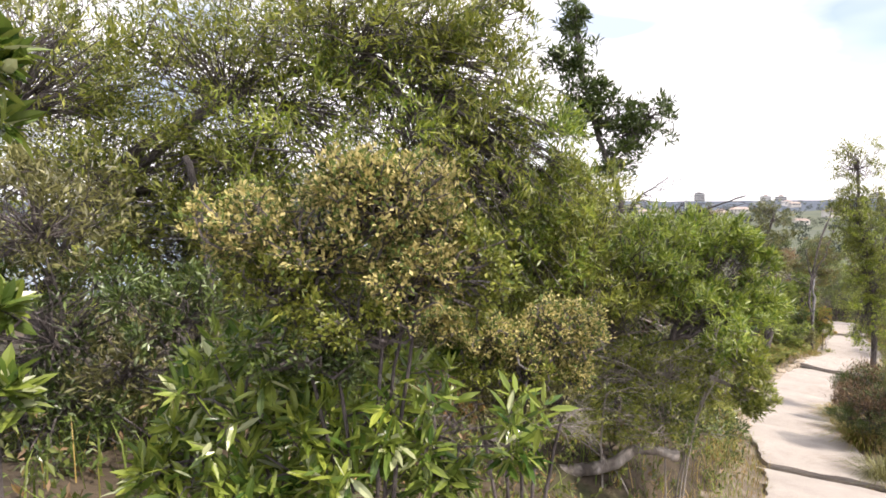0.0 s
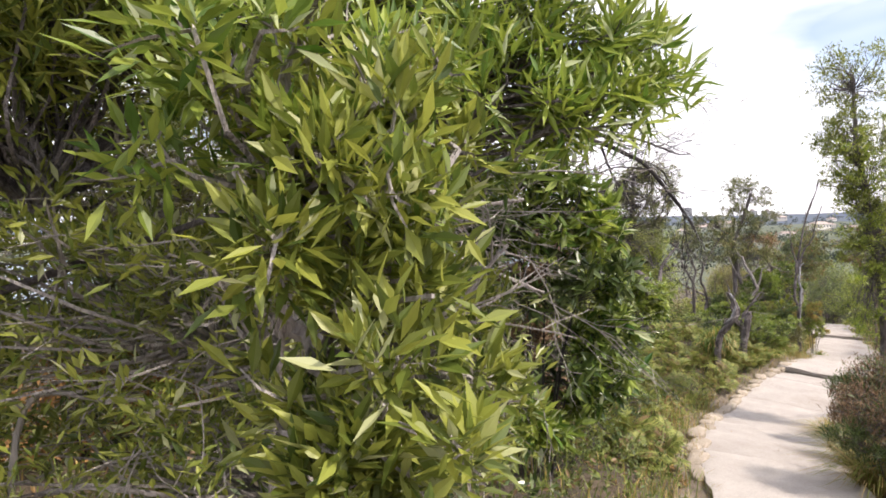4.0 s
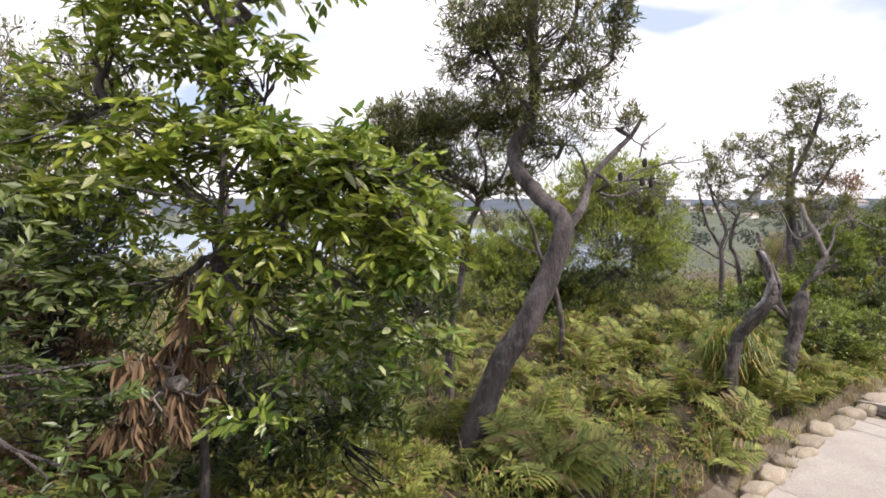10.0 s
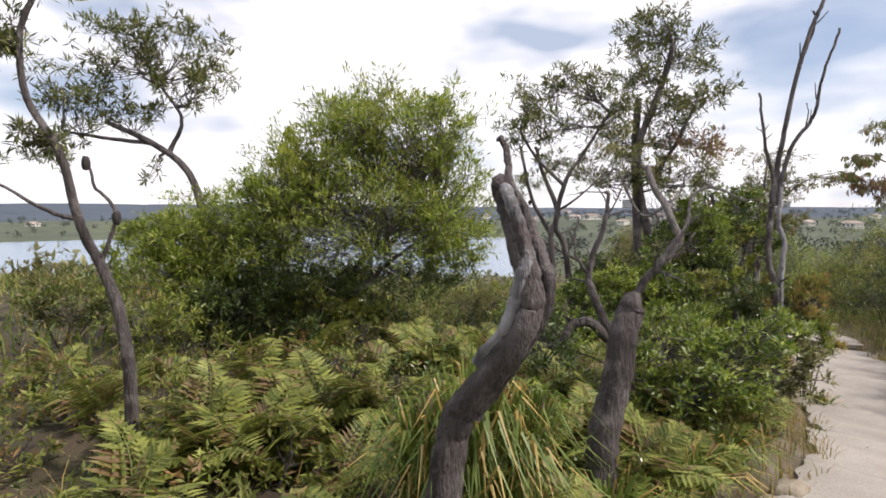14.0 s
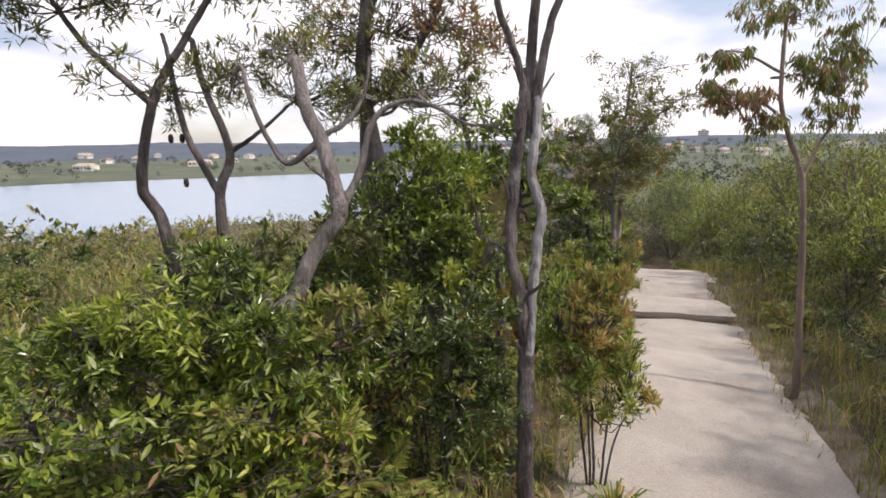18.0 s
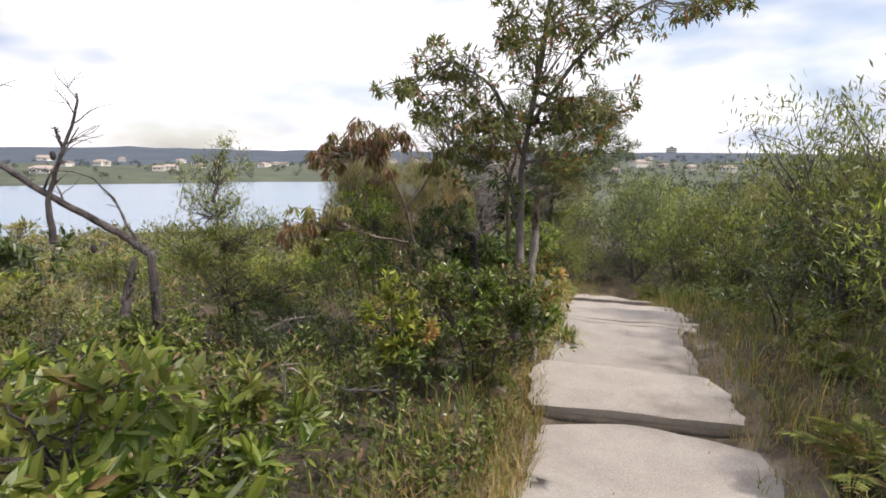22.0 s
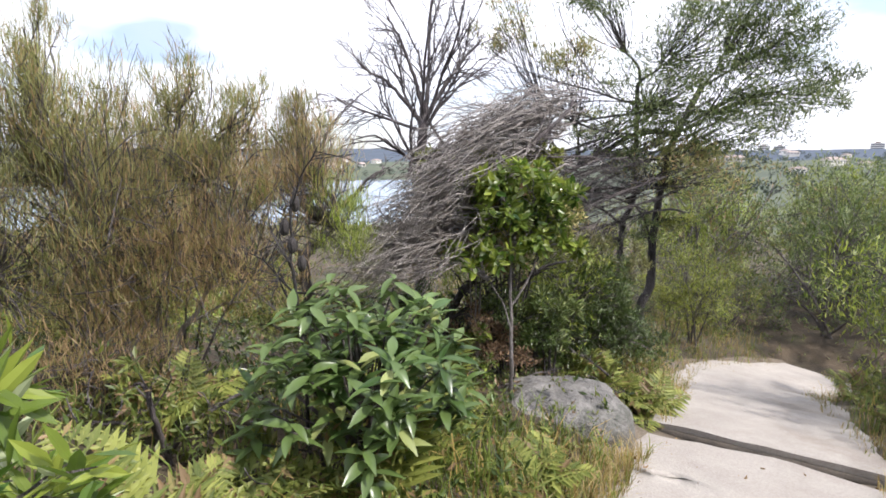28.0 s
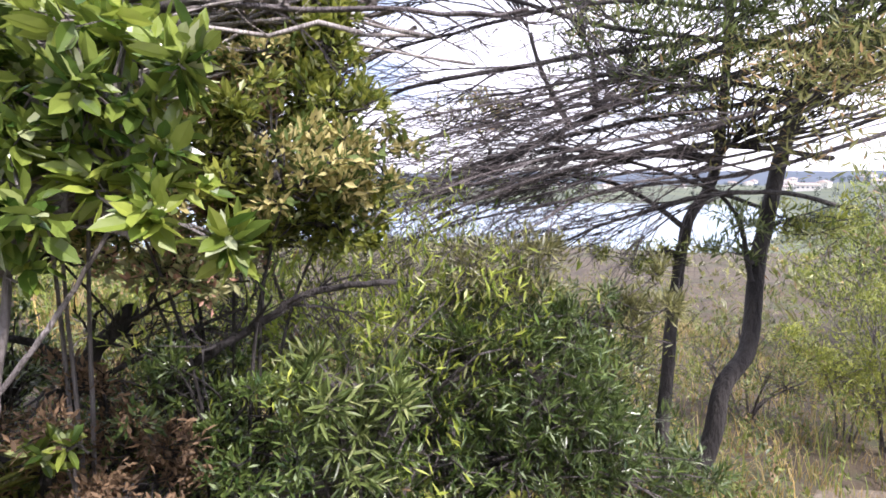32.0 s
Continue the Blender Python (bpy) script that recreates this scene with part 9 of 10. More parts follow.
plant("casuarina_bush", "tall soft casuarina bush, olive and tan", "shrub",
      [(((11.68, 22.31, -4.03), (11.45, 22.24, -3.00), (11.03, 22.12, -2.31)), 0.009, 0.004),
       (((11.84, 22.36, -4.03), (11.94, 22.42, -3.15), (12.13, 22.52, -2.56)), 0.009, 0.004),
       (((11.69, 22.29, -4.03), (11.49, 22.18, -3.48), (11.12, 21.99, -3.12)), 0.009, 0.004),
       (((11.74, 22.32, -4.03), (11.62, 22.30, -3.10), (11.41, 22.24, -2.48)), 0.009, 0.004),
       (((11.94, 22.39, -4.03), (12.24, 22.50, -3.39), (12.79, 22.71, -2.95)), 0.009, 0.004),
       (((11.77, 22.30, -4.03), (11.72, 22.23, -3.80), (11.63, 22.09, -3.65)), 0.009, 0.004),
       (((11.66, 22.29, -4.03), (11.38, 22.18, -3.18), (10.87, 21.99, -2.61)), 0.009, 0.004),
       (((11.83, 22.37, -4.03), (11.89, 22.42, -2.98), (12.00, 22.52, -2.28)), 0.009, 0.004)],
      [(11.03, 22.12, -2.31, 0.43, 0.36, 0.58, 4160),
       (11.64, 22.28, -2.76, 0.49, 0.41, 0.62, 4800),
       (12.13, 22.52, -2.56, 0.39, 0.33, 0.41, 3200),
       (12.58, 22.68, -2.67, 0.36, 0.31, 0.33, 2560, TAN),
       (11.12, 21.99, -3.12, 0.66, 0.55, 0.62, 4160),
       (11.91, 22.30, -3.17, 0.49, 0.41, 0.49, 3200, TAN),
       (11.41, 22.24, -2.48, 0.36, 0.31, 0.49, 2880),
       (12.33, 22.63, -2.42, 0.20, 0.16, 0.29, 960),
       (12.79, 22.71, -2.95, 0.23, 0.20, 0.29, 1440, FRESH),
       (10.97, 21.81, -3.70, 0.55, 0.47, 0.45, 3200),
       (11.63, 22.09, -3.65, 0.49, 0.41, 0.41, 2560, TAN),
       (12.29, 22.49, -3.04, 0.39, 0.33, 0.49, 2880, TAN),
       (10.87, 21.99, -2.61, 0.32, 0.28, 0.62, 3200),
       (12.60, 22.73, -2.48, 0.20, 0.16, 0.29, 1440),
       (12.00, 22.52, -2.28, 0.16, 0.14, 0.25, 800),
       (11.39, 22.30, -2.14, 0.20, 0.16, 0.33, 1120)],
      BARK, NEEDLE, seed=83, length=0.085, width=0.0034, lush=1.7, style='needle', up=0.9, hollow=0.2)
plant("tan_casuarina", "tan dying casuarina bush of fine needles", "shrub",
      [(((11.49, 23.07, -4.19), (11.38, 23.05, -3.33), (11.18, 23.00, -2.76)), 0.009, 0.004),
       (((11.58, 23.10, -4.19), (11.64, 23.14, -3.42), (11.76, 23.20, -2.91)), 0.009, 0.004),
       (((11.62, 23.12, -4.19), (11.78, 23.20, -3.41), (12.07, 23.33, -2.88)), 0.009, 0.004),
       (((11.58, 23.09, -4.19), (11.64, 23.10, -3.64), (11.75, 23.12, -3.27)), 0.009, 0.004)],
      [(11.18, 23.00, -2.76, 0.39, 0.33, 0.62, 2880),
       (11.49, 23.14, -2.70, 0.36, 0.30, 0.54, 2880),
       (11.76, 23.20, -2.91, 0.28, 0.24, 0.46, 1920),
       (11.33, 22.96, -3.21, 0.46, 0.39, 0.42, 2400),
       (12.07, 23.33, -2.88, 0.21, 0.18, 0.19, 960, LIME),
       (11.24, 22.85, -3.57, 0.46, 0.39, 0.36, 2400),
       (11.75, 23.12, -3.27, 0.31, 0.26, 0.28, 1440)],
      BARK, TAN, seed=84, length=0.085, width=0.0036, lush=2.2, style='needle', up=0.7, hollow=0.2)
dead_wood("cone_stem", "thin dead stem crowded with black cones",
      [(((12.85, 21.77, -4.05), (12.85, 21.77, -3.35), (12.83, 21.81, -3.12), (12.81, 21.84, -2.92), (12.81, 21.88, -2.73)), 0.010, 0.006)],
      DARK_BARK, seed=85, levels=2, subs=6, share=0.35, spread=1.0, twig_r=0.5)
dead_wood("grey_fallen_limb", "pale fallen limb behind the shrub",
      [(((11.90, 22.43, -3.69), (11.98, 22.50, -3.52), (12.08, 22.58, -3.33), (12.20, 22.66, -3.16)), 0.019, 0.010),
       (((11.98, 22.49, -3.55), (12.15, 22.58, -3.48), (12.33, 22.66, -3.44)), 0.011, 0.005),
       (((12.44, 22.79, -3.03), (12.57, 22.85, -2.99), (12.70, 22.91, -2.97)), 0.007, 0.004)],
      DEAD_WOOD, seed=86, levels=1, subs=3, share=0.4, category='branch')
plant("fine_leaf_shrub", "dark narrow-leaved shrub in the shade of the swept tree", "shrub",
      [(((14.70, 24.57, -4.76), (14.71, 24.58, -4.22), (14.73, 24.60, -3.86)), 0.009, 0.004),
       (((14.73, 24.57, -4.76), (14.80, 24.60, -4.36), (14.94, 24.64, -4.09)), 0.009, 0.004),
       (((14.74, 24.59, -4.76), (14.83, 24.64, -4.14), (14.99, 24.73, -3.72)), 0.009, 0.004),
       (((14.70, 24.58, -4.76), (14.71, 24.61, -4.03), (14.74, 24.67, -3.55)), 0.009, 0.004),
       (((14.67, 24.56, -4.76), (14.62, 24.56, -4.14), (14.53, 24.56, -3.72)), 0.009, 0.004)],
      [(14.73, 24.60, -3.86, 0.43, 0.37, 0.26, 3520),
       (14.39, 24.44, -4.09, 0.38, 0.32, 0.26, 2880),
       (14.94, 24.64, -4.09, 0.35, 0.30, 0.23, 2560),
       (14.60, 24.46, -4.35, 0.46, 0.39, 0.23, 2720),
       (14.99, 24.73, -3.72, 0.23, 0.20, 0.20, 1280),
       (14.25, 24.33, -4.35, 0.32, 0.27, 0.20, 1440),
       (14.74, 24.67, -3.55, 0.35, 0.30, 0.17, 1920, OLIVE),
       (15.06, 24.64, -4.35, 0.26, 0.22, 0.23, 1920),
       (14.53, 24.56, -3.72, 0.26, 0.22, 0.17, 1440),
       (14.99, 24.84, -4.01, 0.37, 0.31, 0.27, 2400),
       (15.18, 24.84, -4.37, 0.40, 0.34, 0.27, 2400),
       (14.79, 24.68, -4.46, 0.40, 0.34, 0.24, 2000),
       (14.51, 24.55, -4.55, 0.40, 0.34, 0.18, 1600),
       (15.29, 24.99, -3.77, 0.21, 0.18, 0.24, 1300, OLIVE),
       (15.45, 24.91, -4.55, 0.27, 0.23, 0.18, 1400)],
      BARK, DEEP, seed=87, length=0.06, width=0.01)
plant("pink_tipped_shrub", "small-leaved shrub with pale pink and yellow tips", "shrub",
      [(((13.91, 23.84, -4.49), (13.85, 23.83, -3.58), (13.73, 23.81, -2.97)), 0.009, 0.004),
       (((13.89, 23.82, -4.49), (13.78, 23.79, -3.73), (13.58, 23.72, -3.22)), 0.009, 0.004),
       (((13.95, 23.85, -4.49), (13.96, 23.88, -3.52), (13.98, 23.92, -2.88)), 0.009, 0.004),
       (((13.93, 23.83, -4.49), (13.90, 23.82, -3.85), (13.84, 23.79, -3.42)), 0.009, 0.004),
       (((13.86, 23.81, -4.49), (13.69, 23.74, -3.80), (13.38, 23.62, -3.34)), 0.009, 0.004),
       (((14.01, 23.87, -4.49), (14.14, 23.93, -3.64), (14.39, 24.05, -3.07)), 0.009, 0.004),
       (((13.99, 23.87, -4.49), (14.07, 23.93, -3.37), (14.22, 24.05, -2.63)), 0.009, 0.004),
       (((13.93, 23.80, -4.49), (13.89, 23.72, -3.63), (13.82, 23.56, -3.06)), 0.009, 0.004),
       (((14.00, 23.83, -4.49), (14.10, 23.82, -3.65), (14.30, 23.79, -3.09)), 0.009, 0.004)],
      [(13.73, 23.81, -2.97, 0.29, 0.25, 0.23, 2560, FLOWER),
       (14.09, 23.91, -3.23, 0.27, 0.23, 0.18, 2400, WATTLE),
       (13.58, 23.72, -3.22, 0.27, 0.23, 0.19, 2400, FLOWER),
       (14.27, 24.03, -2.88, 0.19, 0.17, 0.16, 1760, WATTLE),
       (13.98, 23.92, -2.88, 0.23, 0.20, 0.19, 2080, PINK),
       (14.31, 23.99, -3.25, 0.18, 0.15, 0.14, 1440, WATTLE),
       (13.84, 23.79, -3.42, 0.27, 0.23, 0.14, 1920),
       (13.41, 23.71, -2.80, 0.29, 0.25, 0.23, 2400, WATTLE),
       (13.38, 23.62, -3.34, 0.25, 0.22, 0.18, 1760),
       (14.03, 23.97, -2.67, 0.23, 0.20, 0.18, 2400, FLOWER),
       (14.39, 24.05, -3.07, 0.16, 0.13, 0.16, 1760, FLOWER),
       (13.66, 23.82, -2.70, 0.25, 0.22, 0.19, 2240, WATTLE),
       (14.22, 24.05, -2.63, 0.18, 0.15, 0.14, 1440, WATTLE),
       (13.96, 23.87, -3.15, 0.16, 0.13, 0.12, 960, PINK),
       (13.82, 23.56, -3.06, 0.27, 0.23, 0.19, 1920, FLOWER),
       (14.10, 23.68, -3.01, 0.24, 0.20, 0.19, 1920, WATTLE),
       (14.30, 23.79, -3.09, 0.19, 0.16, 0.16, 1440, FLOWER)],
      DARK_BARK, BLUSH, seed=88, length=0.042, width=0.018)
plant("narrow_leaf_shrub", "pale green narrow-leaved young shrub", "shrub",
      [(((14.33, 23.96, -4.54), (14.33, 23.96, -4.12), (14.32, 23.97, -3.84)), 0.009, 0.004),
       (((14.31, 23.95, -4.54), (14.26, 23.93, -4.15), (14.17, 23.90, -3.88)), 0.009, 0.004),
       (((14.36, 23.96, -4.54), (14.40, 23.98, -4.20), (14.48, 24.01, -3.96)), 0.009, 0.004),
       (((14.34, 23.96, -4.54), (14.35, 23.95, -4.25), (14.37, 23.95, -4.06)), 0.009, 0.004)],
      [(14.32, 23.97, -3.84, 0.22, 0.19, 0.12, 630),
       (14.17, 23.90, -3.88, 0.12, 0.10, 0.10, 240),
       (14.48, 24.01, -3.96, 0.14, 0.12, 0.12, 300),
       (14.37, 23.95, -4.06, 0.16, 0.14, 0.10, 300)],
      BARK, FEATHER, seed=89, length=0.09, width=0.012, wide_leaf=True, per=8)
plant("yellow_green_bush", "bright yellow-green bush beside the lower track", "shrub",
      [(((17.21, 28.48, -5.74), (17.16, 28.46, -5.25), (17.08, 28.43, -4.91)), 0.009, 0.004),
       (((17.26, 28.49, -5.74), (17.31, 28.50, -5.41), (17.40, 28.52, -5.19)), 0.009, 0.004),
       (((17.16, 28.47, -5.74), (17.02, 28.42, -5.11), (16.76, 28.34, -4.70)), 0.009, 0.004),
       (((17.30, 28.52, -5.74), (17.44, 28.57, -5.25), (17.69, 28.67, -4.92)), 0.009, 0.004)],
      [(17.08, 28.43, -4.91, 0.55, 0.47, 0.30, 2240),
       (17.40, 28.52, -5.19, 0.49, 0.42, 0.27, 1760),
       (16.76, 28.34, -4.70, 0.33, 0.28, 0.22, 960),
       (17.69, 28.67, -4.92, 0.66, 0.56, 0.38, 1920)],
      BARK, YELLOWGREEN, seed=90, length=0.05, width=0.01, style='needle')
plant("green_twig_shrub", "light green shrub near the sapling stem", "shrub",
      [(((13.68, 23.46, -4.39), (13.69, 23.44, -4.11), (13.72, 23.40, -3.93)), 0.009, 0.004),
       (((13.68, 23.46, -4.39), (13.68, 23.44, -4.09), (13.68, 23.39, -3.89)), 0.009, 0.004),
       (((13.66, 23.48, -4.39), (13.62, 23.49, -3.43), (13.56, 23.50, -2.79)), 0.009, 0.004),
       (((13.69, 23.49, -4.39), (13.71, 23.52, -3.43), (13.75, 23.57, -2.79)), 0.009, 0.004),
       (((13.67, 23.48, -4.39), (13.67, 23.49, -3.57), (13.66, 23.51, -3.02)), 0.009, 0.004)],
      [(13.72, 23.40, -3.93, 0.08, 0.06, 0.05, 45),
       (13.68, 23.39, -3.89, 0.05, 0.04, 0.05, 33),
       (13.56, 23.50, -2.79, 0.19, 0.16, 0.15, 165),
       (13.75, 23.57, -2.79, 0.15, 0.13, 0.13, 135),
       (13.66, 23.51, -3.02, 0.19, 0.16, 0.15, 150)],
      PALE_BARK, LIME, seed=91, length=0.07, width=0.03, wide_leaf=True, per=6)
CONES = ((3.87, 9.28, -0.58), (3.85, 9.26, -0.73), (3.92, 9.27, -0.74), (3.68, 9.25, -0.69), (6.65, 15.82, -1.34), (6.66, 15.76, -1.69), (8.57, 15.61, -0.87), (6.56, 15.84, -1.34), (3.38, 11.25, -1.49), (3.22, 11.29, -1.21), (8.41, 19.53, -2.06), (8.70, 19.33, -2.79), (12.80, 21.83, -2.98), (12.81, 21.87, -2.80), (12.77, 21.83, -2.90), (12.84, 21.83, -3.06))
FERNS = ((1.3, 6.9), (1.6, 7.2), (2.0, 7.0), (1.2, 6.7), (2.2, 7.1), (1.9, 6.7), (0.6, 7.0), (1.5, 9.1), (2.0, 8.7), (2.6, 8.6), (3.0, 8.9), (3.4, 11.3), (4.1, 11.2), (4.7, 11.8), (3.0, 10.4), (3.7, 12.4), (4.1, 12.9), (4.5, 12.8), (3.7, 11.5), (3.0, 11.9), (4.0, 11.6), (2.2, 12.6), (4.3, 11.9), (13.1, 22.9), (13.3, 23.5), (13.0, 22.4), (13.3, 22.1), (12.1, 22.0), (18.1, 25.5), (12.5, 21.1), (7.4, 15.1), (7.9, 15.3), (7.1, 15.0), (5.6, 12.8), (5.3, 16.4), (5.4, 12.3))


# ---- undergrowth ----
def strip(rng, n, first, last, near, far, power=1.0):
    """Random places beside the track between two of its heights along y, at distances near..far (left positive)."""
    i = rng.integers(0, len(LINE), n * 20 + 300)
    i = i[(LINE[i, 1] >= first) & (LINE[i, 1] < last)][:n]
    d = near + (far - near) * rng.random(len(i)) ** power
    x, y = LINE[i, 0] - HEADING[i, 1] * d, LINE[i, 1] + HEADING[i, 0] * d
    return x, y, ground(x, y)


def bed(label, rng, n, first, last, near, far, paint, length, width, tall, category, flat=0.3, power=1.0, patch=0.0, seed=1, lumpy=0.9, block=None):
    """Countless small leaves on short stems over a stretch of ground, or over a block x0, x1, y0, y1."""
    if block:
        x, y = rng.uniform(block[0], block[1], n // 9), rng.uniform(block[2], block[3], n // 9)
        keep = np.abs(beside(x, y)[0]) > 0.9
        x, y = x[keep], y[keep]
        z = ground(x, y)
    else:
        x, y, z = strip(rng, n // 9, first, last, near, far, power)
    if patch:
        keep = ripple(x, y, 1.1, seed) + 0.5 * ripple(x, y, 0.35, seed + 50) > patch - 0.6
        x, y, z = x[keep], y[keep], z[keep]
    hump = np.clip(0.55 + 0.5 * ripple(x, y, lumpy, seed + 9) + 0.25 * ripple(x, y, 0.3, seed + 19), 0.06, 1.3)
    stem = unit(dart(rng, len(x)) * 0.7 + (0, 0, 0.8))
    top = np.stack([x, y, z + tall * hump * rng.random(len(x)) ** 0.6], -1)
    m = len(x) * 9
    which = np.repeat(np.arange(len(x)), 9)
    s = rng.uniform(0.6, 1.3, m)
    root = top[which] - stem[which] * (rng.random(m) * length * 2.6)[:, None]
    aim = unit(stem[which] * 0.5 + dart(rng, m) + (0, 0, flat))
    v, f = slips(root, aim, unit(dart(rng, m) * 0.7 + (0, 0, 1)), length * s, width * s)
    name = category.replace(" ", "_")
    tagged(new(name, solid(name, v, [f], paint)), label, category, kind="stuff")


def sward(label, rng, n, first, last, near, far, paint, tall, width, category, power=1.0, patch=0.0, seed=1):
    """Countless grass blades, each bent over."""
    x, y, z = strip(rng, n, first, last, near, far, power)
    if patch:
        keep = ripple(x, y, 0.8, seed) + 0.4 * ripple(x, y, 0.25, seed + 40) > patch - 0.6
        x, y, z = x[keep], y[keep], z[keep]
    keep = np.hypot(x - 14.1, y - 23.7) > 1.1
    x, y, z = x[keep], y[keep], z[keep]
    m = len(x)
    a = rng.uniform(0, 2 * np.pi, m)
    h = tall * rng.uniform(0.4, 1.2, m)
    out = np.stack([np.cos(a), np.sin(a), 0 * a], -1) * (h * rng.uniform(0.2, 0.9, m))[:, None]
    side = np.stack([-np.sin(a), np.cos(a), 0 * a], -1) * (width * rng.uniform(0.6, 1.3, m))[:, None]
    foot = np.stack([x, y, z - 0.01], -1)
    mid = foot + out * 0.35 + np.stack([0 * h, 0 * h, h * 0.65], -1)
    tip = foot + out + np.stack([0 * h, 0 * h, h * 0.9], -1)
    v = np.stack([foot - side, foot + side, mid - side * 0.7, mid + side * 0.7, tip], 1).reshape(-1, 3)
    b = np.arange(m)[:, None] * 5
    name = category.replace(" ", "_")
    tagged(new(name, solid(name, v, [b + (0, 1, 3, 2), b + (2, 3, 4)], paint)), label, category, kind="stuff")


def build_undergrowth():
    rng = np.random.default_rng(21)
    bed("low heath leaves under the thicket beside the track", rng, 30000, -4.0, 5.0, 0.9, 4.5, HEATH, 0.05, 0.018, 0.45, "undergrowth", seed=31)
    bed("bracken and heath bed below the banksias", rng, 120000, 5.0, 13.5, 0.95, 6.5, FERN, 0.055, 0.018, 0.26, "bracken bed", flat=0.1, seed=32, patch=0.3)
    bed("brown dead bracken among the green", rng, 26000, 4.0, 14.0, 0.9, 6.0, DRY, 0.055, 0.014, 0.25, "dead bracken", flat=-0.2, seed=52, patch=0.6)
    bed("dark green low leaves in the hollows", rng, 60000, 4.0, 14.0, 1.0, 8.0, DEEP, 0.05, 0.018, 0.3, "undergrowth", seed=53, patch=0.5)
    bed("dark low scrub on the lake slope", rng, 60000, 3.0, 26.0, 4.5, 16.0, HEATH, 0.085, 0.028, 0.85, "scrub", seed=33)
    bed("grey-green scrub down to the lake", rng, 36000, -4.0, 33.0, 14.0, 75.0, OLIVE, 0.28, 0.12, 1.3, "scrub", seed=39, lumpy=4.0)
    bed("olive scrub on the slope ahead", rng, 24000, 0, 0, 0, 0, OLIVE, 0.3, 0.12, 1.2, "scrub", seed=54, lumpy=3.0, block=(-25, 60, 30, 110))
    bed("straw and green heath below the last bend", rng, 45000, 0, 0, 0, 0, HEATH, 0.07, 0.022, 0.4, "scrub", seed=55, lumpy=1.5, block=(2, 26, 24.5, 42))
    bed("scrub on the flat across the track", rng, 16000, -4.0, 33.0, -30.0, -4.0, OLIVE, 0.22, 0.09, 1.2, "scrub", seed=40, lumpy=3.0)
    bed("mixed low green groundcover beside the track", rng, 60000, 13.0, 20.0, 0.85, 5.5, HEATH, 0.055, 0.02, 0.5, "groundcover", seed=34, patch=0.3)
    bed("dark green leaves under the shrubs", rng, 26000, 13.0, 26.0, 0.9, 5.0, DEEP, 0.055, 0.02, 0.42, "undergrowth", seed=56, patch=0.5)
    bed("green groundcover around the last bend", rng, 40000, 19.0, 27.0, 0.9, 5.5, HEATH, 0.045, 0.016, 0.35, "groundcover", seed=35)
    bed("olive low scrub across the track", rng, 40000, -4.0, 30.0, -4.5, -1.0, OLIVE, 0.055, 0.017, 0.5, "scrub", seed=36)
    bed("fallen dry leaves on the soil", rng, 26000, -4.0, 28.0, -4.0, 6.0, LITTER, 0.055, 0.016, 0.03, "leaf litter", flat=0.0, seed=37)
    # brown litter in the darker leaf paint, which also stands for the tree's shade
    bed("fallen leaves under the swept tree, coloured dark for its shade", rng, 16000, 0, 0, 0, 0, DEAD_LEAF, 0.05, 0.012, 0.05, "leaf litter", flat=0.0, seed=58, block=(12.4, 15.6, 22.9, 25.8))
    bed("dry leaves along the track edge", rng, 4200, -4.0, 28.0, -1.15, -0.7, LITTER, 0.045, 0.013, 0.015, "leaf litter", flat=0.0, seed=38)
    sward("short straw and green grass on the track edge", rng, 15000, -4.0, 28.0, 0.62, 1.25, STRAW, 0.16, 0.0035, "grass", power=0.9, patch=0.25, seed=41)
    sward("short straw and green grass on the other edge", rng, 17000, -4.0, 28.0, -1.5, -0.62, STRAW, 0.17, 0.0035, "grass", patch=0.2, seed=42)
    sward("straw grass overhanging the slab edge", rng, 7000, 14.0, 25.0, 0.66, 0.95, STRAW, 0.2, 0.0035, "grass", seed=46)
    sward("thin straw on the slope below the last bend", rng, 12000, 22.5, 33.0, 1.2, 7.0, STRAW, 0.3, 0.004, "grass", patch=0.2, seed=47)
    sward("soft green grass under the last shrubs", rng, 3500, 19.5, 24.0, 0.8, 1.7, GRASS, 0.26, 0.004, "grass", patch=0.3, seed=48)
    sward("green grass among the shrubs", rng, 12000, -4.0, 28.0, 0.8, 3.2, GRASS, 0.32, 0.004, "grass", patch=0.55, seed=43)
    sward("green grass across the track", rng, 22000, -4.0, 30.0, -3.0, -0.8, GRASS, 0.34, 0.004, "grass", patch=0.5, seed=44)
    sward("straw grass on the open slope", rng, 7000, 23.0, 33.0, 2.5, 9.0, STRAW, 0.22, 0.006, "grass", patch=0.3, seed=45)


build_undergrowth()


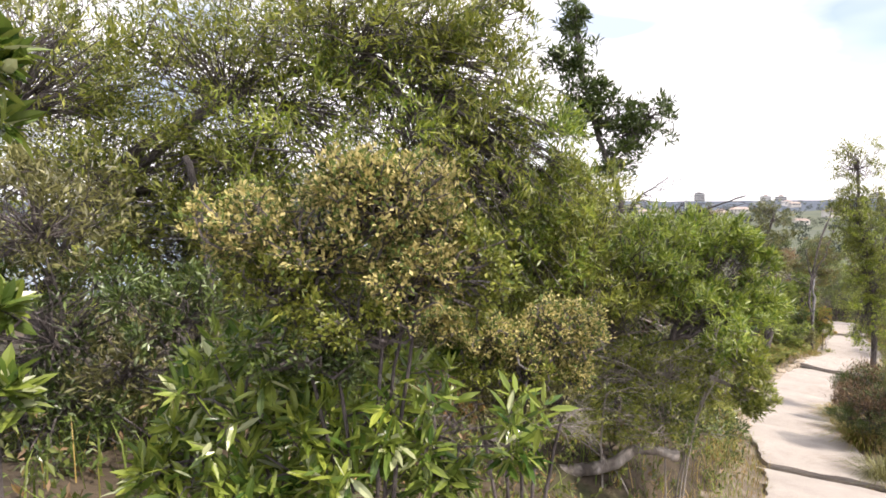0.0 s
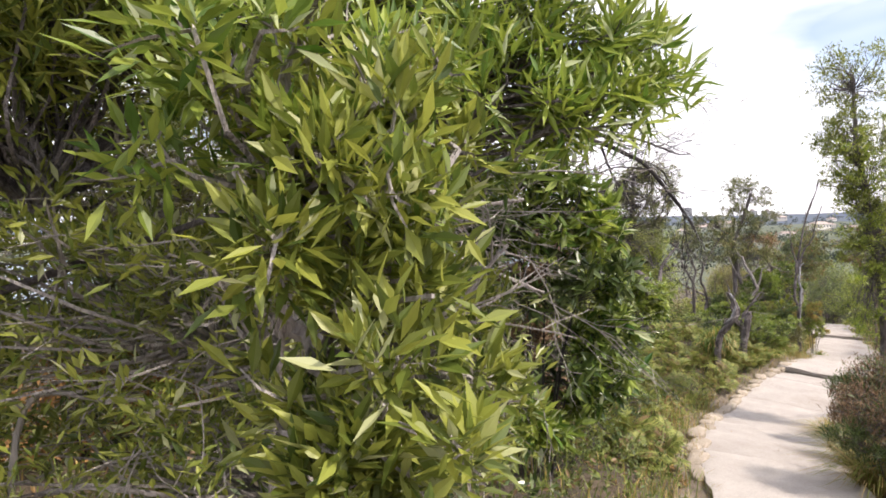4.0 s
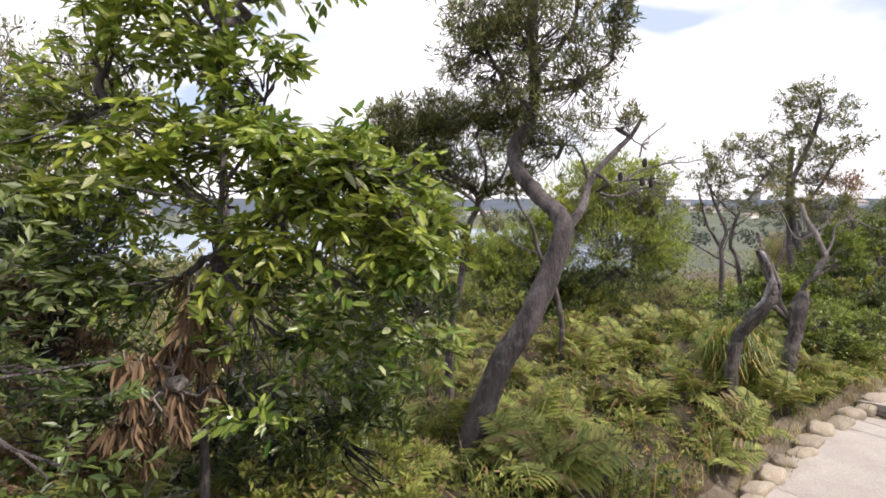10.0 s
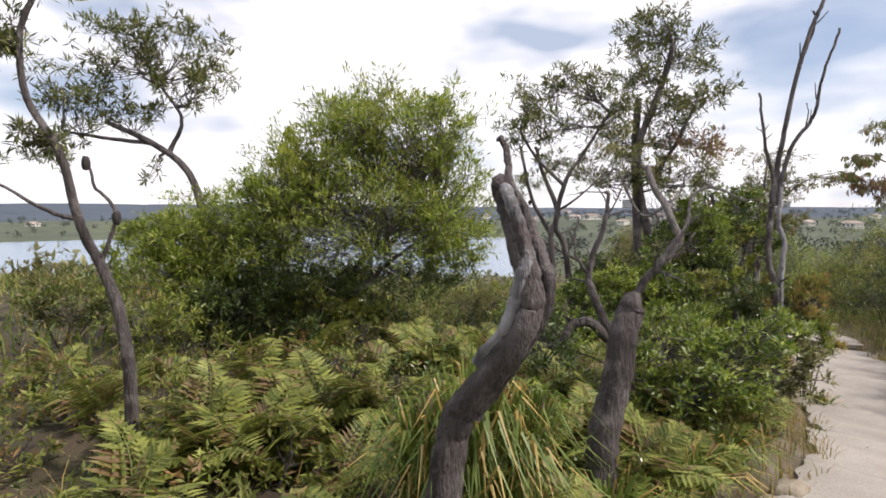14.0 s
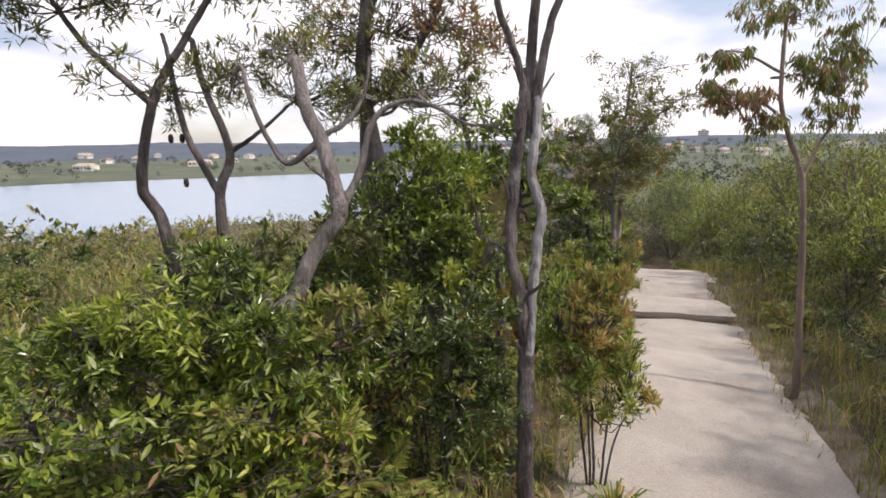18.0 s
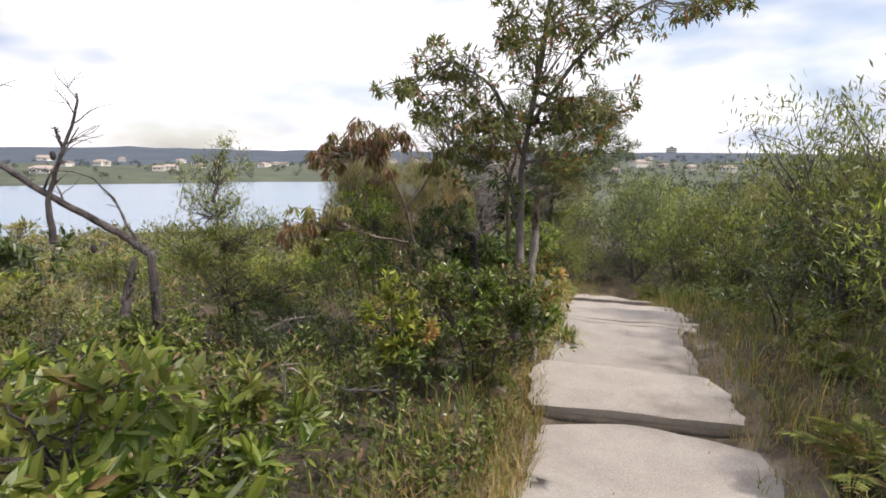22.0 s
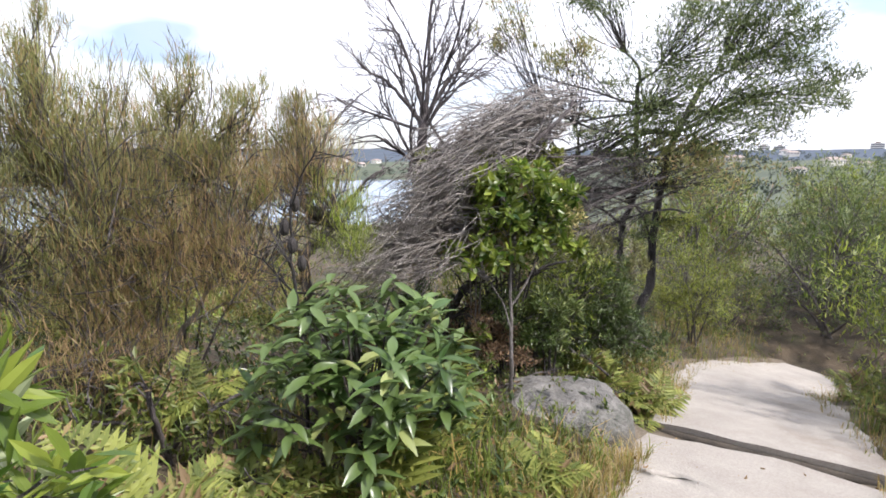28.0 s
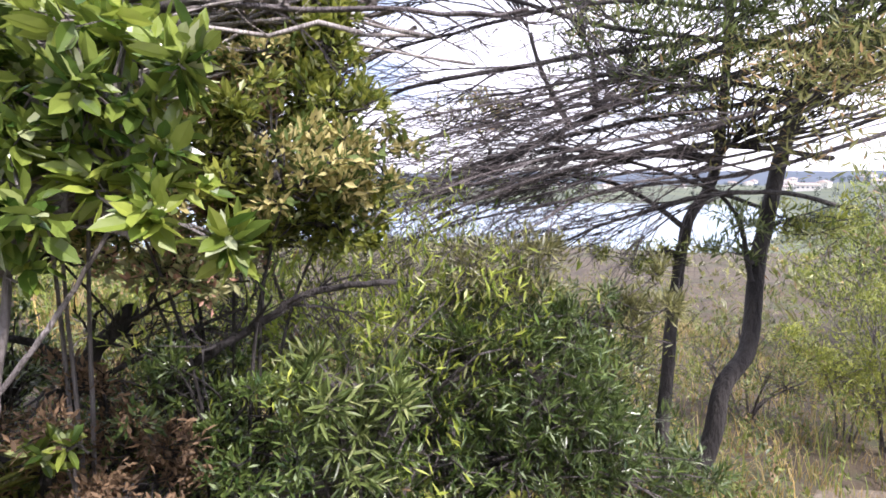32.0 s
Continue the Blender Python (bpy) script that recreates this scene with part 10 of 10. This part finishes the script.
def build_slope_bushes():
    """Rounded green and yellow-green bushes, grey brush and grass between the banksias and the lake."""
    rng = np.random.default_rng(66)
    kinds = []
    for k, (paint, long, wide, style) in enumerate(((YELLOWGREEN, 0.07, 0.016, "tuft"), (WATTLE, 0.06, 0.014, "tuft"), (HEATH, 0.06, 0.018, "tuft"), (LIME, 0.06, 0.016, "pinnate"), (NEEDLE, 0.09, 0.007, "needle"))):
        kinds.append(shrub("hillside_bush", "rounded green bush on the slope above the lake", (0, 0, -60), (0.6, 0.6, 0.42), 2600, paint, length=long, width=wide, seed=340 + k,
                           group="bushes on the upper slope", clumps=3, stems=3, style=style, per=12))
    n = 0
    for first, last, near, far, count in ((7.0, 13.0, 4.5, 8.0, 16), (12.0, 18.0, 4.6, 8.0, 20), (17.0, 25.0, 3.4, 8.0, 18)):
        x, y, z = strip(rng, count, first, last, near, far)
        for a, b, c in zip(x, y, z):
            g = rng.uniform(0.6, 1.25)
            m = pose(a, b, c - 0.04, 0, 0, rng.uniform(0, 360))
            if n < 5:
                kinds[n].matrix_basis = m
            else:
                copy_thing(kinds[n % 5], m).scale = (g, g, g * rng.uniform(0.7, 1.1))
            n += 1
    sward("yellow-green grass on the slope above the lake", rng, 26000, 6.0, 26.0, 5.0, 20.0, GRASS, 0.4, 0.009, "grass", patch=0.3, seed=67)
    sward("straw grass on the slope above the lake", rng, 16000, 6.0, 26.0, 5.0, 24.0, STRAW, 0.42, 0.009, "grass", patch=0.4, seed=68)


build_slope_bushes()


def build_ferns():
    rng = np.random.default_rng(61)
    kinds = [build_fern(62, 0.52, 7), build_fern(63, 0.62, 6), build_fern(64, 0.42, 7)]
    spots = []
    for n, first, last, near, far in ((28, 3.5, 9.0, 1.0, 2.8), (64, 7.5, 13.0, 1.0, 5.0), (20, 12.5, 15.5, 1.1, 3.6), (16, 20.0, 23.5, 0.85, 2.0), (10, 12.0, 25.0, -2.2, -1.1)):
        x, y, z = strip(rng, n, first, last, near, far)
        spots += list(zip(x, y, z))
    spots = [p for p in spots if math.hypot(p[0] - 14.3, p[1] - 23.3) > 0.8]
    for k, (x, y, z) in enumerate(spots):
        copy_thing(kinds[k % 3], pose(x, y, z - 0.02, rng.uniform(-8, 8), rng.uniform(-8, 8), rng.uniform(0, 360)))
    for k, (x, y) in enumerate(FERNS):
        z = float(ground(np.array([x]), np.array([y]))[0])
        copy_thing(kinds[k % 3], pose(x, y, z + 0.06, rng.uniform(-12, 12), rng.uniform(-12, 12), rng.uniform(0, 360))).scale = (0.95, 0.95, 1.0)
    for ob in kinds:
        x, y, z = strip(rng, 1, 9.0, 12.0, 1.5, 2.0)
        ob.location = (x[0], y[0], z[0] - 0.02)


build_ferns()

for k, (x, y, h, s, n) in enumerate(((5.12, 10.5, 1.3, 0.36, 420), (4.95, 10.52, 1.05, 0.34, 280), (5.32, 10.55, 1.1, 0.32, 260), (5.75, 10.6, 0.45, 0.3, 120), (6.35, 10.95, 0.42, 0.32, 140), (6.75, 11.3, 0.4, 0.3, 120), (9.3, 13.6, 0.36, 0.25, 70), (13.1, 19.7, 0.4, 0.3, 90))):
    tussock("strap_leaf_tussock", "green strap-leaved tussock with a few straw blades", (x, y), h, s, n, GRASS, 70 + k, 0.007, group="tussocks by the track")
for k, (x, y, h, s, n) in enumerate(((3.65, 4.5, 0.75, 0.55, 520), (4.05, 5.3, 0.7, 0.55, 480), (4.8, 6.7, 0.55, 0.45, 360), (3.0, 3.2, 0.6, 0.5, 360))):
    tussock("shaggy_tussock", "shaggy dark olive tussock with dry tips at the track edge", (x, y), h, s, n, OLIVE if k % 2 else STRAW, 80 + k, 0.005, group="tussocks across the track")


# ---- low bushes along the track ----
def build_low_bushes():
    rng = np.random.default_rng(85)
    kinds = []
    for k, (paint, long, wide) in enumerate(((HEATH, 0.05, 0.016), (FERN, 0.07, 0.022), (LIME, 0.045, 0.015), (DEEP, 0.05, 0.016), (OLIVE, 0.045, 0.012))):
        kinds.append(shrub("low_bush", "low leafy green bush beside the track", (0, 0, -60), (0.42, 0.42, 0.3), 440, paint, length=long, width=wide, seed=180 + k, group="low bushes along the track", clumps=3, stems=3))
    spots = []
    for n, first, last, near, far in ((10, -3.0, 4.0, 1.3, 3.0), (22, 4.0, 10.0, 1.4, 4.0), (22, 9.0, 14.0, 1.5, 5.0), (16, 13.0, 20.0, 1.6, 5.0), (16, 19.0, 26.0, 1.5, 5.0), (14, 4.0, 26.0, -2.2, -1.3)):
        x, y, z = strip(rng, n, first, last, near, far)
        spots += list(zip(x, y, z))
    for k, (x, y, z) in enumerate(spots):
        m = pose(x, y, z - 0.03, 0, 0, rng.uniform(0, 360))
        if k < 5:
            kinds[k].matrix_basis = m
        else:
            ob = copy_thing(kinds[k % 5], m)
            g = rng.uniform(0.7, 1.25)
            ob.scale = (g, g, g * rng.uniform(0.75, 1.1))


build_low_bushes()


# ---- scrub across the track and down the slope ----
def build_scrub():
    rng = np.random.default_rng(91)
    paints = (OLIVE, HEATH, WATTLE, NEEDLE, DEEP)
    for k in range(36):
        i = int(np.interp(k, (0, 35), (165, 590)))
        d = -(1.75 + 0.8 * (k % 3) + rng.uniform(-0.15, 0.35))
        x, y = LINE[i, 0] - HEADING[i, 1] * d, LINE[i, 1] + HEADING[i, 0] * d
        tall = rng.uniform(0.8, 1.05) + (0.25 if k < 10 else 0.45) * (k % 3)
        shrub("scrub_bush", "olive green scrub bush across the track", (x, y), (rng.uniform(0.65, 0.85), rng.uniform(0.65, 0.85), tall), 1800, paints[k % 5],
              length=0.07, width=0.017, seed=100 + k, group="scrub across the track", style="needle" if k % 2 else "tuft", clumps=5)
    makers = []
    for k in range(5):
        makers.append(shrub("slope_bush", "grey-green bush on the slope above the lake", (0, 0, -60), (0.9, 0.9, 0.75), 480, paints[k], length=0.17, width=0.05, seed=140 + k, group="bushes on the slope", twig=0.009, clumps=3, stems=3))
    spots = []
    for k in range(40):
        i = rng.integers(120, 560)
        d = rng.uniform(5.5, 22.0)
        spots.append((LINE[i, 0] - HEADING[i, 1] * d, LINE[i, 1] + HEADING[i, 0] * d, rng.uniform(0.7, 1.15)))
    for k in range(24):
        a, r = rng.uniform(0.05, 1.25), rng.uniform(9, 30)
        spots.append((19 + r * math.sin(a), 28 + r * math.cos(a) * 0.9, rng.uniform(0.9, 1.6)))
    for k in range(14):
        i = rng.integers(150, 590)
        d = -rng.uniform(3.6, 9.0)
        spots.append((LINE[i, 0] - HEADING[i, 1] * d, LINE[i, 1] + HEADING[i, 0] * d, rng.uniform(1.3, 2.0)))
    for k, (x, y, s) in enumerate(spots):
        z = float(ground(np.array([x]), np.array([y]))[0]) - 0.05
        m = pose(x, y, z, 0, 0, rng.uniform(0, 360))
        if k < len(makers):
            makers[k].matrix_basis = m
        else:
            ob = copy_thing(makers[k % 5], m)
            ob.scale = (s, s, s * rng.uniform(0.8, 1.1))


build_scrub()


def build_scrub_trees():
    """Head-high scrub that closes the view ahead and across the track."""
    rng = np.random.default_rng(95)
    kinds = []
    for k, paint in enumerate((FEATHER, WATTLE, HEATH, FRESH)):
        kinds.append(shrub("scrub_tree", "tall olive green scrub tree beyond the track", (0, 0, -60), (1.0, 1.0, 1.2), 5200, paint, length=0.075, width=0.013, seed=96 + k, group="tall scrub beyond the track", category="tree", clumps=6, twig=0.007, style="needle" if k % 2 else "tuft"))
    spots = []
    for k in range(38):
        i = int(np.interp(k, (0, 37), (308, 595)))
        d = -(2.5 + 1.3 * (k % 3) + rng.uniform(-0.2, 0.5))
        spots.append((LINE[i, 0] - HEADING[i, 1] * d, LINE[i, 1] + HEADING[i, 0] * d, rng.uniform(1.15, 1.55) + 0.12 * (k % 3)))
    for k in range(16):
        spots.append((rng.uniform(18.5, 27), rng.uniform(26.0, 36), rng.uniform(1.5, 2.1)))
    for k in range(5):
        i = int(np.interp(k, (0, 4), (520, 590)))
        d = rng.uniform(1.8, 2.6)
        spots.append((LINE[i, 0] - HEADING[i, 1] * d, LINE[i, 1] + HEADING[i, 0] * d, rng.uniform(0.7, 0.9)))
    spots += [(18.0, 28.9, 1.7), (19.5, 29.5, 1.7), (21.0, 30.2, 1.8), (23.0, 30.4, 1.8), (19.0, 31.5, 2.0), (18.4, 24.6, 1.2), (19.6, 25.4, 1.4), (17.5, 28.3, 1.0), (18.7, 28.7, 1.0), (19.3, 28.1, 1.0), (19.0, 30.1, 1.0)]
    n = 0
    for x, y, s in spots:
        if abs(float(beside(np.array([x]), np.array([y]))[0][0])) < 1.35 * min(s, 1.25):
            continue
        m = pose(x, y, float(ground(np.array([x]), np.array([y]))[0]) - 0.05, 0, 0, rng.uniform(0, 360))
        if n < 4:
            kinds[n].matrix_basis = m
        else:
            copy_thing(kinds[n % 4], m).scale = (s, s, s * rng.uniform(0.9, 1.15))
        n += 1


build_scrub_trees()
shrub("red_leaved_tree", "small tree with dusky red young leaves", (11.9, 12.6), (0.8, 0.8, 1.1), 5000, RED, length=0.07, width=0.014, seed=172, category="tree", lift=0.6)


# ---- broad-leaved shrub with separate leaves ----
def build_broadleaf():
    rng = np.random.default_rng(181)
    x, y, top = 13.12, 21.68, -3.02
    base = np.array((x, y, float(ground(np.array([x]), np.array([y]))[0]) - 0.03))
    root = thing("broadleaf_shrub", base, "rounded shrub with whorls of large pale-backed green leaves", "shrub")
    v, f = blades(np.zeros((1, 3)), np.array([(1.0, 0, 0)]), np.array([(0, 0, 1.0)]), [0.125], [0.038], 0.18, 0.12)
    u = np.linspace(0, 1, 7)
    half = 0.021 * np.sin(np.pi * np.clip(u, 0.02, 0.985) ** 0.85)
    spine = np.stack([u * 0.125, 0 * u, -0.03 * u**2], -1)
    left, right = spine.copy(), spine.copy()
    left[:, 1], right[:, 1] = half, -half
    left[:, 2] += half * 0.35
    right[:, 2] += half * 0.35
    v = np.concatenate([left, spine, right])
    k = np.arange(6)
    f = np.concatenate([np.stack([k, k + 7, k + 8, k + 1], -1), np.stack([k + 7, k + 14, k + 15, k + 8], -1)])
    meshes = [solid("leaf", v, [f], PITTO, True), solid("leaf", v * (0.8, 0.9, 1.3), [f], PITTO, True)]
    lines = []
    extra = []
    for n in range(84):
        way = dart(rng, 1)[0]
        way[2] = abs(way[2]) * 1.05 - 0.3
        q = 1.0 if n < 50 else 0.62
        tip = base + (way[0] * 0.46 * q, way[1] * 0.46 * q, (top - base[2]) * (0.5 + 0.55 * way[2] * q))
        lines.append(limb([base, base + (tip - base) * (0.35, 0.35, 0.6), tip], 0.008, 0.004, rng, 6, 5, 0.01))
        turn = rng.uniform(0, 360)
        for q in range(9):
            tilt = Euler((rng.normal() * 0.25, rng.uniform(-0.9, 0.5), radians(turn + q * 137.5 / 1.0 % 360)))
            m = Matrix.Translation(Vector(tip - base) + Vector((0, 0, 0.012 * q - 0.05))) @ tilt.to_matrix().to_4x4()
            if n < 33:
                part("leaf", meshes[q % 2], root).matrix_basis = m
            else:
                extra.append(v @ np.array(m.to_3x3()).T + np.array(m.translation))
    many = np.concatenate([f + len(v) * n for n in range(len(extra))])
    tagged(part("foliage", solid("foliage", np.concatenate(extra), [many], PITTO, True), root), kind="stuff")
    for p, r, s in lines:
        v, f = tubes([(p, r, s)], rng)
        part("stem", solid("stem", v - base, f, BARK), root)


PITTO = leaf_paint("large_green_leaves", (0.045, 0.09, 0.022), (0.15, 0.215, 0.065), 0.3, 0.22, (0.3, 0.34, 0.12), 0.1)
build_broadleaf()


# ---- rocks, edging stones, houses far off ----
def boulder(name, label, at, radii, paint, seed, category="rock", rings=22, group="", power=0.8):
    u, w = np.meshgrid(np.linspace(0, np.pi, rings), np.linspace(0, 2 * np.pi, rings * 2, endpoint=False), indexing="ij")
    p = np.stack([np.sin(u) * np.cos(w), np.sin(u) * np.sin(w), np.cos(u)], -1)
    p = np.sign(p) * np.abs(p) ** power
    q = p.reshape(-1, 3)
    wob = np.array([noise.fractal(Vector(a * 1.7 + seed), 0.9, 2.0, 4) for a in q])
    q = q * (1 + 0.13 * wob[:, None]) * radii
    n, m = rings, rings * 2
    k = (np.arange(n - 1)[:, None] * m + np.arange(m)).ravel()
    k2 = (np.arange(n - 1)[:, None] * m + (np.arange(m) + 1) % m).ravel()
    ob = new(name, solid(name, q, [np.stack([k, k + m, k2 + m, k2], -1)], paint, True))
    ob.location = at
    return tagged(ob, label, category, group) if label else ob


boulder("boulder", "smooth grey lichen-stained boulder beside the steps", (14.3, 23.18, -4.52), (0.5, 0.42, 0.3), ROCK, 3.0)
ROW = thing("edging", (3.6, 7.9, -2.9), "row of rough sandstone edging stones along the track", "kerb", kind="structure")


def build_edging():
    rng = np.random.default_rng(201)
    kinds = [boulder("stone", "", (0, 0, -70), (0.16, 0.09, 0.06), STONE, 10.0 + 7 * k, rings=12, power=0.55) for k in range(4)]
    step = np.r_[0, np.cumsum(np.linalg.norm(np.diff(LINE[:, :2], axis=0), axis=1))]
    s0 = np.interp(4.6, LINE[:, 1], step)
    s1 = np.interp(10.6, LINE[:, 1], step)
    s, k = s0, 0
    while s < s1:
        i = int(np.interp(s, step, np.arange(len(step))))
        d = 0.70 + rng.normal() * 0.02
        ob = kinds[k] if k < 4 else new("stone", kinds[k % 4].data)
        ob.parent = ROW
        size = rng.uniform(0.75, 1.2)
        at = Vector((LINE[i, 0] - HEADING[i, 1] * d, LINE[i, 1] + HEADING[i, 0] * d, LINE[i, 2] - 0.015 + rng.normal() * 0.012)) - Vector((3.6, 7.9, -2.9))
        ob.matrix_basis = pose(*at, rng.uniform(-8, 8), rng.uniform(-8, 8), math.degrees(math.atan2(HEADING[i, 1], HEADING[i, 0])) + rng.uniform(-14, 14)) @ Matrix.Diagonal((size, rng.uniform(0.8, 1.2), rng.uniform(0.8, 1.15), 1))
        s += 0.30 * size
        k += 1


build_edging()


def build_houses():
    rng = np.random.default_rng(211)

    def box(w, d, h, z):
        x, y = w / 2, d / 2
        v = [(-x, -y, z), (x, -y, z), (x, y, z), (-x, y, z), (-x, -y, z + h), (x, -y, z + h), (x, y, z + h), (-x, y, z + h)]
        return np.array(v), np.array([(0, 3, 2, 1), (4, 5, 6, 7), (0, 1, 5, 4), (1, 2, 6, 5), (2, 3, 7, 6), (3, 0, 4, 7)])

    def house(w, d, h):
        root = thing("far_house", (0, 0, 0), "pale house with a tiled roof across the lake", "house", "houses across the lake")
        v, f = box(w, d, h + 3, -3)
        part("wall", solid("wall", v, [f], WALL_PAINT), root)
        x, y = w / 2 + 0.6, d / 2 + 0.6
        v = np.array([(-x, -y, h), (x, -y, h), (x, y, h), (-x, y, h), (-x * 0.7, 0, h + d * 0.25), (x * 0.7, 0, h + d * 0.25)])
        part("roof", solid("roof", v, [[(0, 1, 5, 4), (2, 3, 4, 5)], [(1, 2, 5), (3, 0, 4)]], ROOF_PAINT), root)
        for k in range(int(w // 4)):
            v, f = box(1.8, 0.2, 1.5, h * 0.45)
            for s in (-1, 1):
                part("window", solid("window", v, [f], GLASS_PAINT), root, at=(-w / 2 + 2.4 + 4 * k, s * (d / 2 + 0.02), 0))
        return root

    kinds = [house(14, 9, 4), house(20, 10, 5), house(11, 8, 3.5)]
    n = 0
    for k in range(90):
        a = math.radians(rng.uniform(-70, 60))
        r = rng.uniform(470, 1000)
        x, y = 6 + r * math.sin(a), 10 + r * math.cos(a)
        z = float(ground(np.array([x]), np.array([y]))[0])
        if z < LAKE + 1.0 or (r < 620 and k % 3):
            continue
        m = pose(x, y, z, 0, 0, rng.uniform(0, 180))
        if n < 3:
            kinds[n].matrix_basis = m
        else:
            copy_thing(kinds[n % 3], m)
        n += 1
    for k in range(4):
        root = thing("far_tower", (0, 0, 0), "pale blue-grey tower block on the skyline", "building", "towers on the skyline")
        h = rng.uniform(14, 26)
        v, f = box(22, 18, h, -4)
        part("wall", solid("wall", v, [f], WALL_PAINT), root)
        for q in range(int(h // 4)):
            v, f = box(20, 0.3, 1.6, 4.0 * q)
            part("window", solid("window", v, [f], GLASS_PAINT), root, at=(0, -9.1, 0))
        v, f = box(8, 6, 3, h - 4)
        part("roof", solid("roof", v, [f], ROOF_PAINT), root)
        a = math.radians((23.5, 29.0, 30.2, 37.0)[k])
        x, y = 6 + 1350 * math.sin(a), 10 + 1350 * math.cos(a)
        root.matrix_basis = pose(x, y, float(ground(np.array([x]), np.array([y]))[0]), 0, 0, -math.degrees(a))


build_houses()


def build_far_trees():
    """Woods beyond the lake and in the valley: crowns of large leaf clumps, joined."""
    rng = np.random.default_rng(221)
    for label, low, high, lo_r, hi_r, n in (("dark woods along the far shore", -100, 14, 440, 900, 650), ("wooded valley between the houses", 14, 75, 60, 1000, 1000)):
        a = np.radians(rng.uniform(low, high, n))
        r = lo_r + (hi_r - lo_r) * rng.random(n) ** 0.8
        x, y = 6 + r * np.sin(a), 10 + r * np.cos(a)
        z = ground(x, y)
        ok = z > LAKE + 0.5
        x, y, z, r = x[ok], y[ok], z[ok], r[ok]
        tall = np.clip(rng.uniform(3, 6.5, len(x)), 0, 1.2 + r * 0.02)
        per = 44
        c = np.repeat(np.stack([x, y, z + tall * 0.6], -1), per, 0)
        t = np.repeat(tall, per)
        root = c + dart(rng, len(c)) * t[:, None] * (0.55, 0.55, 0.5) * rng.random((len(c), 1)) ** 0.4
        v, f = slips(root, dart(rng, len(c)), dart(rng, len(c)), t * 0.22, t * 0.16)
        tagged(new("far_woods", solid("far_woods", v, [f], FAR_LEAF)), label, "woods", kind="stuff")


FAR_LEAF = leaf_paint("distant_leaves", (0.035, 0.05, 0.042), (0.085, 0.105, 0.075), 0.7, 0.2)
build_far_trees()


def build_swept_bundle():
    """Hundreds of thin grey dead branches combed one way by the wind."""
    rng = np.random.default_rng(231)
    a1, a2, b1, b2 = (np.array(p) for p in SWEEP)
    root = thing("swept_dead_tree", a2, "mass of thin grey dead branches combed over by the wind", "dead tree")
    for lot in range(12):
        lines = []
        for k in range(42):
            u = np.clip((lot + rng.random()) / 12 + rng.normal() * 0.05, 0, 1)
            end = a1 + (a2 - a1) * u + rng.normal(size=3) * (0.1, 0.18, 0.06)
            start = b1 + (b2 - b1) * u + rng.normal(size=3) * (0.12, 0.22, 0.08)
            long = rng.uniform(0.55, 1.05)
            start = start + (end - start) * rng.uniform(0, 0.38)
            end = start + (end - start) * long
            mid = (start + end) / 2 + (0, 0, rng.uniform(-0.04, 0.2)) + rng.normal(size=3) * 0.08
            p, r, s = limb([start, mid, end], rng.uniform(0.005, 0.011), 0.002, rng, 9, 4, 0.07)
            lines.append((p, r, s))
            for q in range(5):
                i = rng.integers(2, 8)
                d = unit(p[i] - p[i - 1])
                tip = p[i] + (d + rng.normal(size=3) * 0.35) * rng.uniform(0.1, 0.3)
                lines.append(([p[i], (p[i] + tip) / 2 + rng.normal(size=3) * 0.01, tip], [0.003, 0.002, 0.001], 3))
        v, f = tubes(lines, rng)
        part("branch", solid("branch", v - a2, f, DEAD_WOOD, True), root)


build_swept_bundle()

# ---- cones on the banksias ----
for k, at in enumerate(CONES):
    boulder("banksia_cone", "dark dry banksia cone on its branch", at, (0.02, 0.02, 0.036), DARK_BARK, 20.0 + k, "seed cone", 9, "banksia cones")
